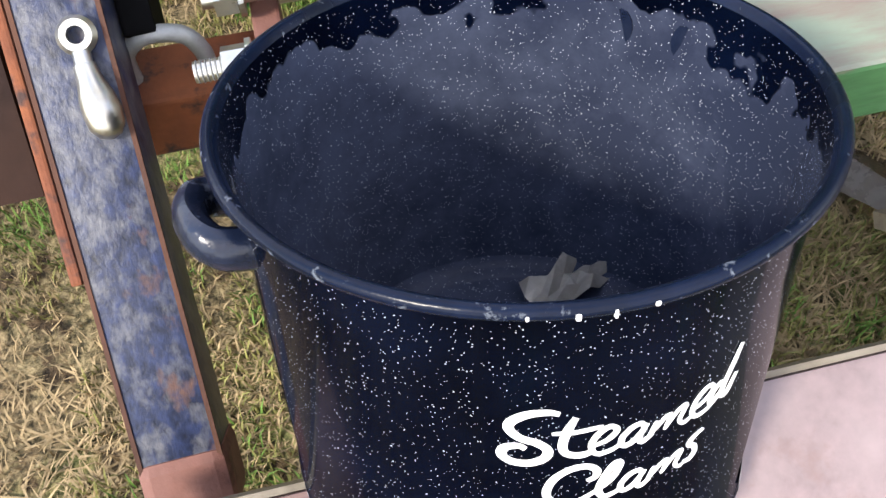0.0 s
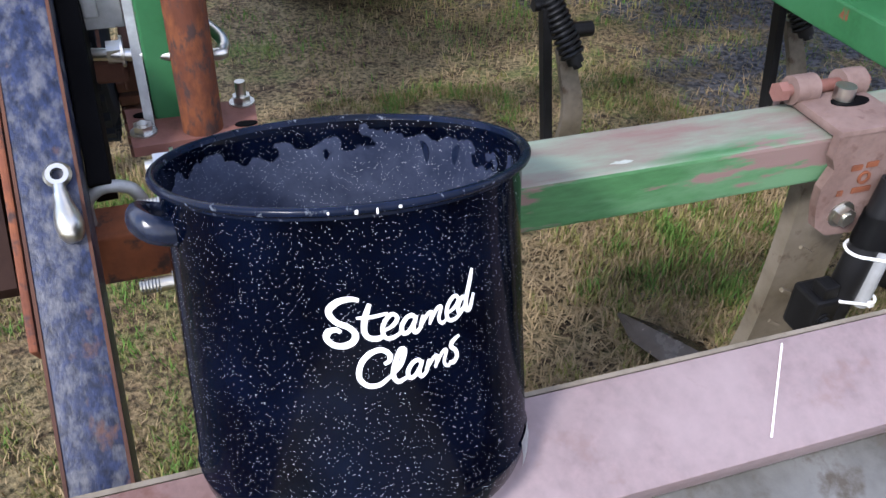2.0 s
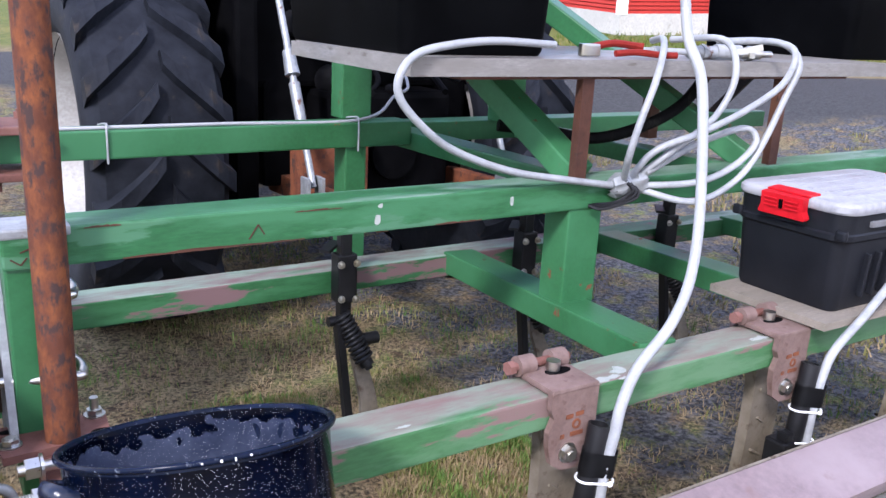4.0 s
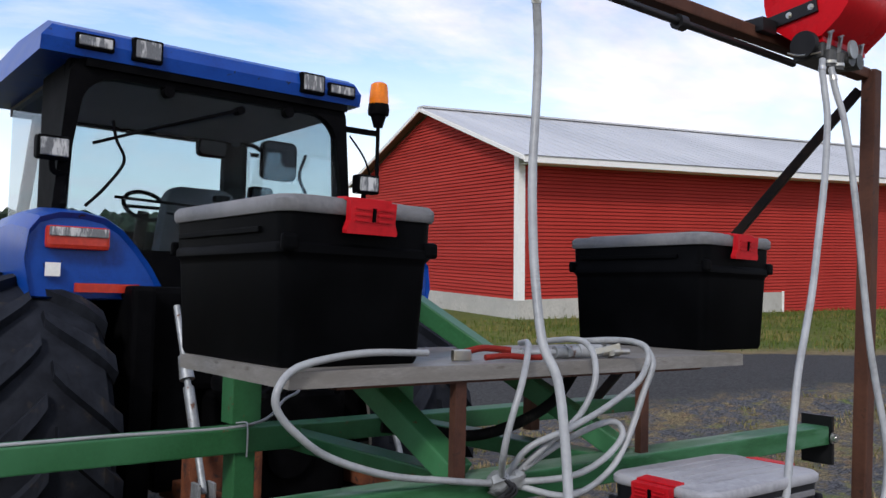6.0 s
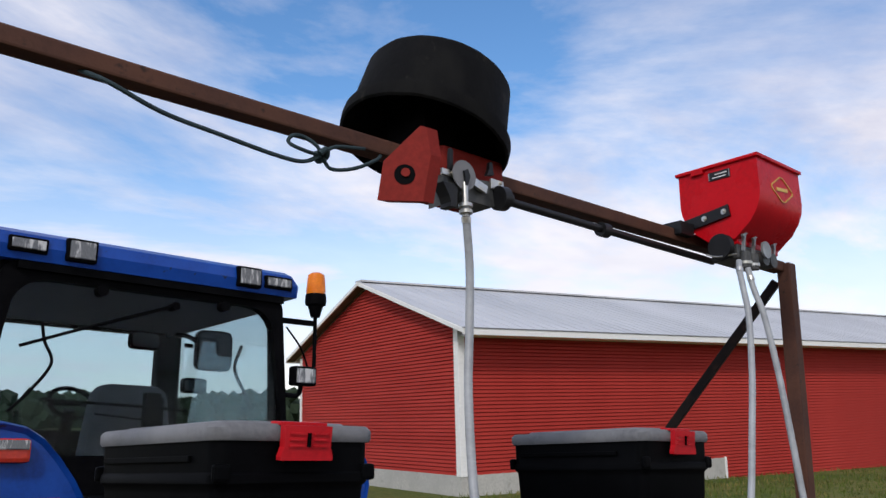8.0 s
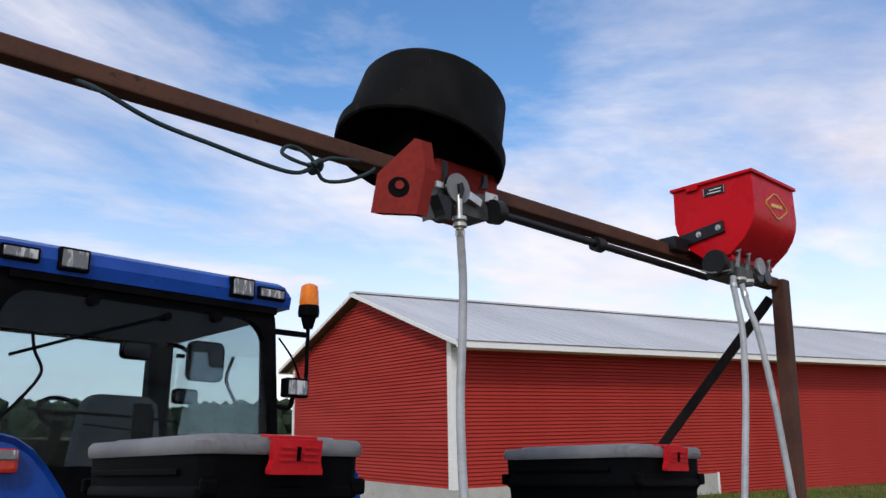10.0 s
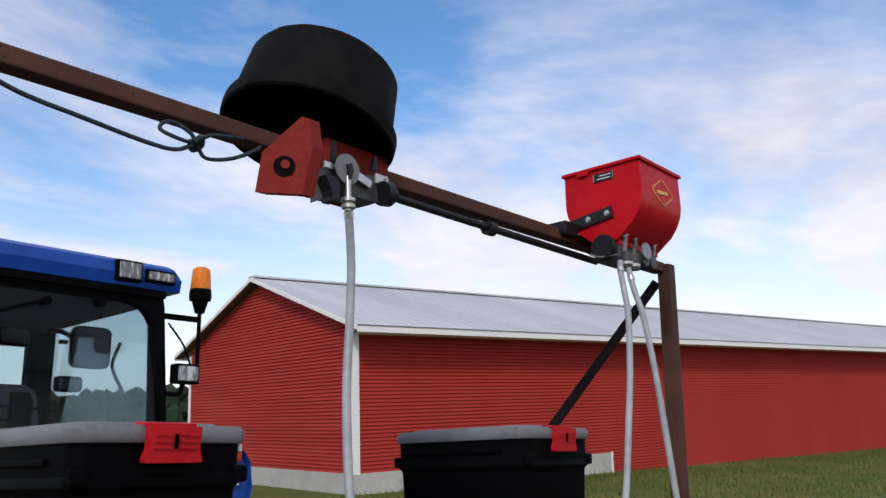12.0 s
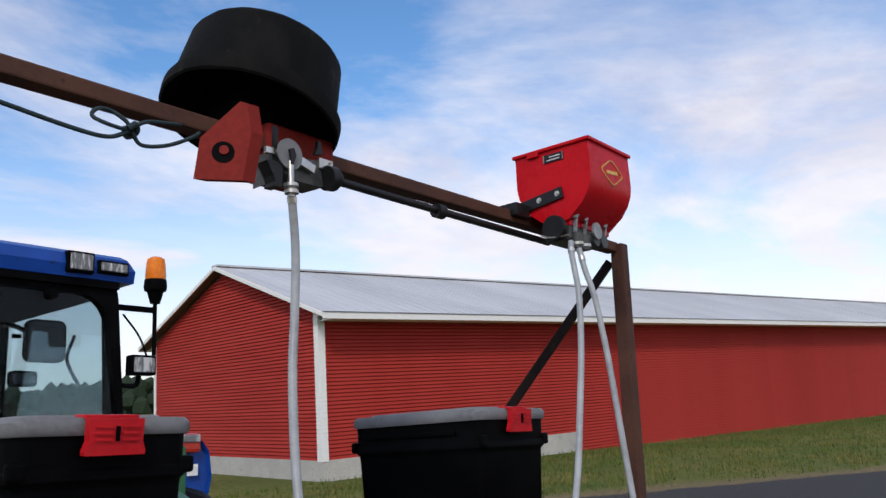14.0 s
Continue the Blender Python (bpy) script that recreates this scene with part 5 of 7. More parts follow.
def build_spring_shank(x):
    """A black spring-loaded tine clamped to the lower beam."""
    u = thing("spring_tine", "black spring-loaded tine clamped to the lower beam", "cultivator tine", (x, 1.45, 0), "spring tines on the lower beam")
    bm = N()
    box(bm, (x - 0.028, 1.445, 0.575), (x + 0.030, 1.496, 0.715))
    part("clamp_box", bm, "black", u, bevel=0.005)
    bm = N()
    bar(bm, (x, 1.47, 0.50), (x, 1.47, 0.80), 0.034, 0.034)
    part("standard", bm, "black", u, bevel=0.004)
    bm = N()
    bar(bm, (x - 0.075, 1.44, 0.735), (x + 0.0, 1.52, 0.735), 0.03, 0.008)
    part("latch_plate", bm, "black", u)
    for dx, z in ((-0.022, 0.69), (0.026, 0.69), (-0.02, 0.59), (0.024, 0.585)):
        bolt(u, (x + dx, 1.442, z), (0, -1, 0), 0.008, 0.007)
    # spring with its plunger
    a, b = Vector((x - 0.022, 1.44, 0.545)), Vector((x + 0.028, 1.385, 0.422))
    bm = N()
    m = frame_to(a, b)
    ln = (b - a).length
    cyl(bm, a, b + (b - a) * 0.12, 0.020)
    cyl(bm, b + (b - a) * 0.10, b + (b - a) * 0.2, 0.012, seg=6)
    core = part("plunger", bm, "black", u, smooth=True)
    bm = N()
    pts = [m @ Vector((0.025 * math.cos(t), 0.025 * math.sin(t), ln * t / (2 * math.pi * 11))) for t in [2 * math.pi * 11 * k / 176 for k in range(177)]]
    tube(bm, pts, 0.0052, 8, 1, soft=False)
    part("coil_spring", bm, "black", core, "black coil spring", smooth=True)
    bm = N()
    cyl(bm, (x - 0.06, 1.44, 0.53), (x - 0.01, 1.44, 0.53), 0.014)
    part("pivot", bm, "black", u, smooth=True)
    bm = N()
    cyl(bm, (x + 0.03, 1.42, 0.47), (x + 0.085, 1.42, 0.47), 0.018)
    part("pivot", bm, "black", u, bevel=0.004)
    bm = N()
    bar(bm, (x - 0.035, 1.43, 0.53), (x - 0.005, 1.40, 0.16), 0.022, 0.03, (0, 1, 0))
    part("trip_arm", bm, "black", u, bevel=0.003)
    line = smooth_line([(x + 0.03, 1.44, 0.42), (x + 0.035, 1.37, 0.28), (x + 0.03, 1.42, 0.13), (x + 0.02, 1.56, 0.015)], 6)
    bm = N()
    rings = []
    for k, p in enumerate(line):
        d = (line[min(k + 1, len(line) - 1)] - line[max(k - 1, 0)]).normalized()
        nrm = Vector((1, 0, 0)).cross(d)
        wide = 0.020 + 0.010 * min(1, k / 10)
        rings.append([bm.verts.new(p + Vector((sx * wide, 0, 0)) + nrm * sn * 0.008) for sx, sn in ((-1, -1), (1, -1), (1, 1), (-1, 1))])
    for a2, b2 in zip(rings, rings[1:]):
        for i in range(4):
            bm.faces.new((a2[i], a2[(i + 1) % 4], b2[(i + 1) % 4], b2[i]))
    bm.faces.new(rings[0])
    bm.faces.new(rings[-1][::-1])
    part("tine", bm, "soil_steel", u, "earth-polished curved tine", smooth=True)
    return u


spring = build_spring_shank(1.063)
copy_thing(spring, Matrix.Translation((1.70, 1.45, 0)))
copy_thing(spring, Matrix.Translation((2.34, 1.45, 0)))

# ---- left end of the machine: inclined leg, rail, pole ----
LEG_A, LEG_B = Vector((0.058, 0.412, 0.413)), Vector((0.036, 1.083, 0.962))


def build_leg():
    leg = thing("inclined_leg", "worn blue square steel leg with rust and weld marks", "machine leg", tuple(LEG_A))
    d = (LEG_B - LEG_A).normalized()
    m = frame_to(LEG_A, LEG_B, (1, 0, 0))
    length = (LEG_B - LEG_A).length
    # local y is world x across the leg, local x is away from the upper face
    nrm = m.to_3x3() @ Vector((1, 0, 0))
    up = 1 if nrm.z > 0 else -1
    bm = N()
    box(bm, (-0.036, -0.036, -0.02), (0.036, 0.036, length), m)
    part("tube", bm, "blue_worn", leg, bevel=0.006, smooth=True)
    bm = N()
    box(bm, (-0.040, -0.040, -0.03), (0.040, 0.040, 0.035), m)
    part("foot_weld", bm, "rust_red", leg, "rusty weld at the foot", bevel=0.012)
    n = nrm * up
    for side in (-0.0345, 0.0345):
        bm = N()
        a = LEG_A + n * 0.0355 + Vector((side, 0, 0))
        bar(bm, a, a + d * length, 0.004, 0.0032, tuple(n))
        part("edge_rust", bm, "rust_dark", leg, "rust along the edge")

    def on(s, side=0.0):
        return LEG_A + d * s + n * 0.037 + Vector((side, 0, 0))

    for s in (0.660, 0.815):
        bolt(leg, on(s), n, 0.014, 0.012, 0.012)
    # the pin with a ring end that hangs on the upper face
    s0 = 0.400
    p = on(s0, 0.013)
    ring = thing("ring_pin", "chromed pin with a ring end welded on the leg", "pin", tuple(p))
    bm = N()
    prof = [(0.0075, -0.004), (0.013, -0.004), (0.0165, 0.0), (0.013, 0.004), (0.0075, 0.004), (0.0075, -0.004)]
    lathe(bm, prof, frame_to(p + n * 0.006, p + n), 24)
    tube(bm, [p + n * 0.006 - d * 0.014, p + n * 0.008 - d * 0.03], 0.0075, 12, 3)
    part("ring_end", bm, "zinc", ring, smooth=True)
    bm = N()
    lathe(bm, [(0.001, 0), (0.009, 0.002), (0.0105, 0.015), (0.0145, 0.028), (0.0160, 0.042), (0.0145, 0.054), (0.009, 0.062), (0.001, 0.065)], frame_to(p + n * 0.008 - d * 0.022, p + n * 0.008 - d * 0.2 + Vector((0.018, 0, 0))), 20)
    part("shaft", bm, "zinc", ring, smooth=True)
    # side flange and the dark board beside the leg
    sgn = -1 if (m.to_3x3() @ Vector((0, 1, 0))).x > 0 else 1
    bm = N()
    box(bm, (-0.03, -0.050, 0.20), (0.03, -0.040, 0.50), m) if (m.to_3x3() @ Vector((0, 1, 0))).x > 0 else box(bm, (-0.03, 0.040, 0.20), (0.03, 0.050, 0.50), m)
    part("flange", bm, "rust", leg, "rusty side flange", bevel=0.003)
    bm = N()
    across, deep = sorted((-sgn * 0.0375, -sgn * 0.066)), sorted((-up * 0.015, -up * 0.085))
    box(bm, (deep[0], across[0], 0.40), (deep[1], across[1], length - 0.01), m)
    part("side_bar", bm, "tractor_black", leg, "black bar along the leg", bevel=0.003)
    board = N()
    flat = m @ Matrix(((0, 0, 1, -0.02), (1, 0, 0, 0), (0, 1, 0, 0), (0, 0, 0, 1)))
    prism(board, [(sgn * 0.053, 0.28), (sgn * 0.058, 0.50), (sgn * 0.068, 0.78), (sgn * 0.30, 0.78), (sgn * 0.30, 0.28)], flat, 0.04)
    whole("side_board", board, "brown_board", "dark brown steel side plate beside the leg", "plate", bevel=0.004)


build_leg()


def build_rail():
    """The pink rail across the back and the deck in front of it, both sloping to the back."""
    rail = thing("step_rail", "broad faded pinkish steel rail across the back", "rail", (1.5, 0.27, 0.52))
    t = math.atan2(0.047, 0.122)
    m = Matrix.Translation((0, 0.333, 0.552)) @ Matrix.Rotation(t, 4, "X")
    bm = N()
    box(bm, (0.36, -0.131, -0.05), (3.9, 0.0, 0.0), m)
    part("channel", bm, "pink", rail, bevel=0.006, smooth=True)
    bm = N()
    box(bm, (0.0, -0.131, -0.05), (0.359, 0.0, 0.0), m)
    part("channel_end", bm, "rail_rust", rail, "rust-stained end of the rail", bevel=0.006, smooth=True)
    bm = N()
    box(bm, (0.0, 0.0005, -0.05), (3.9, 0.006, -0.003), m)
    part("back_lip", bm, "soil_steel", rail, "brownish back edge")
    bm = N()
    bar(bm, (0.850, 0.325, 0.5501), (0.778, 0.229, 0.5129), 0.0022, 0.0012)
    part("scratch", bm, "white", rail)
    deck = N()
    box(deck, (0.2, -0.42, -0.085), (3.9, -0.128, -0.055), m)
    whole("deck_plate", deck, "platform", "wet grey deck plate with dirt below the rail", "deck", bevel=0.003)


build_rail()


def build_pole():
    pole = thing("boom_pole", "rusty steel pole on a bolted base plate", "pole", (0.238, 0.875, 0.6))
    bm = N()
    prism(bm, [(0.141, 0.838), (0.313, 0.850), (0.320, 0.940), (0.133, 0.955)], Matrix.Translation((0, 0, 0.626)), 0.014)
    plate = part("base_plate", bm, "rust_red", pole, bevel=0.004)
    for dx, dy in ((0.160, 0.930), (0.298, 0.866)):
        bm = N()
        prism(bm, [(dx + 0.016 * math.cos(a), dy + 0.008 * math.sin(a)) for a in [k * 0.5236 for k in range(12)]], Matrix.Translation((0, 0, 0.6395)), 0.0025)
        part("slot", bm, "tractor_black", plate)
    bolt(plate, (0.157, 0.880, 0.640), (0, 0, 1), 0.014, 0.010)
    bolt(plate, (0.301, 0.934, 0.640), (0, 0, 1), 0.014, 0.010, 0.020)
    bm = N()
    cyl(bm, (0.238, 0.874, 0.638), (0.243, 0.885, 2.40), 0.0285, seg=36)
    part("tube", bm, "rust_pole", pole, smooth=True)
    # saddle below the plate with long zinc bolts
    bm = N()
    box(bm, (0.195, 0.68, 0.515), (0.222, 0.875, 0.624))
    part("saddle_strap", bm, "rust_red", pole, bevel=0.003)
    bm = N()
    box(bm, (0.060, 0.715, 0.510), (0.300, 0.790, 0.585))
    part("cross_block", bm, "rust", pole, "deep red rusty cross block", bevel=0.004)
    for y, z, x1, x0 in ((0.690, 0.640, 0.40, 0.140), (0.771, 0.648, 0.42, 0.155), (0.653, 0.545, 0.30, 0.125)):
        bm = N()
        cyl(bm, (x0, y, z), (x1, y, z), 0.0095)
        rod = part("threaded_rod", bm, "zinc", pole, "yellowish zinc-plated rod", smooth=True)
        for k in range(6 if x0 < 0.15 else 0):
            bm = N()
            lathe(bm, [(0.0094, -0.001), (0.0106, 0.0), (0.0094, 0.001)], Matrix.Translation((x0 + 0.003 + 0.0042 * k, y, z)) @ Matrix.Rotation(radians(90), 4, "Y"), 16)
            part("thread", bm, "galv", rod)
        bm = N()
        cyl(bm, (0.166, y, z), (0.187, y, z), 0.0185, seg=6)
        cyl(bm, (0.188, y, z), (0.193, y, z), 0.0215, seg=24)
        part("nut", bm, "zinc", pole, "hexagon nut with a washer")
        bm = N()
        cyl(bm, (0.224, y, z), (0.243, y, z), 0.0165, seg=6)
        part("nut", bm, "zinc", pole, smooth=True)
    bm = N()
    tube(bm, [(0.075, 0.745, 0.590), (0.078, 0.742, 0.625), (0.100, 0.740, 0.645), (0.132, 0.740, 0.640), (0.145, 0.742, 0.615), (0.146, 0.742, 0.590)], 0.0085, 10)
    part("hook", bm, "galv", pole, "grey steel hook", smooth=True)


build_pole()


def build_hinge_plate():
    hp = thing("mounting_plate", "galvanised mounting plate with U-bolts on the green upright", "bracket", (0.165, 1.0, 0.62))
    bm = N()
    prism(bm, [(0.895, 0.640), (1.00, 0.600), (1.045, 0.600), (1.14, 0.950), (1.03, 0.990), (0.99, 0.985)], Matrix(((0, 0, 1, 0.160), (1, 0, 0, 0), (0, 1, 0, 0), (0, 0, 0, 1))), 0.013)
    part("plate", bm, "galv", hp, bevel=0.002)
    for y, z in ((0.985, 0.872), (0.945, 0.735)):
        bm = N()
        tube(bm, [(0.105, y, z), (0.262, y - 0.035, z - 0.003), (0.282, y - 0.03, z), (0.284, y - 0.005, z + 0.006), (0.262, y + 0.03, z + 0.02)], 0.009, 10)
        part("u_bolt", bm, "zinc", hp, smooth=True)
        bm = N()
        cyl(bm, (0.128, y, z), (0.146, y, z), 0.017, seg=6)
        cyl(bm, (0.146, y, z), (0.150, y, z), 0.022)
        part("nut", bm, "zinc", hp, smooth=True)
    bm = N()
    box(bm, (0.085, 0.955, 0.765), (0.158, 0.963, 0.850))
    box(bm, (0.085, 0.963, 0.843), (0.158, 1.05, 0.851))
    part("angle", bm, "galv", hp, bevel=0.003)
    bm = N()
    box(bm, (0.108, 0.942, 0.785), (0.128, 0.956, 0.825))
    part("square_nut", bm, "galv", hp, bevel=0.004)
    for z in (0.90, 0.925, 0.95, 0.975):
        bm = N()
        box(bm, (0.075, 1.07, z), (0.125, 1.16, z + 0.017))
        part("chain_link", bm, "rust_red", hp, bevel=0.004)
    bm = N()
    tube(bm, [(0.02, 1.10, 0.955), (0.07, 1.11, 0.955), (0.10, 1.12, 0.92)], 0.009, 8)
    part("pin", bm, "rust_dark", hp)
    bm = N()
    box(bm, (0.105, 0.95, 0.685), (0.150, 0.99, 0.722))
    part("rusty_lug", bm, "rust_dark", hp, bevel=0.006)
    bm = N()
    prism(bm, [(0.085, 0.851), (0.158, 0.851), (0.158, 0.925)], Matrix(((1, 0, 0, 0), (0, 0, 1, 0.968), (0, 1, 0, 0), (0, 0, 0, 1))), 0.008)
    part("gusset", bm, "galv", hp)
    for k in range(6):
        bm = N()
        box(bm, (0.105, 1.30, 0.36 + k * 0.028), (0.160, 1.345, 0.380 + k * 0.028))
        part("chain_link", bm, "rust_dark", hp, bevel=0.004)


build_hinge_plate()

# ---- the pot ----
POT_C, POT_R, POT_TILT = Vector((0.3512, 0.4491, 0.8229)), 0.1786, 0.3009
POT_M = Matrix.Translation(POT_C) @ Matrix.Rotation(0.0278, 4, "Y") @ Matrix.Rotation(-POT_TILT, 4, "X")
POT_H, POT_FOOT, POT_DEEP = 0.328, 0.1725, 0.283


def inside():
    """Speckled enamel under a thin dry film, tinted paler to the left for glare; wet dark marks hang from the rim."""
    m = speckled("filmed_enamel")
    n, l = m.node_tree.nodes, m.node_tree.links
    bsdf = n["Principled BSDF"]
    specks = n["specks"]
    old = specks.inputs[6].links[0].from_socket
    tc = n.new("ShaderNodeTexCoord")
    sub = n.new("ShaderNodeVectorMath")
    sub.operation = "SUBTRACT"
    sub.inputs[1].default_value = POT_C
    l.new(tc.outputs["Object"], sub.inputs[0])
    dot = n.new("ShaderNodeVectorMath")
    dot.operation = "DOT_PRODUCT"
    dot.inputs[1].default_value = POT_M.to_3x3() @ Vector((0, 0, 1))
    l.new(sub.outputs[0], dot.inputs[0])
    drip = n.new("ShaderNodeTexNoise")
    drip.inputs["Scale"].default_value, drip.inputs["Detail"].default_value = 38, 2
    l.new(tc.outputs["Object"], drip.inputs["Vector"])
    wide = n.new("ShaderNodeTexNoise")
    wide.inputs["Scale"].default_value, wide.inputs["Detail"].default_value = 9, 1
    l.new(tc.outputs["Object"], wide.inputs["Vector"])
    edge = n.new("ShaderNodeMath")
    edge.operation = "MULTIPLY_ADD"
    edge.inputs[1].default_value = 0.07
    l.new(drip.outputs[0], edge.inputs[0])
    l.new(dot.outputs["Value"], edge.inputs[2])
    edge2 = n.new("ShaderNodeMath")
    edge2.operation = "MULTIPLY_ADD"
    edge2.inputs[1].default_value = 0.06
    l.new(wide.outputs[0], edge2.inputs[0])
    l.new(edge.outputs[0], edge2.inputs[2])
    dry = n.new("ShaderNodeMapRange")
    dry.inputs["From Min"].default_value, dry.inputs["From Max"].default_value = 0.040, 0.037
    dry.inputs["To Max"].default_value = 0.58
    l.new(edge2.outputs[0], dry.inputs[0])
    mix = n.new("ShaderNodeMix")
    mix.data_type = "RGBA"
    l.new(dry.outputs[0], mix.inputs[0])
    l.new(old, mix.inputs[6])
    # the film is thicker in cloudy patches
    patch = n.new("ShaderNodeTexNoise")
    patch.inputs["Scale"].default_value, patch.inputs["Detail"].default_value, patch.inputs["Roughness"].default_value = 13, 8, 0.7
    l.new(tc.outputs["Object"], patch.inputs["Vector"])
    tone = n.new("ShaderNodeValToRGB")
    tone.color_ramp.elements[0].position, tone.color_ramp.elements[0].color = 0.34, (0.034, 0.042, 0.072, 1)
    tone.color_ramp.elements[1].position, tone.color_ramp.elements[1].color = 0.68, (0.088, 0.106, 0.164, 1)
    # glare on the left wall put into the film's tone, right side dimmed
    parts = n.new("ShaderNodeSeparateXYZ")
    l.new(sub.outputs[0], parts.inputs[0])
    thick = n.new("ShaderNodeMath")
    thick.operation = "MULTIPLY_ADD"
    thick.inputs[1].default_value = -0.8
    l.new(parts.outputs[0], thick.inputs[0])
    l.new(patch.outputs[0], thick.inputs[2])
    l.new(thick.outputs[0], tone.inputs[0])
    l.new(tone.outputs[0], mix.inputs[7])
    l.new(mix.outputs[2], specks.inputs[6])
    return m


def build_pot():
    pot = thing("stock_pot", "black speckled enamel stock pot with white script lettering, tilted", "pot", tuple(POT_M @ Vector((0, 0, -POT_H))))
    bm = N()
    R, F, H = POT_R - 0.006, POT_FOOT, POT_H
    prof = [(0.001, -H), (F - 0.016, -H), (F - 0.004, -H + 0.006), (F, -H + 0.016), (F + 0.003, -H + 0.030), (F + 0.0005, -H + 0.034), (R - 0.002, -0.06), (R, -0.010)]
    rim = [(R + 0.0042 + 0.0042 * math.cos(a), -0.0015 + 0.0042 * math.sin(a)) for a in [radians(200 + 30 * k) for k in range(11)]]
    D = POT_DEEP
    inner = [(R - 0.0012, -0.0035), (R - 0.003, -0.012), (R - 0.005, -0.06), (F - 0.003, -D + 0.031), (F - 0.012, -D + 0.009), (F - 0.03, -D + 0.003), (F - 0.034, -D), (0.001, -D)]
    lathe(bm, prof, POT_M, 96)
    body = part("body", bm, "enamel", pot, smooth=True)
    bm = N()
    lathe(bm, [prof[-1]] + rim + inner[:1], POT_M, 96)
    part("rim", bm, "enamel_rim", pot, "worn rolled rim", smooth=True)
    bm = N()
    lathe(bm, inner, POT_M, 96)
    part("inner_wall", bm, inside(), pot, "inside wall with a dry grey film, glare tinted in at left, and wet dark marks", smooth=True)
    for sgn, az in ((-1, radians(188)), (1, radians(38))):
        bm = N()
        pts = []
        for a, r, z in ((-0.13, 0.0, -0.040), (-0.118, 0.015, -0.036), (-0.075, 0.023, -0.032), (0, 0.026, -0.031), (0.075, 0.023, -0.032), (0.118, 0.015, -0.036), (0.13, 0.0, -0.040)):
            rr = R - 0.004 + r
            pts.append(POT_M @ Vector((rr * math.cos(az + a * 1.15), rr * math.sin(az + a * 1.15), z)))
        line = smooth_line(pts, 6)
        axis = POT_M.to_3x3() @ Vector((0, 0, 1))
        rings = []
        for k, p in enumerate(line):
            d = (line[min(k + 1, len(line) - 1)] - line[max(k - 1, 0)]).normalized()
            sd = axis.cross(d).normalized()
            rings.append([bm.verts.new(p + axis * (0.0140 * math.sin(a)) + sd * (0.0100 * math.cos(a))) for a in [2 * math.pi * j / 12 for j in range(12)]])
        for a, b in zip(rings, rings[1:]):
            for j in range(12):
                bm.faces.new((a[j], a[(j + 1) % 12], b[(j + 1) % 12], b[j]))
        bm.faces.new(rings[0][::-1])
        bm.faces.new(rings[-1])
        part("handle", bm, "enamel_worn", pot, "thick enamel handle, worn pale on top", smooth=True)

    def script(strokes):
        """Brush strokes laid on the wall: points in tenths of a millimetre along and down the writing, and a width."""
        bm = N()
        for n, (width, pts) in enumerate(strokes):
            line = smooth_line([(x, y, 0) for x, y in pts], 5)
            prev = None
            for k, q in enumerate(line):
                d = (line[min(k + 1, len(line) - 1)] - line[max(k - 1, 0)]).normalized()
                t = k / (len(line) - 1)
                w = 1.08 * width * (0.64 + 0.36 * min(1.0, 6 * t, 6 * (1 - t)))
                row = []
                for side, lift in ((-1, 0.0002), (-0.8, 0.0006), (0.8, 0.0006), (1, 0.0002)):
                    x, y = q.x - side * d.y * w / 2, q.y + side * d.x * w / 2
                    az = radians(-110.5 + 0.05745 * (x - 72) - 0.00474 * (y - 480))
                    z = -0.112 - 4.13e-5 * (x - 72) - 1.706e-4 * (y - 480)
                    r = F + 0.0005 + (R - 0.0025 - F) * (z + H - 0.034) / (H - 0.094) + lift + 0.00003 * n
                    row.append(bm.verts.new(POT_M @ Vector((r * math.cos(az), r * math.sin(az), z))))
                if prev:
                    for i in range(3):
                        bm.faces.new((prev[i], prev[i + 1], row[i + 1], row[i]))
                prev = row
        part("lettering", bm, "letter", body, "white brush script", smooth=True)

    letter_s = [(30, [(240, 252), (205, 250), (150, 270), (107, 312), (104, 350), (140, 383), (190, 396), (224, 424), (220, 464), (180, 497), (128, 503), (92, 478), (98, 440), (136, 420), (158, 430)])]
    letter_t = [(27, [(290, 262), (272, 330), (266, 400), (284, 436), (326, 441), (366, 420)]), (17, [(228, 345), (300, 330), (378, 302)])]
    letter_e = [(20, [(356, 398), (402, 366), (424, 324), (398, 306), (364, 345), (354, 398), (374, 434), (416, 422), (455, 385)])]
    letter_a = [(21, [(512, 326), (500, 306), (470, 322), (447, 366), (456, 404), (488, 386), (522, 312)]), (20, [(522, 308), (506, 362), (516, 398), (550, 366)])]
    letter_m = [(19, [(556, 306), (540, 380)]), (17, [(545, 362), (578, 302), (600, 292), (590, 356)]), (17, [(592, 350), (626, 276), (652, 264), (640, 326), (662, 350), (692, 322)])]
    letter_d = [(23, [(804, 232), (780, 220), (756, 256), (758, 298), (782, 286), (806, 240)]), (25, [(838, 70), (824, 140), (804, 232), (806, 282), (830, 282), (854, 202)])]
    script(letter_s + letter_t + letter_e + letter_a + letter_m + [(w, [(x + 330, y - 96) for x, y in pts]) for w, pts in letter_e] + letter_d)
    letter_c = [(26, [(366, 574), (390, 552), (388, 518), (352, 498), (304, 516), (264, 562), (246, 616), (250, 668), (290, 698), (346, 686), (398, 636)])]
    letter_l = [(24, [(396, 638), (444, 574), (464, 496), (442, 494), (416, 572), (412, 636), (438, 664), (482, 636)])]
    letter_end = [(23, [(764, 422), (728, 450), (716, 480), (744, 502), (754, 536), (734, 568), (706, 564)])]
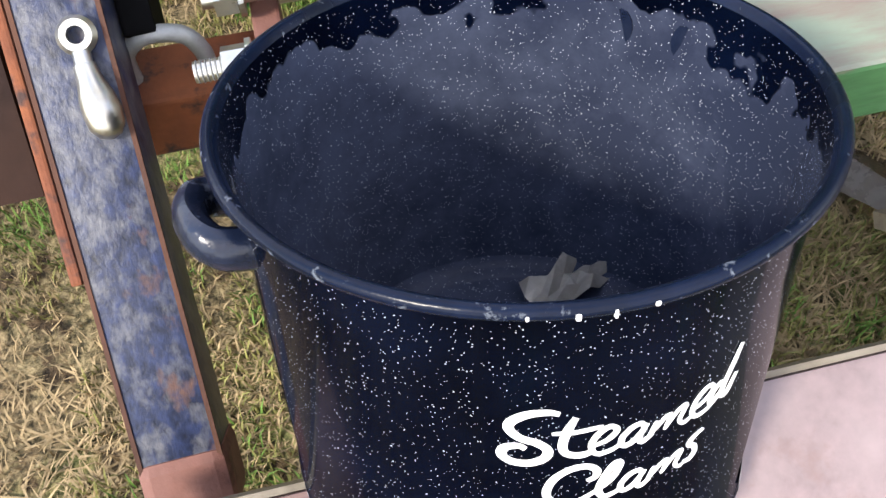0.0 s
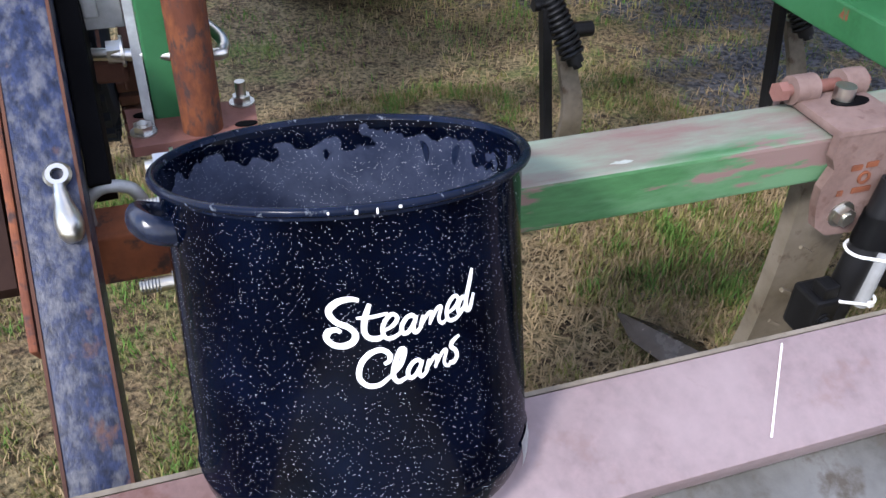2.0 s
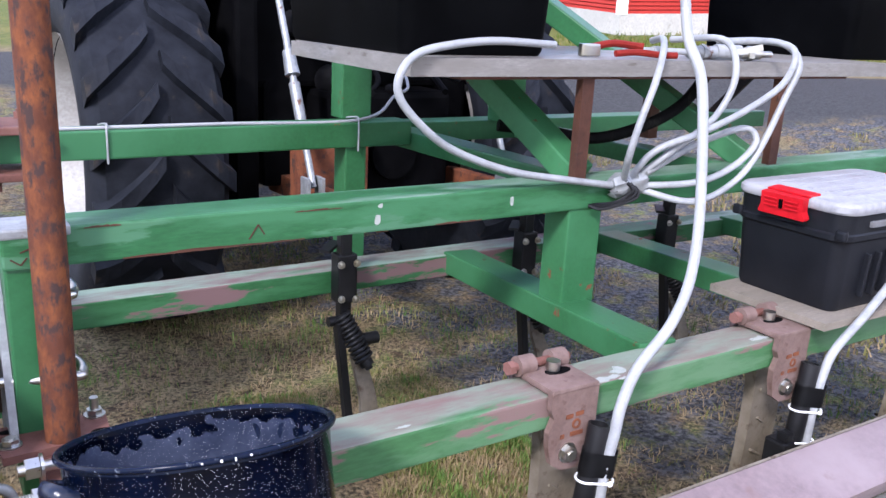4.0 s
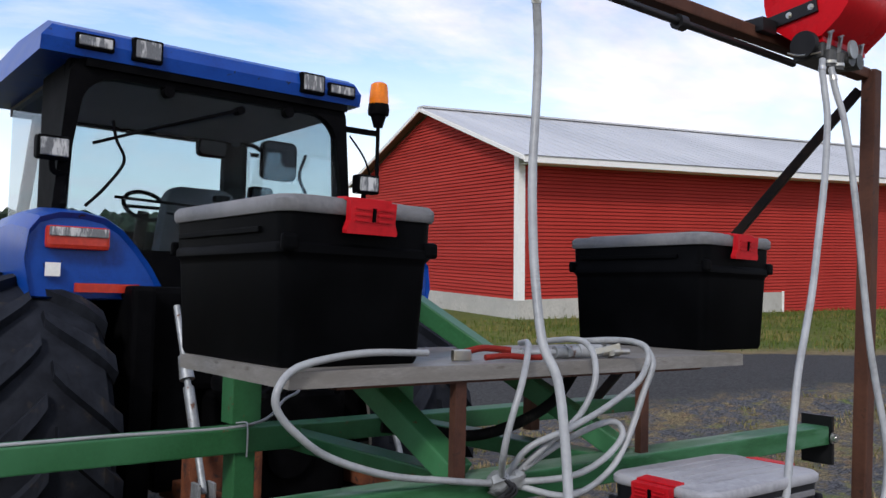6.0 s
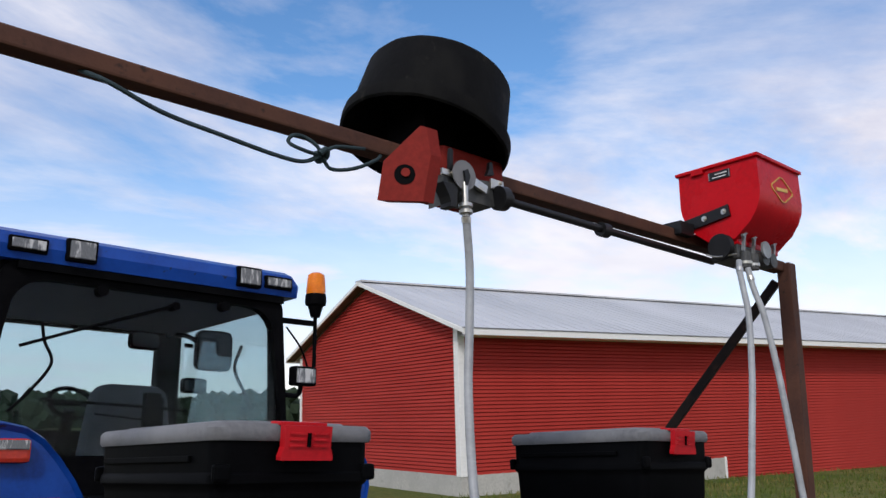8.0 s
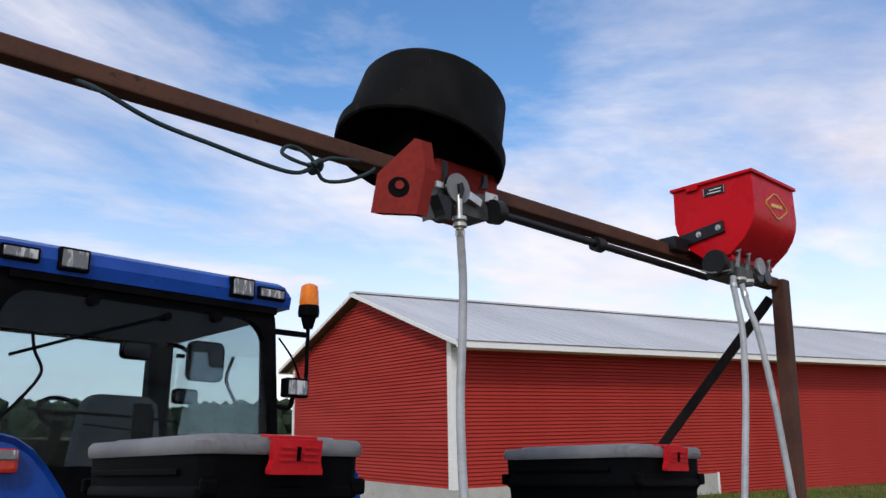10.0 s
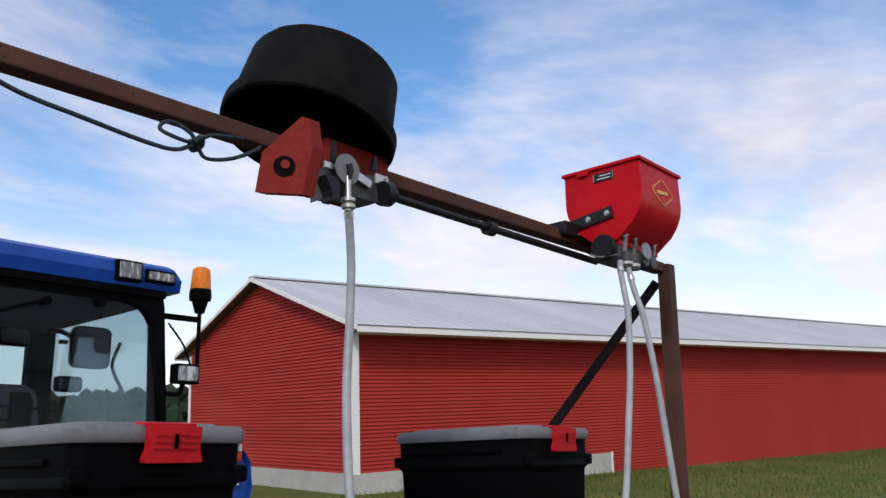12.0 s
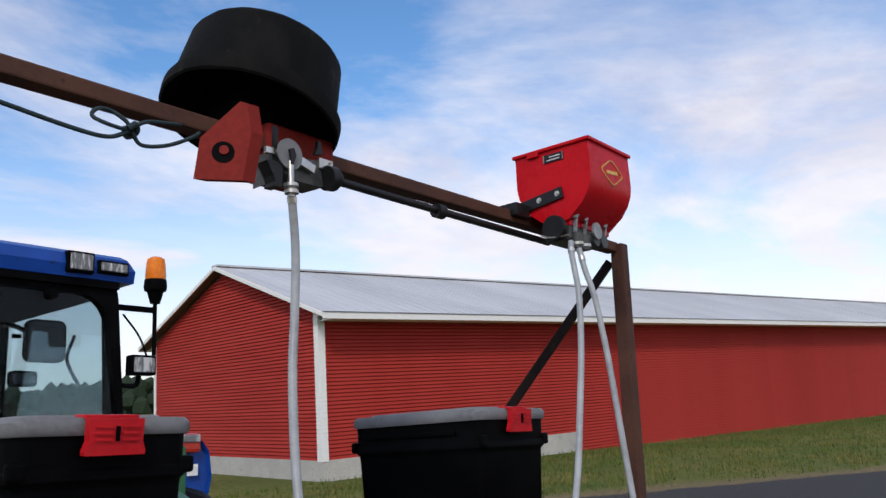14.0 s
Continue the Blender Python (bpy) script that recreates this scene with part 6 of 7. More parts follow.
    script(letter_c + letter_l + [(w, [(x + 37, y + 238) for x, y in pts]) for w, pts in letter_a] + [(w, [(x + 38, y + 234) for x, y in pts]) for w, pts in letter_m] + letter_end)
    # a scuffed pale patch low on the front and a bare chip at the foot
    for a0, a1, z0, z1, material, label in ((-137, -122, -H + 0.034, -H + 0.052, "foil", "pale scuffed patch"), (-38, -24, -H + 0.008, -H + 0.036, "galv", "bare chipped foot edge")):
        bm = N()
        rr = F + 0.0012
        lathe(bm, [(rr + 0.002, z0), (rr + 0.003, (z0 + z1) / 2), (rr + 0.0012, z1)], POT_M, 14, radians(a0), radians(a1))
        for v in bm.verts:
            loc = POT_M.inverted() @ v.co
            if loc.z > -H + 0.05:
                ang = math.degrees(math.atan2(loc.y, loc.x))
                v.co = POT_M @ Vector((loc.x, loc.y, loc.z - 0.016 * abs(ang + 129) / 10))
        part("worn_patch", bm, material, body, label)
    for k, a in enumerate((-105.5, -98.5, -93.5, -87.5)):
        bm = N()
        box(bm, (-0.0014, -0.0008 - 0.0010 * (k % 2), -0.0010 - 0.0012 * (k % 3)), (0.0008, 0.0009, 0.0016), POT_M @ Matrix.Rotation(radians(a), 4, "Z") @ Matrix.Translation((R + 0.0082, 0, -0.002)))
        part("enamel_chip", bm, "white", body, "white chip in the rim", bevel=0.001)


build_pot()


def scrap(name, label, m, size, seed):
    random.seed(seed)
    bm = N()
    n = 6
    grid = [[bm.verts.new(m @ Vector(((i / n - 0.5) * size[0], (j / n - 0.5) * size[1] * random.uniform(0.85, 1.1), random.uniform(0, size[2])))) for i in range(n + 1)] for j in range(n + 1)]
    for j in range(n):
        for i in range(n):
            bm.faces.new((grid[j][i], grid[j][i + 1], grid[j + 1][i + 1], grid[j + 1][i]))
    bmesh.ops.solidify(bm, geom=bm.faces[:], thickness=0.0012)
    whole(name, bm, "paper", label, "paper scrap")


scrap("paper_scrap", "crumpled silvery paper scrap in the bottom of the pot", POT_M @ Matrix.Translation((0.082, 0.106, -POT_DEEP + 0.003)) @ Matrix.Rotation(0.5, 4, "Z"), (0.085, 0.045, 0.02), 4)

# ---- table with its legs ----
TAB = (0.930, 0.912, 2.62, 1.52, 1.262, 1.286)


def build_table():
    tb = thing("work_table", "grey metal-edged table on brown angle legs above the frame", "table", (1.5, 0.9, 1.05))
    x0, y0, x1, y1, z0, z1 = TAB
    bm = N()
    prism(bm, [(x0, y0), (x1, y0), (x1, y1), (x0 + 0.01, y1)], Matrix.Translation((0, 0, z0 + 0.006)), z1 - z0 - 0.006)
    part("top", bm, "alu", tb, bevel=0.002)
    bm = N()
    box(bm, (x0 - 0.003, y0 - 0.003, z0 - 0.014), (x1, y0 - 0.0005, z1 - 0.002))
    part("edge_strip", bm, "alu", tb)
    bm = N()
    box(bm, (x0 - 0.003, y0, z0 - 0.014), (x0 - 0.0005, y1, z1 - 0.002))
    part("edge_strip", bm, "alu", tb)
    bm = N()
    bar(bm, (1.05, 0.94, z0 - 0.008), (2.4, 0.94, z0 - 0.008), 0.04, 0.026)
    part("under_frame", bm, "rust_dark", tb)
    for x in (1.392, 2.106):
        bm = N()
        box(bm, (x, 0.922, 1.002), (x + 0.006, 0.945, z0 - 0.02))
        box(bm, (x + 0.006, 0.922, 1.002), (x + 0.036, 0.928, z0 - 0.02))
        part("leg", bm, "rust_dark", tb, "brown angle iron leg", bevel=0.001)
    for x in (2.12,):
        bm = N()
        box(bm, (x, 1.40, 1.004), (x + 0.04, 1.44, z0 + 0.006))
        part("leg", bm, "rust_dark", tb)


build_table()


def build_bin(at, w, length, h, turn, label, group="", small=False):
    """A storage box with a short side towards local -y: tapered dark tub, lid with a lip, red latch at each short end."""
    b = thing("storage_box", label, "storage box", at, group)
    m = Matrix.Translation(at) @ Matrix.Rotation(radians(turn), 4, "Z")

    def ring(bm, hw, hl, r, z, n=5):
        pts = []
        for cx, cy, a0 in ((hw - r, hl - r, 0), (-hw + r, hl - r, 90), (-hw + r, -hl + r, 180), (hw - r, -hl + r, 270)):
            for k in range(n + 1):
                a = radians(a0 + 90 * k / n)
                pts.append(bm.verts.new(m @ Vector((cx + r * math.cos(a), cy + r * math.sin(a), z))))
        return pts

    def skin(bm, rings, cap0=True, cap1=True):
        for a, c in zip(rings, rings[1:]):
            n = len(a)
            for k in range(n):
                bm.faces.new((a[k], a[(k + 1) % n], c[(k + 1) % n], c[k]))
        if cap0:
            bm.faces.new(rings[0][::-1])
        if cap1:
            bm.faces.new(rings[-1])

    hw, hl = w / 2, length / 2
    bm = N()
    skin(bm, [ring(bm, hw * 0.84, hl * 0.88, 0.025, 0.0), ring(bm, hw * 0.87, hl * 0.90, 0.03, 0.012), ring(bm, hw * 0.92, hl * 0.94, 0.035, h * 0.60), ring(bm, hw * 0.925, hl * 0.945, 0.035, h * 0.63),
              ring(bm, hw * 0.965, hl * 0.975, 0.04, h * 0.655), ring(bm, hw * 0.965, hl * 0.975, 0.04, h * 0.70), ring(bm, hw * 0.945, hl * 0.96, 0.04, h * 0.715), ring(bm, hw * 0.955, hl * 0.965, 0.04, h * 0.90)])
    shell, cover_mat = ("cooler_plastic", "cooler_lid") if small else ("plastic", "lid")
    tub = part("tub", bm, shell, b, "dark grey moulded tub", smooth=True)
    # moulded ribs on the long sides and corner blocks at the ends
    for sx in (-1, 1):
        for k in range(7 if small else 0):
            y = -hl * 0.55 + k * hl * 0.16
            bm = N()
            bar(bm, m @ Vector((sx * hw * 0.895, y, h * 0.12)), m @ Vector((sx * hw * 0.925, y, h * 0.52)), 0.010, 0.022)
            part("rib", bm, shell, tub, bevel=0.003)
        bm = N()
        bar(bm, m @ Vector((sx * hw * 0.962, -hl * 0.62, h * 0.79)), m @ Vector((sx * hw * 0.962, hl * 0.80, h * 0.79)), 0.012, 0.014)
        part("side_bead", bm, "lid" if small else "plastic", tub, bevel=0.002)
        for sy in (-1, 1):
            bm = N()
            box(bm, (sx * hw * 0.80, sy * hl * 0.93, h * 0.66), (sx * hw * 0.985, sy * hl * 0.985, h * 0.76), m)
            part("corner_grip", bm, shell, tub, bevel=0.01)
    bm = N()
    skin(bm, [ring(bm, hw * 0.985, hl * 0.985, 0.045, h * 0.885), ring(bm, hw * 1.0, hl * 1.0, 0.045, h * 0.905), ring(bm, hw * 1.0, hl * 1.0, 0.045, h * 0.955), ring(bm, hw * 0.97, hl * 0.98, 0.05, h * 0.982),
              ring(bm, hw * 0.80, hl * 0.86, 0.05, h * 0.985), ring(bm, hw * 0.77, hl * 0.84, 0.05, h * 1.0)])
    lid = part("lid", bm, cover_mat, b, "grey plastic lid", smooth=True)
    for k in range(5):
        bm = N()
        x = -hw * 0.55 + k * hw * 0.275
        box(bm, (x - 0.008, -hl * 0.7, h * 0.998), (x + 0.008, hl * 0.7, h * 1.006), m)
        part("lid_rib", bm, cover_mat, lid, bevel=0.003)
    for sy in (-1, 1):
        lw = hw * (0.36 if small else 0.29)
        bm = N()
        mm = m @ Matrix.Translation((0, sy * hl, h * 0.875)) @ Matrix.Rotation(radians(-sy * 5), 4, "X")
        lo, hi = sorted((sy * 0.002, sy * 0.022))
        prism(bm, [(-lw, h * 0.10), (lw, h * 0.10), (lw * 0.98, -h * 0.02), (lw * 1.10, -h * 0.075), (lw * 1.08, -h * 0.095), (-lw * 1.08, -h * 0.095), (-lw * 1.10, -h * 0.075), (-lw * 0.98, -h * 0.02)],
              mm @ Matrix(((1, 0, 0, 0), (0, 0, 1, lo), (0, 1, 0, 0), (0, 0, 0, 1))), hi - lo)
        latch = part("latch", bm, "latch", b, "red plastic latch", bevel=0.004)
        bm = N()
        box(bm, (-lw, min(0, -sy * 0.04), h * 0.098), (lw, max(0, -sy * 0.04) + (0.02 if sy > 0 else 0), h * 0.118), mm)
        part("latch_hook", bm, "latch", latch, bevel=0.001)
        for dx in (-0.5, 0.5) if sy < 0 else ():
            for j in range(3):
                bm = N()
                box(bm, (dx * lw - lw * 0.3, -0.026, h * (0.05 - 0.035 * j)), (dx * lw + lw * 0.3, -0.020, h * (0.06 - 0.035 * j)), mm)
                part("latch_ridge", bm, "latch", latch)
        bm = N()
        box(bm, (-0.004, min(sy * 0.020, sy * 0.027), -h * 0.02), (0.004, max(sy * 0.020, sy * 0.027), h * 0.06), mm)
        part("keyhole", bm, "plastic", latch)
    return b


bin_1 = build_bin((1.134, 1.270, TAB[5]), 0.445, 0.630, 0.394, 1.7, "dark storage box with grey lid and red latches on the table", "boxes on the table")
bin_2 = build_bin((2.800, 1.352, TAB[5]), 0.450, 0.645, 0.420, 0.6, "dark storage box with grey lid, overhanging the table's end", "boxes on the table")
plank = N()
prism(plank, [(1.74, 0.445), (2.36, 0.445), (2.36, 0.78), (1.73, 0.76)], Matrix.Translation((0, 0, BAR_Z1 + 0.022)), 0.018)
whole("plank", plank, "wood", "weathered plywood board lying on the tool bars", "board", bevel=0.002)
cooler = build_bin((2.045, 0.620, BAR_Z1 + 0.041), 0.315, 0.52, 0.262, -90, "small black cooler box with pale lid on a plywood board", "", True)

# ---- boom with its two seed hoppers ----
BOOM_Y = 0.90


def build_boom():
    bo = thing("boom", "brown rusty square steel boom on an end post with a brace", "boom", (3.45, BOOM_Y, 0.7))
    bm = N()
    bar(bm, (0.20, 0.93, 2.382), (3.375, 0.862, 2.360), 0.054, 0.043)
    part("beam", bm, "rust_dark", bo, bevel=0.006)
    bm = N()
    bar(bm, (3.324, 0.878, -0.14), (3.388, 0.838, 2.374), 0.056, 0.056, (0, 1, 0))
    part("end_post", bm, "rust_dark", bo, "rust-brown end post", bevel=0.006)
    bm = N()
    bar(bm, (2.985, 1.920, 0.965), (3.405, 0.895, 2.310), 0.036, 0.036)
    part("brace", bm, "rust_black", bo, bevel=0.004)
    # drive shaft below the beam
    bm = N()
    cyl(bm, (1.72, 0.872, 2.318), (2.86, 0.866, 2.307), 0.0125)
    shaft = part("drive_shaft", bm, "black", bo, smooth=True)
    bm = N()
    cyl(bm, (2.19, 0.870, 2.312), (2.226, 0.870, 2.312), 0.024)
    part("coupling", bm, "black", shaft, smooth=True)
    bm = N()
    box(bm, (3.194, BOOM_Y + 0.0, 0.86), (3.21, BOOM_Y + 0.12, 1.04))
    part("end_plate", bm, "black", bo)
    bolt(bo, (3.202, BOOM_Y + 0.0, 0.96), (0, -1, 0), 0.016, 0.012)
    for sx in (0.0, 0.06):
        bm = N()
        bar(bm, (0.20 + sx, 0.895, 2.382), (0.20 + sx, 0.965, 2.382), 0.02, 0.07)
        part("collar", bm, "rust_dark", bo)


build_boom()


def build_covered_hopper():
    """A seed meter under an upturned black rubber tub."""
    ch = thing("covered_seeder", "seed meter with red housing under an upturned black rubber tub", "seeder", (1.5, BOOM_Y, 2.2))
    m = Matrix.Translation((1.536, 0.982, 2.465)) @ Matrix.Rotation(0.283, 4, "Y") @ Matrix.Diagonal((0.956, 0.956, 0.974, 1))
    bm = N()
    prof = [(0.001, 0.240), (0.190, 0.239), (0.216, 0.232), (0.226, 0.216), (0.240, 0.062), (0.242, 0.050), (0.257, 0.043), (0.259, 0.030), (0.257, 0.0), (0.250, -0.005), (0.248, 0.03), (0.231, 0.05), (0.210, 0.205), (0.18, 0.222), (0.001, 0.224)]
    lathe(bm, prof, m, 72)
    for v in bm.verts:
        v.co.z += 0.007 * noise.noise(v.co * 6) + 0.002 * noise.noise(v.co * 25)
    part("tub", bm, "rubber", ch, "upturned black rubber tub", smooth=True)
    bm = N()
    box(bm, (1.50, 0.860, 2.315), (1.735, 1.05, 2.425))
    part("seed_box", bm, "red_worn", ch, "dull red seed box", bevel=0.01)
    # black block added in place of the shade under the tub
    bm = N()
    box(bm, (1.46, 0.89, 2.426), (1.72, 1.06, 2.60))
    part("shade_block", bm, "tractor_black", ch, "black block added for the shade inside the tub", bevel=0.01)
    # red motor guard: a slanted housing turned to the yard, with a round hole and a bent edge
    G = Matrix(((0.781, 0.625, 0, 1.291), (-0.625, 0.781, 0, 0.770), (0, 0, 1, 2.264), (0, 0, 0, 1)))
    face = [(-0.066, -0.066), (0.044, -0.068), (0.064, 0.052), (0.054, 0.124), (0.038, 0.128), (-0.052, 0.034)]
    bm = N()
    near = [bm.verts.new(G @ Vector((u, 0.0, z))) for u, z in face]
    back = [bm.verts.new(G @ Vector((u + 0.027, 0.024, z + 0.002))) for u, z in face]
    bm.faces.new(near)
    bm.faces.new(back[::-1])
    for k in range(len(face)):
        j = (k + 1) % len(face)
        bm.faces.new((near[k], near[j], back[j], back[k]))
    guard = part("motor_guard", bm, "red_worn", ch, "dull red motor guard", bevel=0.002)
    bm = N()
    cyl(bm, G @ Vector((0, -0.0015, 0)), G @ Vector((0, 0.005, 0)), 0.026, seg=28)
    hole = part("motor_hole", bm, "tractor_black", guard)
    bm = N()
    cyl(bm, G @ Vector((0.002, -0.006, 0.004)), G @ Vector((0.002, -0.001, 0.004)), 0.011, seg=16)
    part("motor_shaft", bm, "red_worn", hole)
    Y = Matrix(((1, 0, 0, 0), (0, 0, 1, 0.77), (0, 1, 0, 0), (0, 0, 0, 1)))
    # cast meter: a sloped body, a round end bearing and a spout
    bm = N()
    prism(bm, [(1.473, 2.240), (1.500, 2.285), (1.540, 2.262), (1.640, 2.262), (1.684, 2.280), (1.686, 2.342), (1.597, 2.330), (1.473, 2.325)], Y @ Matrix.Translation((0, 0, 0.045)), 0.075)
    part("meter_body", bm, "meter", ch, "dark cast seed meter", bevel=0.006)
    bm = N()
    cyl(bm, (1.645, 0.80, 2.285), (1.672, 0.80, 2.288), 0.034, seg=24)
    cyl(bm, (1.672, 0.80, 2.288), (1.690, 0.80, 2.289), 0.022, seg=20)
    part("bearing_cap", bm, "black", ch, smooth=True)
    bm = N()
    lathe(bm, [(0.001, 0.0), (0.038, 0.0), (0.041, 0.003), (0.041, 0.007), (0.001, 0.008)], Matrix.Translation((1.517, 0.802, 2.321)) @ Matrix.Rotation(radians(90), 4, "X"), 32)
    disc = part("meter_disc", bm, "lid", ch, "grey round meter disc", smooth=True)
    bm = N()
    prism(bm, [(1.511, 2.290), (1.520, 2.290), (1.530, 2.318), (1.522, 2.337), (1.508, 2.330), (1.512, 2.312)], Matrix(((1, 0, 0, 0), (0, 0, 1, 0.786), (0, 1, 0, 0), (0, 0, 0, 1))), 0.007)
    part("disc_lever", bm, "black", disc)
    bm = N()
    bar(bm, (1.545, 0.805, 2.318), (1.605, 0.805, 2.300), 0.012, 0.022)
    part("pointer", bm, "zinc", disc, "bright pointer")
    for pts in (((1.474, 2.318), (1.486, 2.322), (1.487, 2.388), (1.478, 2.392), (1.476, 2.365)), ((1.612, 2.345), (1.640, 2.352), (1.634, 2.388), (1.624, 2.386), (1.622, 2.366))):
        bm = N()
        prism(bm, pts, Matrix(((1, 0, 0, 0), (0, 0, 1, 0.806), (0, 1, 0, 0), (0, 0, 0, 1))), 0.012)
        part("lever", bm, "black", ch, "black slide lever")
    for lo, hi in (((1.630, 0.808, 2.312), (1.680, 0.816, 2.342)), ((1.448, 0.806, 2.312), (1.492, 0.816, 2.330))):
        bm = N()
        box(bm, lo, hi)
        bright = part("bright_plate", bm, "zinc", ch, "bright bolted plate", bevel=0.002)
        bolt(bright, ((lo[0] + hi[0]) / 2 + 0.012, lo[1], hi[2] - 0.008), (0, -1, 0), 0.004, 0.003)
    bm = N()
    prism(bm, [(1.445, 2.290), (1.497, 2.290), (1.493, 2.236), (1.490, 2.228), (1.468, 2.228), (1.472, 2.240), (1.466, 2.256)], Matrix(((1, 0, 0, 0), (0, 0, 1, 0.80), (0, 1, 0, 0), (0, 0, 0, 1))), 0.04)
    part("chute", bm, "black", ch, "black outlet spout", bevel=0.003)
    bm = N()
    cyl(bm, (1.517, 0.795, 2.300), (1.514, 0.790, 2.205), 0.0085)
    cyl(bm, (1.516, 0.792, 2.240), (1.516, 0.792, 2.231), 0.019)
    cyl(bm, (1.515, 0.790, 2.222), (1.515, 0.790, 2.213), 0.018)
    part("hose_clamp", bm, "zinc", ch, smooth=True)


build_covered_hopper()


def build_red_hopper():
    rh = thing("seed_hopper", "bright red steel seed hopper with a small plate and gold emblem", "seed hopper", (2.86, 0.755, 2.3))
    x0, x1, yc, hy = 2.70, 3.02, 0.755, 0.160
    # end outline in (y, z), pushed along x: the belly curves in to a narrow throat
    half = [(hy, 2.600), (hy + 0.002, 2.47), (hy - 0.004, 2.435), (hy - 0.020, 2.398), (hy - 0.048, 2.360), (0.068, 2.325), (0.050, 2.310)]
    outline = half + [(-a, z) for a, z in half[::-1]]
    E = Matrix(((0, 0, 1, 0), (1, 0, 0, yc), (0, 1, 0, 0), (0, 0, 0, 1)))
    bm = N()
    prism(bm, outline, E @ Matrix.Translation((0, 0, x0)), x1 - x0)
    part("tank", bm, "red", rh, "glossy red tank", smooth=True)
    bm = N()
    box(bm, (x0 - 0.010, yc - hy - 0.010, 2.594), (x1 + 0.010, yc + hy + 0.010, 2.607))
    lid = part("lid", bm, "red", rh, bevel=0.003)
    bm = N()
    box(bm, (x0 - 0.012, yc + 0.05, 2.580), (x0 - 0.002, yc + 0.10, 2.600))
    part("lid_catch", bm, "red", lid, bevel=0.002)
    # maker's plate on the end, emblem on the side
    bm = N()
    box(bm, (x0 - 0.0035, 0.700, 2.545), (x0 - 0.0005, 0.788, 2.577))
    plate = part("maker_plate", bm, "black", rh, "small black plate")
    for z, ya, yb in ((2.566, 0.712, 0.760), (2.554, 0.716, 0.772)):
        bm = N()
        box(bm, (x0 - 0.0048, ya, z - 0.0016), (x0 - 0.0036, yb, z + 0.0016))
        part("text_bar", bm, "white", plate)
    for ya in (0.7015, 0.7835):
        bm = N()
        box(bm, (x0 - 0.0045, ya, 2.546), (x0 - 0.0036, ya + 0.003, 2.576))
        part("plate_edge", bm, "galv", plate)
    bm = N()
    emb = Matrix(((1, 0, 0, 2.868), (0, 0, -1, yc - hy - 0.003), (0, 1, 0, 2.500), (0, 0, 0, 1)))
    ring = [(-0.078, 0.006), (-0.078, -0.006), (-0.012, -0.046), (0.012, -0.046), (0.078, -0.006), (0.078, 0.006), (0.012, 0.046), (-0.012, 0.046)]
    for a, c in zip(ring, ring[1:] + ring[:1]):
        bar(bm, emb @ Vector((*a, 0)), emb @ Vector((*c, 0)), 0.003, 0.004)
    bar(bm, emb @ Vector((-0.042, -0.004, 0)), emb @ Vector((0.042, 0.004, 0)), 0.003, 0.013)
    part("emblem", bm, "gold", rh, "gold diamond emblem")
    # throat and meters
    bm = N()
    box(bm, (x0 + 0.01, yc - 0.052, 2.292), (x1 - 0.01, yc + 0.052, 2.312))
    part("throat", bm, "red", rh, bevel=0.002)
    bm = N()
    box(bm, (x0 + 0.005, yc - 0.055, 2.238), (x1 - 0.07, yc + 0.055, 2.291))
    part("meter_body", bm, "meter", rh, "grey metal seed meters", bevel=0.008)
    for x in (2.735, 2.790):
        bm = N()
        cyl(bm, (x, yc - 0.062, 2.262), (x, yc - 0.058, 2.205), 0.022)
        part("outlet", bm, "meter", rh, smooth=True)
        bm = N()
        cyl(bm, (x, yc - 0.060, 2.226), (x, yc - 0.060, 2.216), 0.0245)
        part("hose_clamp", bm, "zinc", rh, smooth=True)
    for x in (2.845, 2.905):
        bm = N()
        cyl(bm, (x, yc - 0.085, 2.252), (x, yc - 0.04, 2.252), 0.027)
        part("bearing_cap", bm, "meter", rh, smooth=True)
    bm = N()
    cyl(bm, (2.835, yc - 0.097, 2.280), (2.835, yc - 0.089, 2.280), 0.032, seg=28)
    part("meter_disc", bm, "galv", rh, "grey round meter disc", smooth=True)
    bm = N()
    lathe(bm, [(0.001, 0), (0.046, 0), (0.048, 0.004), (0.042, 0.012), (0.048, 0.022), (0.046, 0.026), (0.001, 0.026)], Matrix.Translation((2.665, 0.752, 2.283)) @ Matrix.Rotation(radians(90), 4, "Y"), 32)
    part("drive_pulley", bm, "black", rh, "black drive pulley", smooth=True)
    bm = N()
    tube(bm, [(2.655, 0.80, 2.26), (2.66, 0.76, 2.245), (2.69, 0.70, 2.25)], 0.003, 6)
    part("drive_wire", bm, "zinc", rh)
    for x, y in ((2.725, yc - 0.062), (2.80, yc - 0.060), (2.95, yc - 0.060)):
        bm = N()
        bar(bm, (x, y, 2.265), (x + 0.006, y - 0.008, 2.335), 0.010, 0.010)
        clip = part("toggle_clip", bm, "galv", rh)
        bm = N()
        bar(bm, (x - 0.016, y - 0.010, 2.318), (x + 0.020, y - 0.010, 2.334), 0.008, 0.007)
        part("toggle_lever", bm, "galv", clip)
    # black bracket that ties the tank to the boom
    bm = N()
    bar(bm, (x0 - 0.006, 0.955, 2.385), (x0 - 0.006, 0.715, 2.418), 0.010, 0.045)
    br = part("bracket", bm, "black", rh, "black mounting bracket", bevel=0.002)
    for y, z in ((0.885, 2.395), (0.815, 2.405), (0.735, 2.415)):
        bolt(br, (x0 - 0.011, y, z), (-1, 0, 0), 0.008, 0.004)
    bm = N()
    box(bm, (2.60, 0.86, 2.345), (x0 - 0.012, 0.94, 2.395))
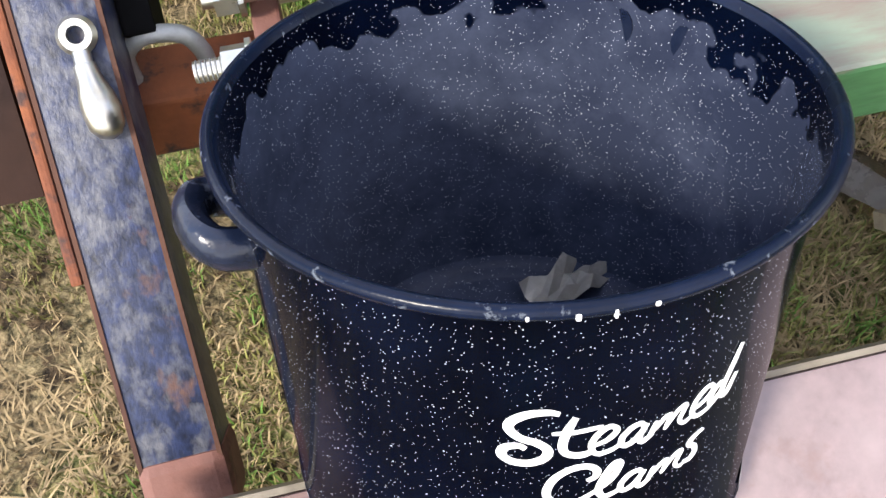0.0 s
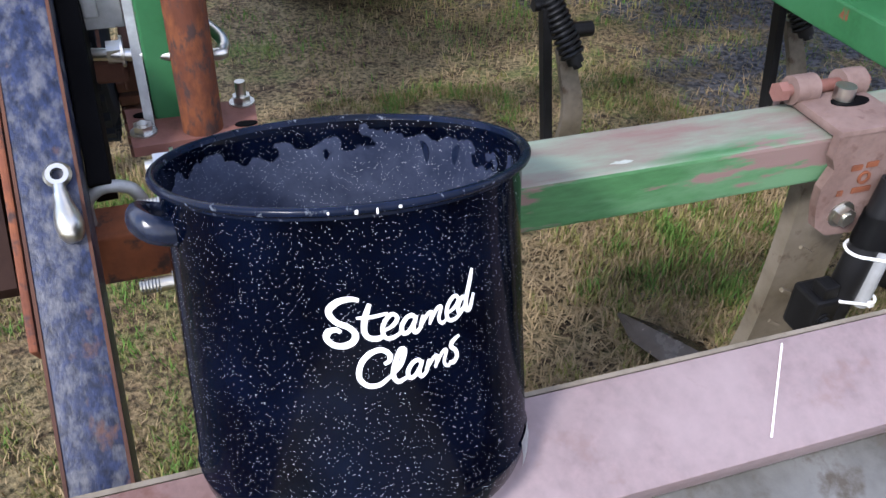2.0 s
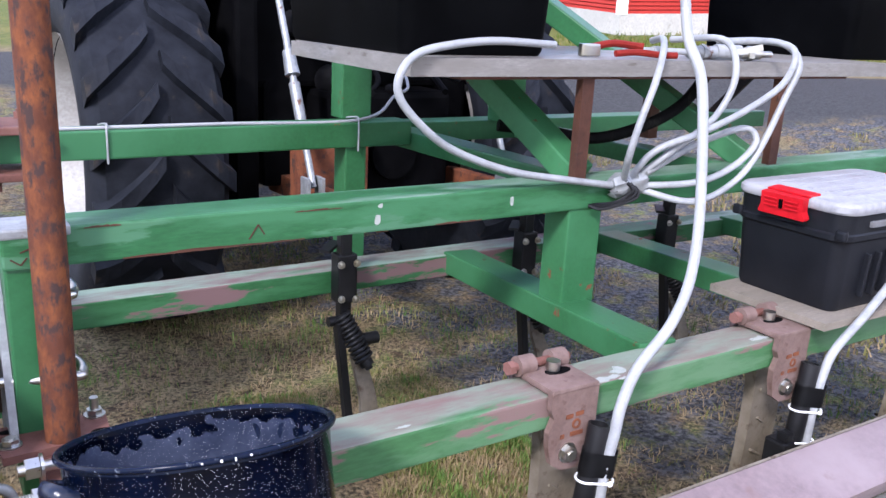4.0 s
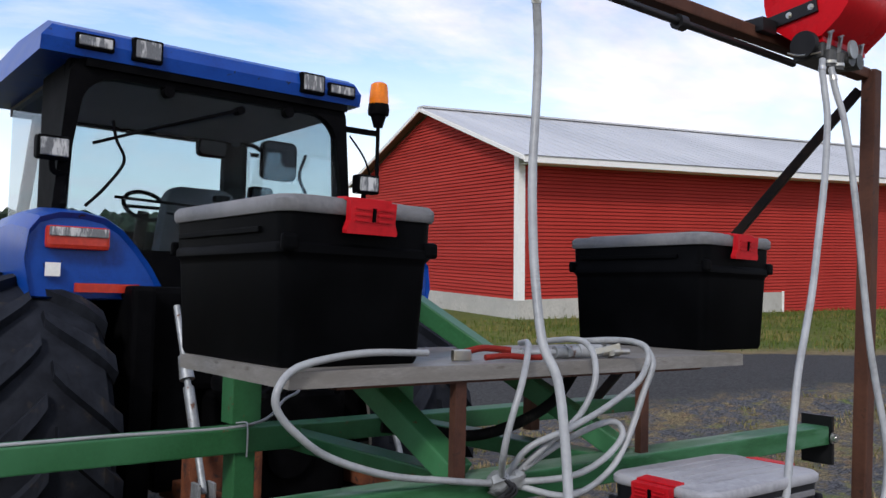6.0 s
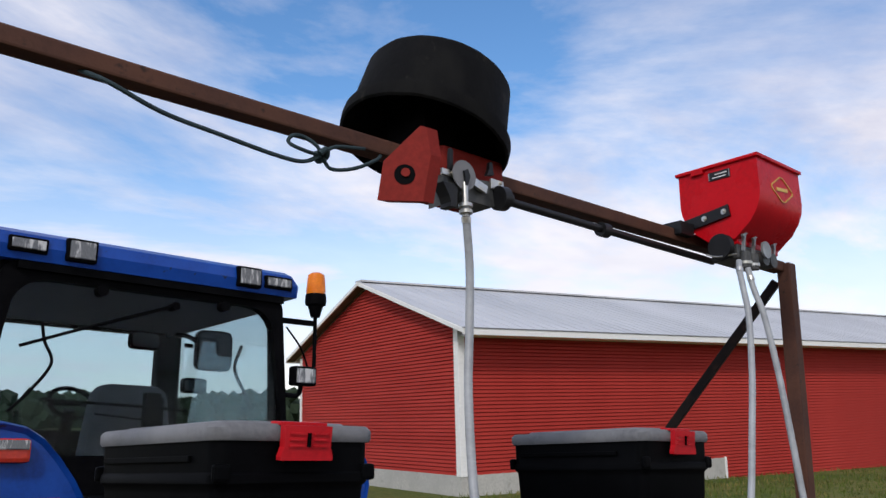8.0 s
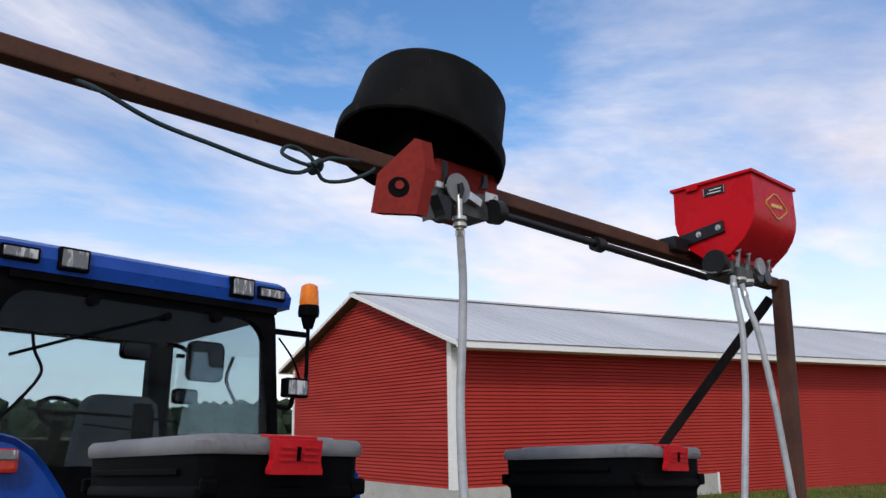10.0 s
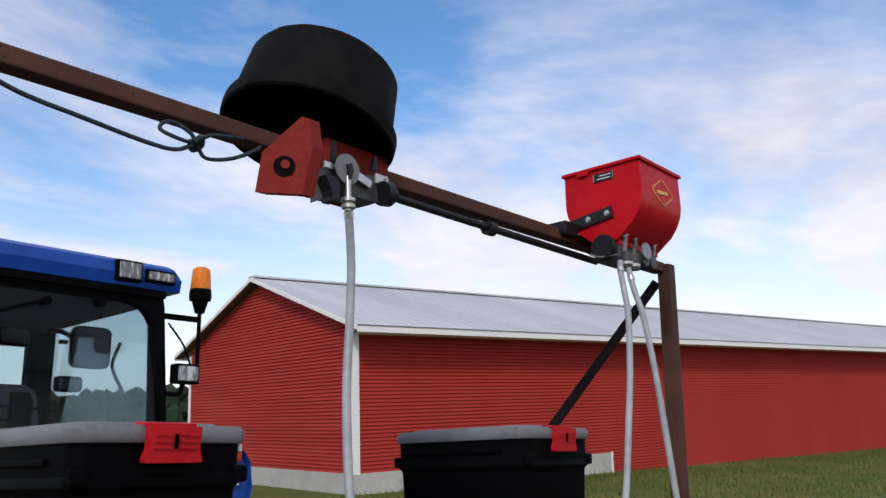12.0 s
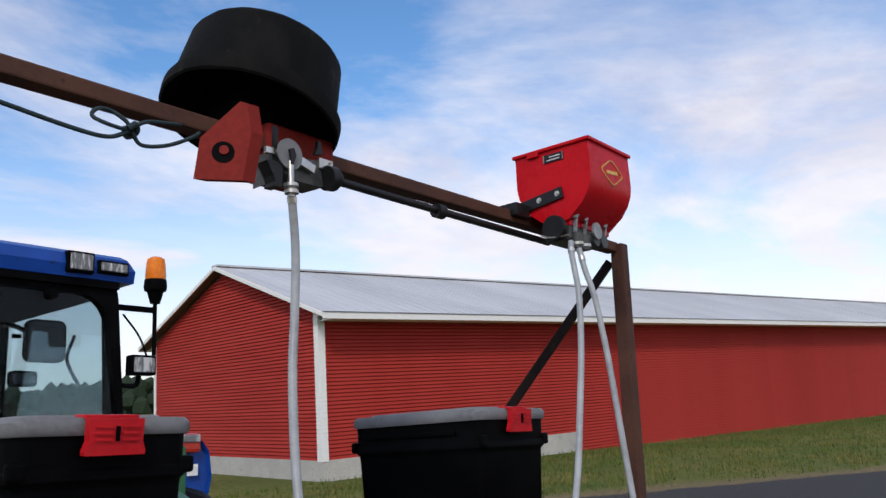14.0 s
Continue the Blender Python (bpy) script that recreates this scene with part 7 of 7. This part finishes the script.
    part("clamp_block", bm, "black", rh, bevel=0.003)
    rh.location, rh.scale = (2.842, 0.723, 2.3185), (0.955, 0.955, 0.955)


build_red_hopper()

# ---- hoses, ropes and small things ----


def line_thing(name, pts, r, material, label, category, group="", seg=12, steps=8):
    bm = N()
    tube(bm, pts, r, seg, steps)
    return whole(name, bm, material, label, category, group, smooth=True)


def seed_hose(pts, r):
    """A soft hose with a steel clamp at its upper end."""
    ho = thing("seed_hose", SEED, "hose", pts[0], "seed hoses")
    bm = N()
    tube(bm, pts, r, 16)
    part("tube", bm, "hose", ho, smooth=True)
    top = Vector(pts[-1])
    way = (top - Vector(pts[-2])).normalized()
    bm = N()
    cyl(bm, top - way * 0.045, top - way * 0.030, r * 1.18, seg=24)
    part("hose_clamp", bm, "zinc", ho, "steel hose clamp", smooth=True)


SEED = "milky plastic seed hose hanging from the boom"
seed_hose([(1.092, 0.437, 0.460), (1.099, 0.437, 0.557), (1.116, 0.438, 0.635), (1.131, 0.442, 0.695), (1.177, 0.455, 0.754), (1.289, 0.485, 0.816), (1.362, 0.515, 0.902), (1.406, 0.555, 1.041), (1.436, 0.615, 1.259), (1.432, 0.665, 1.355), (1.459, 0.720, 1.503), (1.477, 0.750, 1.635), (1.498, 0.775, 1.775), (1.525, 0.795, 1.923), (1.536, 0.802, 2.073), (1.520, 0.795, 2.205), (1.514, 0.790, 2.235)], 0.0110)
seed_hose([(1.732, 0.437, 0.460), (1.739, 0.437, 0.557), (1.756, 0.438, 0.635), (1.785, 0.437, 0.690), (1.885, 0.430, 0.775), (2.060, 0.450, 0.900), (2.180, 0.490, 1.090), (2.268, 0.520, 1.260), (2.334, 0.535, 1.376), (2.402, 0.550, 1.500), (2.476, 0.570, 1.666), (2.549, 0.590, 1.844), (2.613, 0.615, 2.033), (2.628, 0.632, 2.135), (2.645, 0.648, 2.200), (2.660, 0.655, 2.240)], 0.0102)
seed_hose([(2.372, 0.437, 0.460), (2.379, 0.437, 0.557), (2.396, 0.438, 0.635), (2.440, 0.437, 0.700), (2.540, 0.440, 0.800), (2.640, 0.450, 1.000), (2.652, 0.490, 1.236), (2.642, 0.500, 1.334), (2.649, 0.520, 1.500), (2.658, 0.540, 1.672), (2.683, 0.570, 1.853), (2.700, 0.605, 2.042), (2.700, 0.632, 2.140), (2.705, 0.650, 2.220)], 0.0102)

LOOP = "thin milky plastic tube looped between table and frame"
line_thing("feed_tube", [(1.322, 0.950, 1.315), (1.148, 0.930, 1.321), (1.022, 0.910, 1.312), (0.932, 0.895, 1.294), (0.888, 0.882, 1.258), (0.884, 0.880, 1.215), (0.926, 0.880, 1.165), (1.015, 0.885, 1.103), (1.172, 0.890, 1.047), (1.339, 0.893, 1.016), (1.546, 0.890, 0.984)], 0.0085, "hose", LOOP, "tube", "feed tubes")
line_thing("feed_tube", [(1.526, 0.882, 1.003), (1.560, 0.835, 1.082), (1.663, 0.789, 1.130), (1.819, 0.789, 1.183), (1.939, 0.789, 1.246), (1.990, 0.812, 1.322), (1.985, 0.905, 1.340), (1.943, 1.020, 1.332)], 0.0085, "hose", LOOP, "tube", "feed tubes")
line_thing("feed_tube", [(1.549, 0.882, 0.985), (1.653, 0.789, 0.962), (1.792, 0.789, 0.996), (1.876, 0.789, 1.072), (1.948, 0.789, 1.202), (1.987, 0.789, 1.290), (1.991, 0.858, 1.338), (1.954, 0.997, 1.332)], 0.0085, "hose", LOOP, "tube", "feed tubes")
line_thing("feed_tube", [(1.514, 0.882, 1.003), (1.464, 0.824, 1.072), (1.475, 0.812, 1.152), (1.526, 0.824, 1.256), (1.620, 0.905, 1.332), (1.723, 1.043, 1.328)], 0.0085, "hose", LOOP, "tube", "feed tubes")
line_thing("feed_tube", [(1.543, 0.882, 1.003), (1.610, 0.824, 1.085), (1.724, 0.812, 1.160), (1.779, 0.812, 1.258), (1.808, 0.882, 1.339), (1.792, 1.043, 1.332)], 0.0085, "hose", LOOP, "tube", "feed tubes")
line_thing("feed_tube", [(1.533, 0.882, 0.991), (1.665, 0.801, 1.005), (1.781, 0.789, 1.037), (1.862, 0.789, 1.095), (1.839, 0.812, 1.130), (1.689, 0.824, 1.095), (1.562, 0.858, 1.026)], 0.0085, "hose", LOOP, "tube", "feed tubes")
line_thing("air_hose", [(1.400, 1.250, 1.090), (1.525, 1.200, 1.077), (1.648, 1.150, 1.061), (1.767, 1.100, 1.093), (1.900, 1.080, 1.154), (1.920, 1.000, 1.270)], 0.016, "rubber", "black rubber hose running up to the table", "hose")
line_thing("wire", [(0.20, 1.72, 1.045), (0.407, 1.72, 1.045), (0.796, 1.72, 1.046), (1.239, 1.73, 1.045), (1.42, 1.85, 1.10), (1.497, 1.9, 1.12), (1.6, 2.1, 1.15)], 0.005, "cooler_lid", "thin pale grey cable lying along the upper beam", "cable")
for x in (0.50, 1.215):
    bm = N()
    tube(bm, [(x, 1.697, 0.955), (x, 1.695, 1.0), (x, 1.697, 1.045), (x + 0.004, 1.72, 1.055), (x, 1.80, 1.042)], 0.0028, 6, 4)
    whole("cable_tie", bm, "hose", "white cable tie round the upper beam", "cable tie", "cable ties")


def build_knot():
    k = thing("tape_wrap", "grey tape bundle tying the tubes to the middle beam", "tape", (1.52, 0.88, 0.96))
    random.seed(8)
    bm = N()
    m = Matrix.Translation((1.525, 0.885, 0.995)) @ Matrix.Rotation(radians(75), 4, "Y") @ Matrix.Rotation(radians(18), 4, "X")
    lathe(bm, [(0.012, -0.045), (0.024, -0.035), (0.030, -0.01), (0.022, 0.012), (0.028, 0.03), (0.020, 0.05), (0.010, 0.055)], m, 20)
    for v in bm.verts:
        v.co += Vector([random.uniform(-0.005, 0.005) for _ in range(3)])
    part("wrap", bm, "galv", k, smooth=True)
    for j in range(3):
        bm = N()
        tube(bm, [(1.505 + 0.01 * j, 0.872, 1.01), (1.52 + 0.008 * j, 0.855, 0.985 - 0.008 * j), (1.49 - 0.02 * j, 0.875, 0.955 - 0.006 * j), (1.44 - 0.01 * j, 0.895, 0.948)], 0.005, 6)
        part("tape_tail", bm, "black", k, smooth=True)


build_knot()


def build_fittings():
    f = thing("hose_manifold", "brass and steel hose fittings lying on the table", "fittings", (1.940, 0.960, TAB[5]))
    z = TAB[5] + 0.018
    bm = N()
    cyl(bm, (1.620, 1.020, z), (1.800, 0.985, z), 0.008)
    cyl(bm, (1.690, 1.007, z), (1.710, 1.003, z), 0.012)
    part("thin_pipe", bm, "hose", f, smooth=True)
    bm = N()
    cyl(bm, (1.800, 0.985, z), (1.880, 0.970, z), 0.017)
    cyl(bm, (1.835, 0.978, z), (1.845, 0.976, z), 0.022, seg=6)
    part("tee", bm, "galv", f, smooth=True)
    bm = N()
    cyl(bm, (1.880, 0.970, z + 0.003), (1.955, 0.952, z + 0.003), 0.019)
    part("connector", bm, "hose", f, smooth=True)
    bm = N()
    cyl(bm, (1.955, 0.952, z), (2.020, 0.938, z), 0.014)
    cyl(bm, (1.975, 0.948, z), (1.992, 0.944, z), 0.021, seg=6)
    cyl(bm, (2.020, 0.938, z), (2.055, 0.930, z), 0.009)
    part("brass_fitting", bm, "zinc", f, smooth=True)
    bm = N()
    bar(bm, (1.920, 0.950, z), (1.980, 0.900, z + 0.02), 0.012, 0.016)
    part("valve_lever", bm, "zinc", f)


build_fittings()


def build_pliers():
    p = thing("pliers", "locking pliers with red grips lying on the table", "pliers", (1.560, 1.000, TAB[5]))
    z = TAB[5] + 0.012
    bm = N()
    tube(bm, [(1.520, 0.960, z), (1.580, 0.950, z + 0.004), (1.640, 0.930, z), (1.680, 0.915, z)], 0.008, 8)
    part("handle", bm, "red_worn", p, "red grip", smooth=True)
    bm = N()
    tube(bm, [(1.480, 1.000, z + 0.012), (1.540, 0.995, z + 0.022), (1.600, 0.985, z + 0.018), (1.620, 0.970, z + 0.016)], 0.009, 8)
    part("handle", bm, "red_worn", p, smooth=True)
    bm = N()
    box(bm, (1.440, 0.990, z - 0.01), (1.500, 1.005, z + 0.02))
    part("jaw", bm, "zinc", p, bevel=0.004)


build_pliers()


def build_rope():
    r = thing("rope", "dark green cord tied under the boom with a loose bow", "rope", (1.1, BOOM_Y, 2.3))
    y = 0.86
    bm = N()
    tube(bm, [(0.56, 0.92, 2.36), (0.598, y, 2.324), (0.713, y, 2.292), (0.842, y, 2.278), (0.983, y, 2.265), (1.058, y, 2.267), (1.106, y, 2.293)], 0.0052, 8)
    part("lead", bm, "cord", r, smooth=True)
    bm = N()
    tube(bm, [(1.104, y, 2.293), (1.049, y - 0.01, 2.291), (1.018, y, 2.304), (1.027, y, 2.323), (1.062, y + 0.01, 2.333), (1.095, y, 2.315), (1.107, y, 2.296)], 0.0048, 8)
    part("loop", bm, "cord", r, smooth=True)
    bm = N()
    tube(bm, [(1.112, y, 2.291), (1.137, y, 2.267), (1.203, y, 2.283), (1.271, y, 2.321), (1.32, 0.90, 2.36)], 0.0048, 8)
    tube(bm, [(1.110, y, 2.295), (1.119, y, 2.307), (1.151, y, 2.327), (1.201, y, 2.337), (1.25, y + 0.02, 2.352)], 0.0048, 8)
    part("tail", bm, "cord", r, smooth=True)
    bm = N()
    tube(bm, [(1.096, y - 0.012, 2.292), (1.112, y - 0.014, 2.306), (1.122, y, 2.294), (1.107, y + 0.012, 2.284), (1.094, y, 2.299)], 0.0075, 8)
    part("knot", bm, "cord", r, smooth=True)


build_rope()

# a green bin by the barn
gb = N()
box(gb, (-0.30, -0.30, 0), (0.30, 0.30, 1.0), Matrix.Translation((10.66, 14.70, land(10.66, 14.70) - 0.02)))
whole("waste_bin", gb, mat("dark_green_plastic", (0.012, 0.05, 0.03), (0.02, 0.06, 0.04), None, rough=0.5), "dark green bin standing beside the barn", "bin", bevel=0.05)

# ---- left end: gauge wheel, tank, portal clamp ----


def build_gauge_wheel():
    g = thing("gauge_wheel", "black treaded gauge wheel on an arm behind the inclined leg", "wheel", (0.0, 1.30, 0.69))
    m = Matrix.Translation((0.005, 1.30, 0.690)) @ Matrix.Rotation(radians(90), 4, "Y")
    bm = N()
    lathe(bm, [(0.135, -0.075), (0.16, -0.095), (0.21, -0.100), (0.243, -0.082), (0.251, 0), (0.243, 0.082), (0.21, 0.100), (0.16, 0.095), (0.135, 0.075), (0.125, 0), (0.135, -0.075)], m, 64)
    tyre = part("tyre", bm, "tyre", g, smooth=True)
    bm = N()
    box(bm, (0.244, -0.0125, -0.016), (0.259, 0.0125, 0.016))
    bmesh.ops.recalc_face_normals(bm, faces=bm.faces)
    me = bpy.data.meshes.new("tread_block")
    bm.to_mesh(me)
    bm.free()
    me.materials.append(M["tyre"])
    for row in range(5):
        for k in range(32):
            ob = new("tread_block", me)
            ob.parent = tyre
            ob.matrix_basis = m @ Matrix.Rotation(2 * math.pi * (k + 0.5 * (row % 2)) / 32, 4, "Z") @ Matrix.Translation((-0.006 * (abs(row - 2) == 2), 0, (row - 2) * 0.040))
    bm = N()
    lathe(bm, [(0.145, -0.085), (0.125, -0.06), (0.07, -0.03), (0.04, -0.05), (0.001, -0.05)], m, 40)
    lathe(bm, [(0.145, 0.085), (0.125, 0.06), (0.07, 0.0), (0.04, 0.05), (0.001, 0.05)], m, 40)
    part("rim", bm, "rust_dark", g, smooth=True)
    bm = N()
    cyl(bm, (0.0, 1.30, 0.69), (0.150, 1.30, 0.69), 0.018)
    part("axle", bm, "rust_dark", g, smooth=True)
    bm = N()
    bar(bm, (0.150, 1.32, 0.69), (0.150, 1.02, 0.66), 0.025, 0.05)
    part("arm", bm, "rust_dark", g, bevel=0.004)


build_gauge_wheel()


def build_tank():
    t = thing("liquid_tank", "smooth pale grey-blue plastic tank beside the frame", "tank", (-0.30, 1.75, 0.6))
    m = Matrix.Translation((-0.28, 1.62, 1.0)) @ Matrix.Rotation(radians(-90), 4, "X")
    bm = N()
    lathe(bm, [(0.001, 0.0), (0.20, 0.006), (0.28, 0.03), (0.318, 0.075), (0.33, 0.14), (0.33, 0.66), (0.318, 0.72), (0.27, 0.77), (0.001, 0.80)], m, 56)
    part("shell", bm, mat("grey_blue_tank", (0.20, 0.235, 0.28), (0.24, 0.27, 0.31), None, scale=4, rough=0.4, bump=0.04), t, smooth=True)
    bm = N()
    box(bm, (-0.50, 1.75, 0.0), (-0.44, 1.81, 0.80))
    part("stand", bm, "rust_dark", t)
    bm = N()
    box(bm, (-0.14, 1.75, 0.0), (-0.08, 1.81, 0.76))
    part("stand", bm, "rust_dark", t)
    bm = N()
    tube(bm, [(-0.02, 1.68, 1.16), (0.05, 1.60, 1.10), (0.085, 1.56, 1.00), (0.08, 1.56, 0.90), (0.06, 1.60, 0.82)], 0.012, 10)
    part("hose", bm, "rubber", t, "black hose", smooth=True)


build_tank()


def build_clamp():
    c = thing("beam_clamp", "rusty bolted clamp round the upper beam", "clamp", (0.275, 1.75, 1.0))
    for z0, z1, name in ((1.042, 1.062, "top_plate"), (0.930, 0.950, "bottom_plate")):
        bm = N()
        box(bm, (0.215, 1.655, z0), (0.345, 1.845, z1))
        part(name, bm, "rust_red", c, bevel=0.004)
    for x in (0.242, 0.318):
        for y in (1.680, 1.822):
            bm = N()
            cyl(bm, (x, y, 0.905), (x, y, 1.085), 0.009)
            part("rod", bm, "rust_red", c, smooth=True)
            bm = N()
            cyl(bm, (x, y, 1.062), (x, y, 1.078), 0.016, seg=6)
            part("nut", bm, "rust_red", c)
    bm = N()
    box(bm, (0.20, 1.85, 1.02), (0.26, 1.91, 1.50))
    part("riser", bm, "rust_dark", c, bevel=0.004)


build_clamp()


# ---- grass: short blades in tufts ----


def build_grass():
    rng = random.Random(21)
    tones = {"straw": (0.36, 0.265, 0.145), "dry_green": (0.21, 0.20, 0.065), "green": (0.11, 0.205, 0.04)}
    blades = {k: ([], []) for k in tones}

    def blade(x, y, h, lean, way, w, tone):
        verts, faces = blades[tone]
        i = len(verts)
        z = land(x, y) - 0.004
        s, c = math.sin(way), math.cos(way)
        mx, my = x + lean * 0.4 * c, y + lean * 0.4 * s
        verts.extend(((x - s * w, y + c * w, z), (x + s * w, y - c * w, z), (mx + s * w * 0.7, my - c * w * 0.7, z + h * 0.62), (mx - s * w * 0.7, my + c * w * 0.7, z + h * 0.62), (x + lean * c, y + lean * s, z + h)))
        faces.extend(((i, i + 1, i + 2, i + 3), (i + 3, i + 2, i + 4)))

    count = 0
    while count < 230000:
        pick = rng.random()
        if pick < 0.58:
            x, y = rng.uniform(-0.9, 1.7), rng.uniform(0.2, 2.1)
        elif pick < 0.72:
            x, y = rng.uniform(3.2, 9.0), rng.uniform(0.0, 6.5)
            if noise.noise((x * 0.8, y * 1.6, 9)) + 0.4 * noise.noise((x * 3, y * 3, 2)) < 0.12 or 0.577 * x + 0.817 * y > 8.5:
                continue
            blade(x, y, rng.uniform(0.02, 0.06), rng.uniform(0.01, 0.05), rng.uniform(0, 6.283), rng.uniform(0.003, 0.007), "dry_green" if rng.random() < 0.6 else "straw")
            count += 1
            continue
        else:
            x, y = rng.uniform(-1.3, 3.4), rng.uniform(-0.1, 4.2)
        patch = 0.7 * noise.noise((x * 1.7, y * 1.7, 3)) + 0.5 * noise.noise((x * 5, y * 5, 7)) + 0.55 * noise.noise((x * 14, y * 14, 5))
        bare = 0.14 * x + 0.03 * y - 0.22 + 0.9 * noise.noise((x * 1.6, y * 1.6, 11))
        if bare > 0.32 or (patch < -0.20 and rng.random() < 0.8):
            count += 0.5
            continue
        g = patch + rng.uniform(-0.4, 0.4)
        tone = "green" if g > 0.40 else ("dry_green" if g > 0.08 else "straw")
        flat = tone == "straw" and rng.random() < 0.6
        h = rng.uniform(0.004, 0.014) if flat else rng.uniform(0.014, 0.038) * (1.25 if tone == "green" else 1)
        blade(x, y, h, rng.uniform(0.02, 0.07) if flat else rng.uniform(0.004, 0.03), rng.uniform(0, 6.283), rng.uniform(0.0011, 0.0026), tone)
        count += 1
    for tone, (verts, faces) in blades.items():
        me = bpy.data.meshes.new("grass")
        me.from_pydata(verts, [], faces)
        c = tones[tone]
        me.materials.append(mat("grass_" + tone, c, tuple(v * 0.6 for v in c), None, scale=3, rough=0.75, bump=0, spec=0.2, grain=40, vary=0.25))
        tagged(new("grass", me), {"straw": "dry straw-coloured grass lying on the soil", "dry_green": "short yellowish green grass", "green": "tufts of fresh green grass"}[tone], "grass", kind="stuff")


build_grass()


def build_verge_grass():
    """Longer grass along the barn, thinning out towards the lane."""
    rng = random.Random(33)
    B = barn_pose()
    tones = ((0.108, 0.148, 0.026), (0.24, 0.20, 0.062))
    for tone in tones:
        verts, faces = [], []
        for k in range(32000):
            u = -6 + 46 * rng.random() ** 1.3
            v = -0.08 - 9.0 * rng.random()
            p = B @ Vector((u, v, 0))
            if 0.577 * p.x + 0.817 * p.y < 11.5 + 0.7 * rng.random():
                continue
            if noise.noise((p.x * 0.9, p.y * 0.9, 4)) < (0.1 if tone is tones[1] else -0.5):
                continue
            z = land(p.x, p.y) - 0.01
            h, a, w = rng.uniform(0.04, 0.13), rng.uniform(0, 6.283), rng.uniform(0.006, 0.014)
            c, s_ = math.cos(a), math.sin(a)
            lean = rng.uniform(0.0, 0.07)
            i = len(verts)
            verts.extend(((p.x - s_ * w, p.y + c * w, z), (p.x + s_ * w, p.y - c * w, z), (p.x + lean * c, p.y + lean * s_, z + h)))
            faces.append((i, i + 1, i + 2))
        me = bpy.data.meshes.new("verge_grass")
        me.from_pydata(verts, [], faces)
        me.materials.append(mat("verge_grass", tone, tuple(x * 0.6 for x in tone), None, scale=2, rough=0.8, bump=0, spec=0.1, vary=0.2))
        tagged(new("verge_grass", me), "rough grass growing along the barn's sill" if tone is tones[0] else "dry yellowish grass along the barn", "grass", kind="stuff")


build_verge_grass()

# ---- the tractor, the machine and all that stands on it lean with the yard ----
LEVEL = ("ground", "barn", "distant_woods", "waste_bin", "grass", "verge_grass")
for ob in list(scene.collection.objects):
    if ob.parent is None and ob.type in ("EMPTY", "MESH") and ob.name.split(".")[0] not in LEVEL:
        ob.matrix_basis = LEAN @ ob.matrix_basis
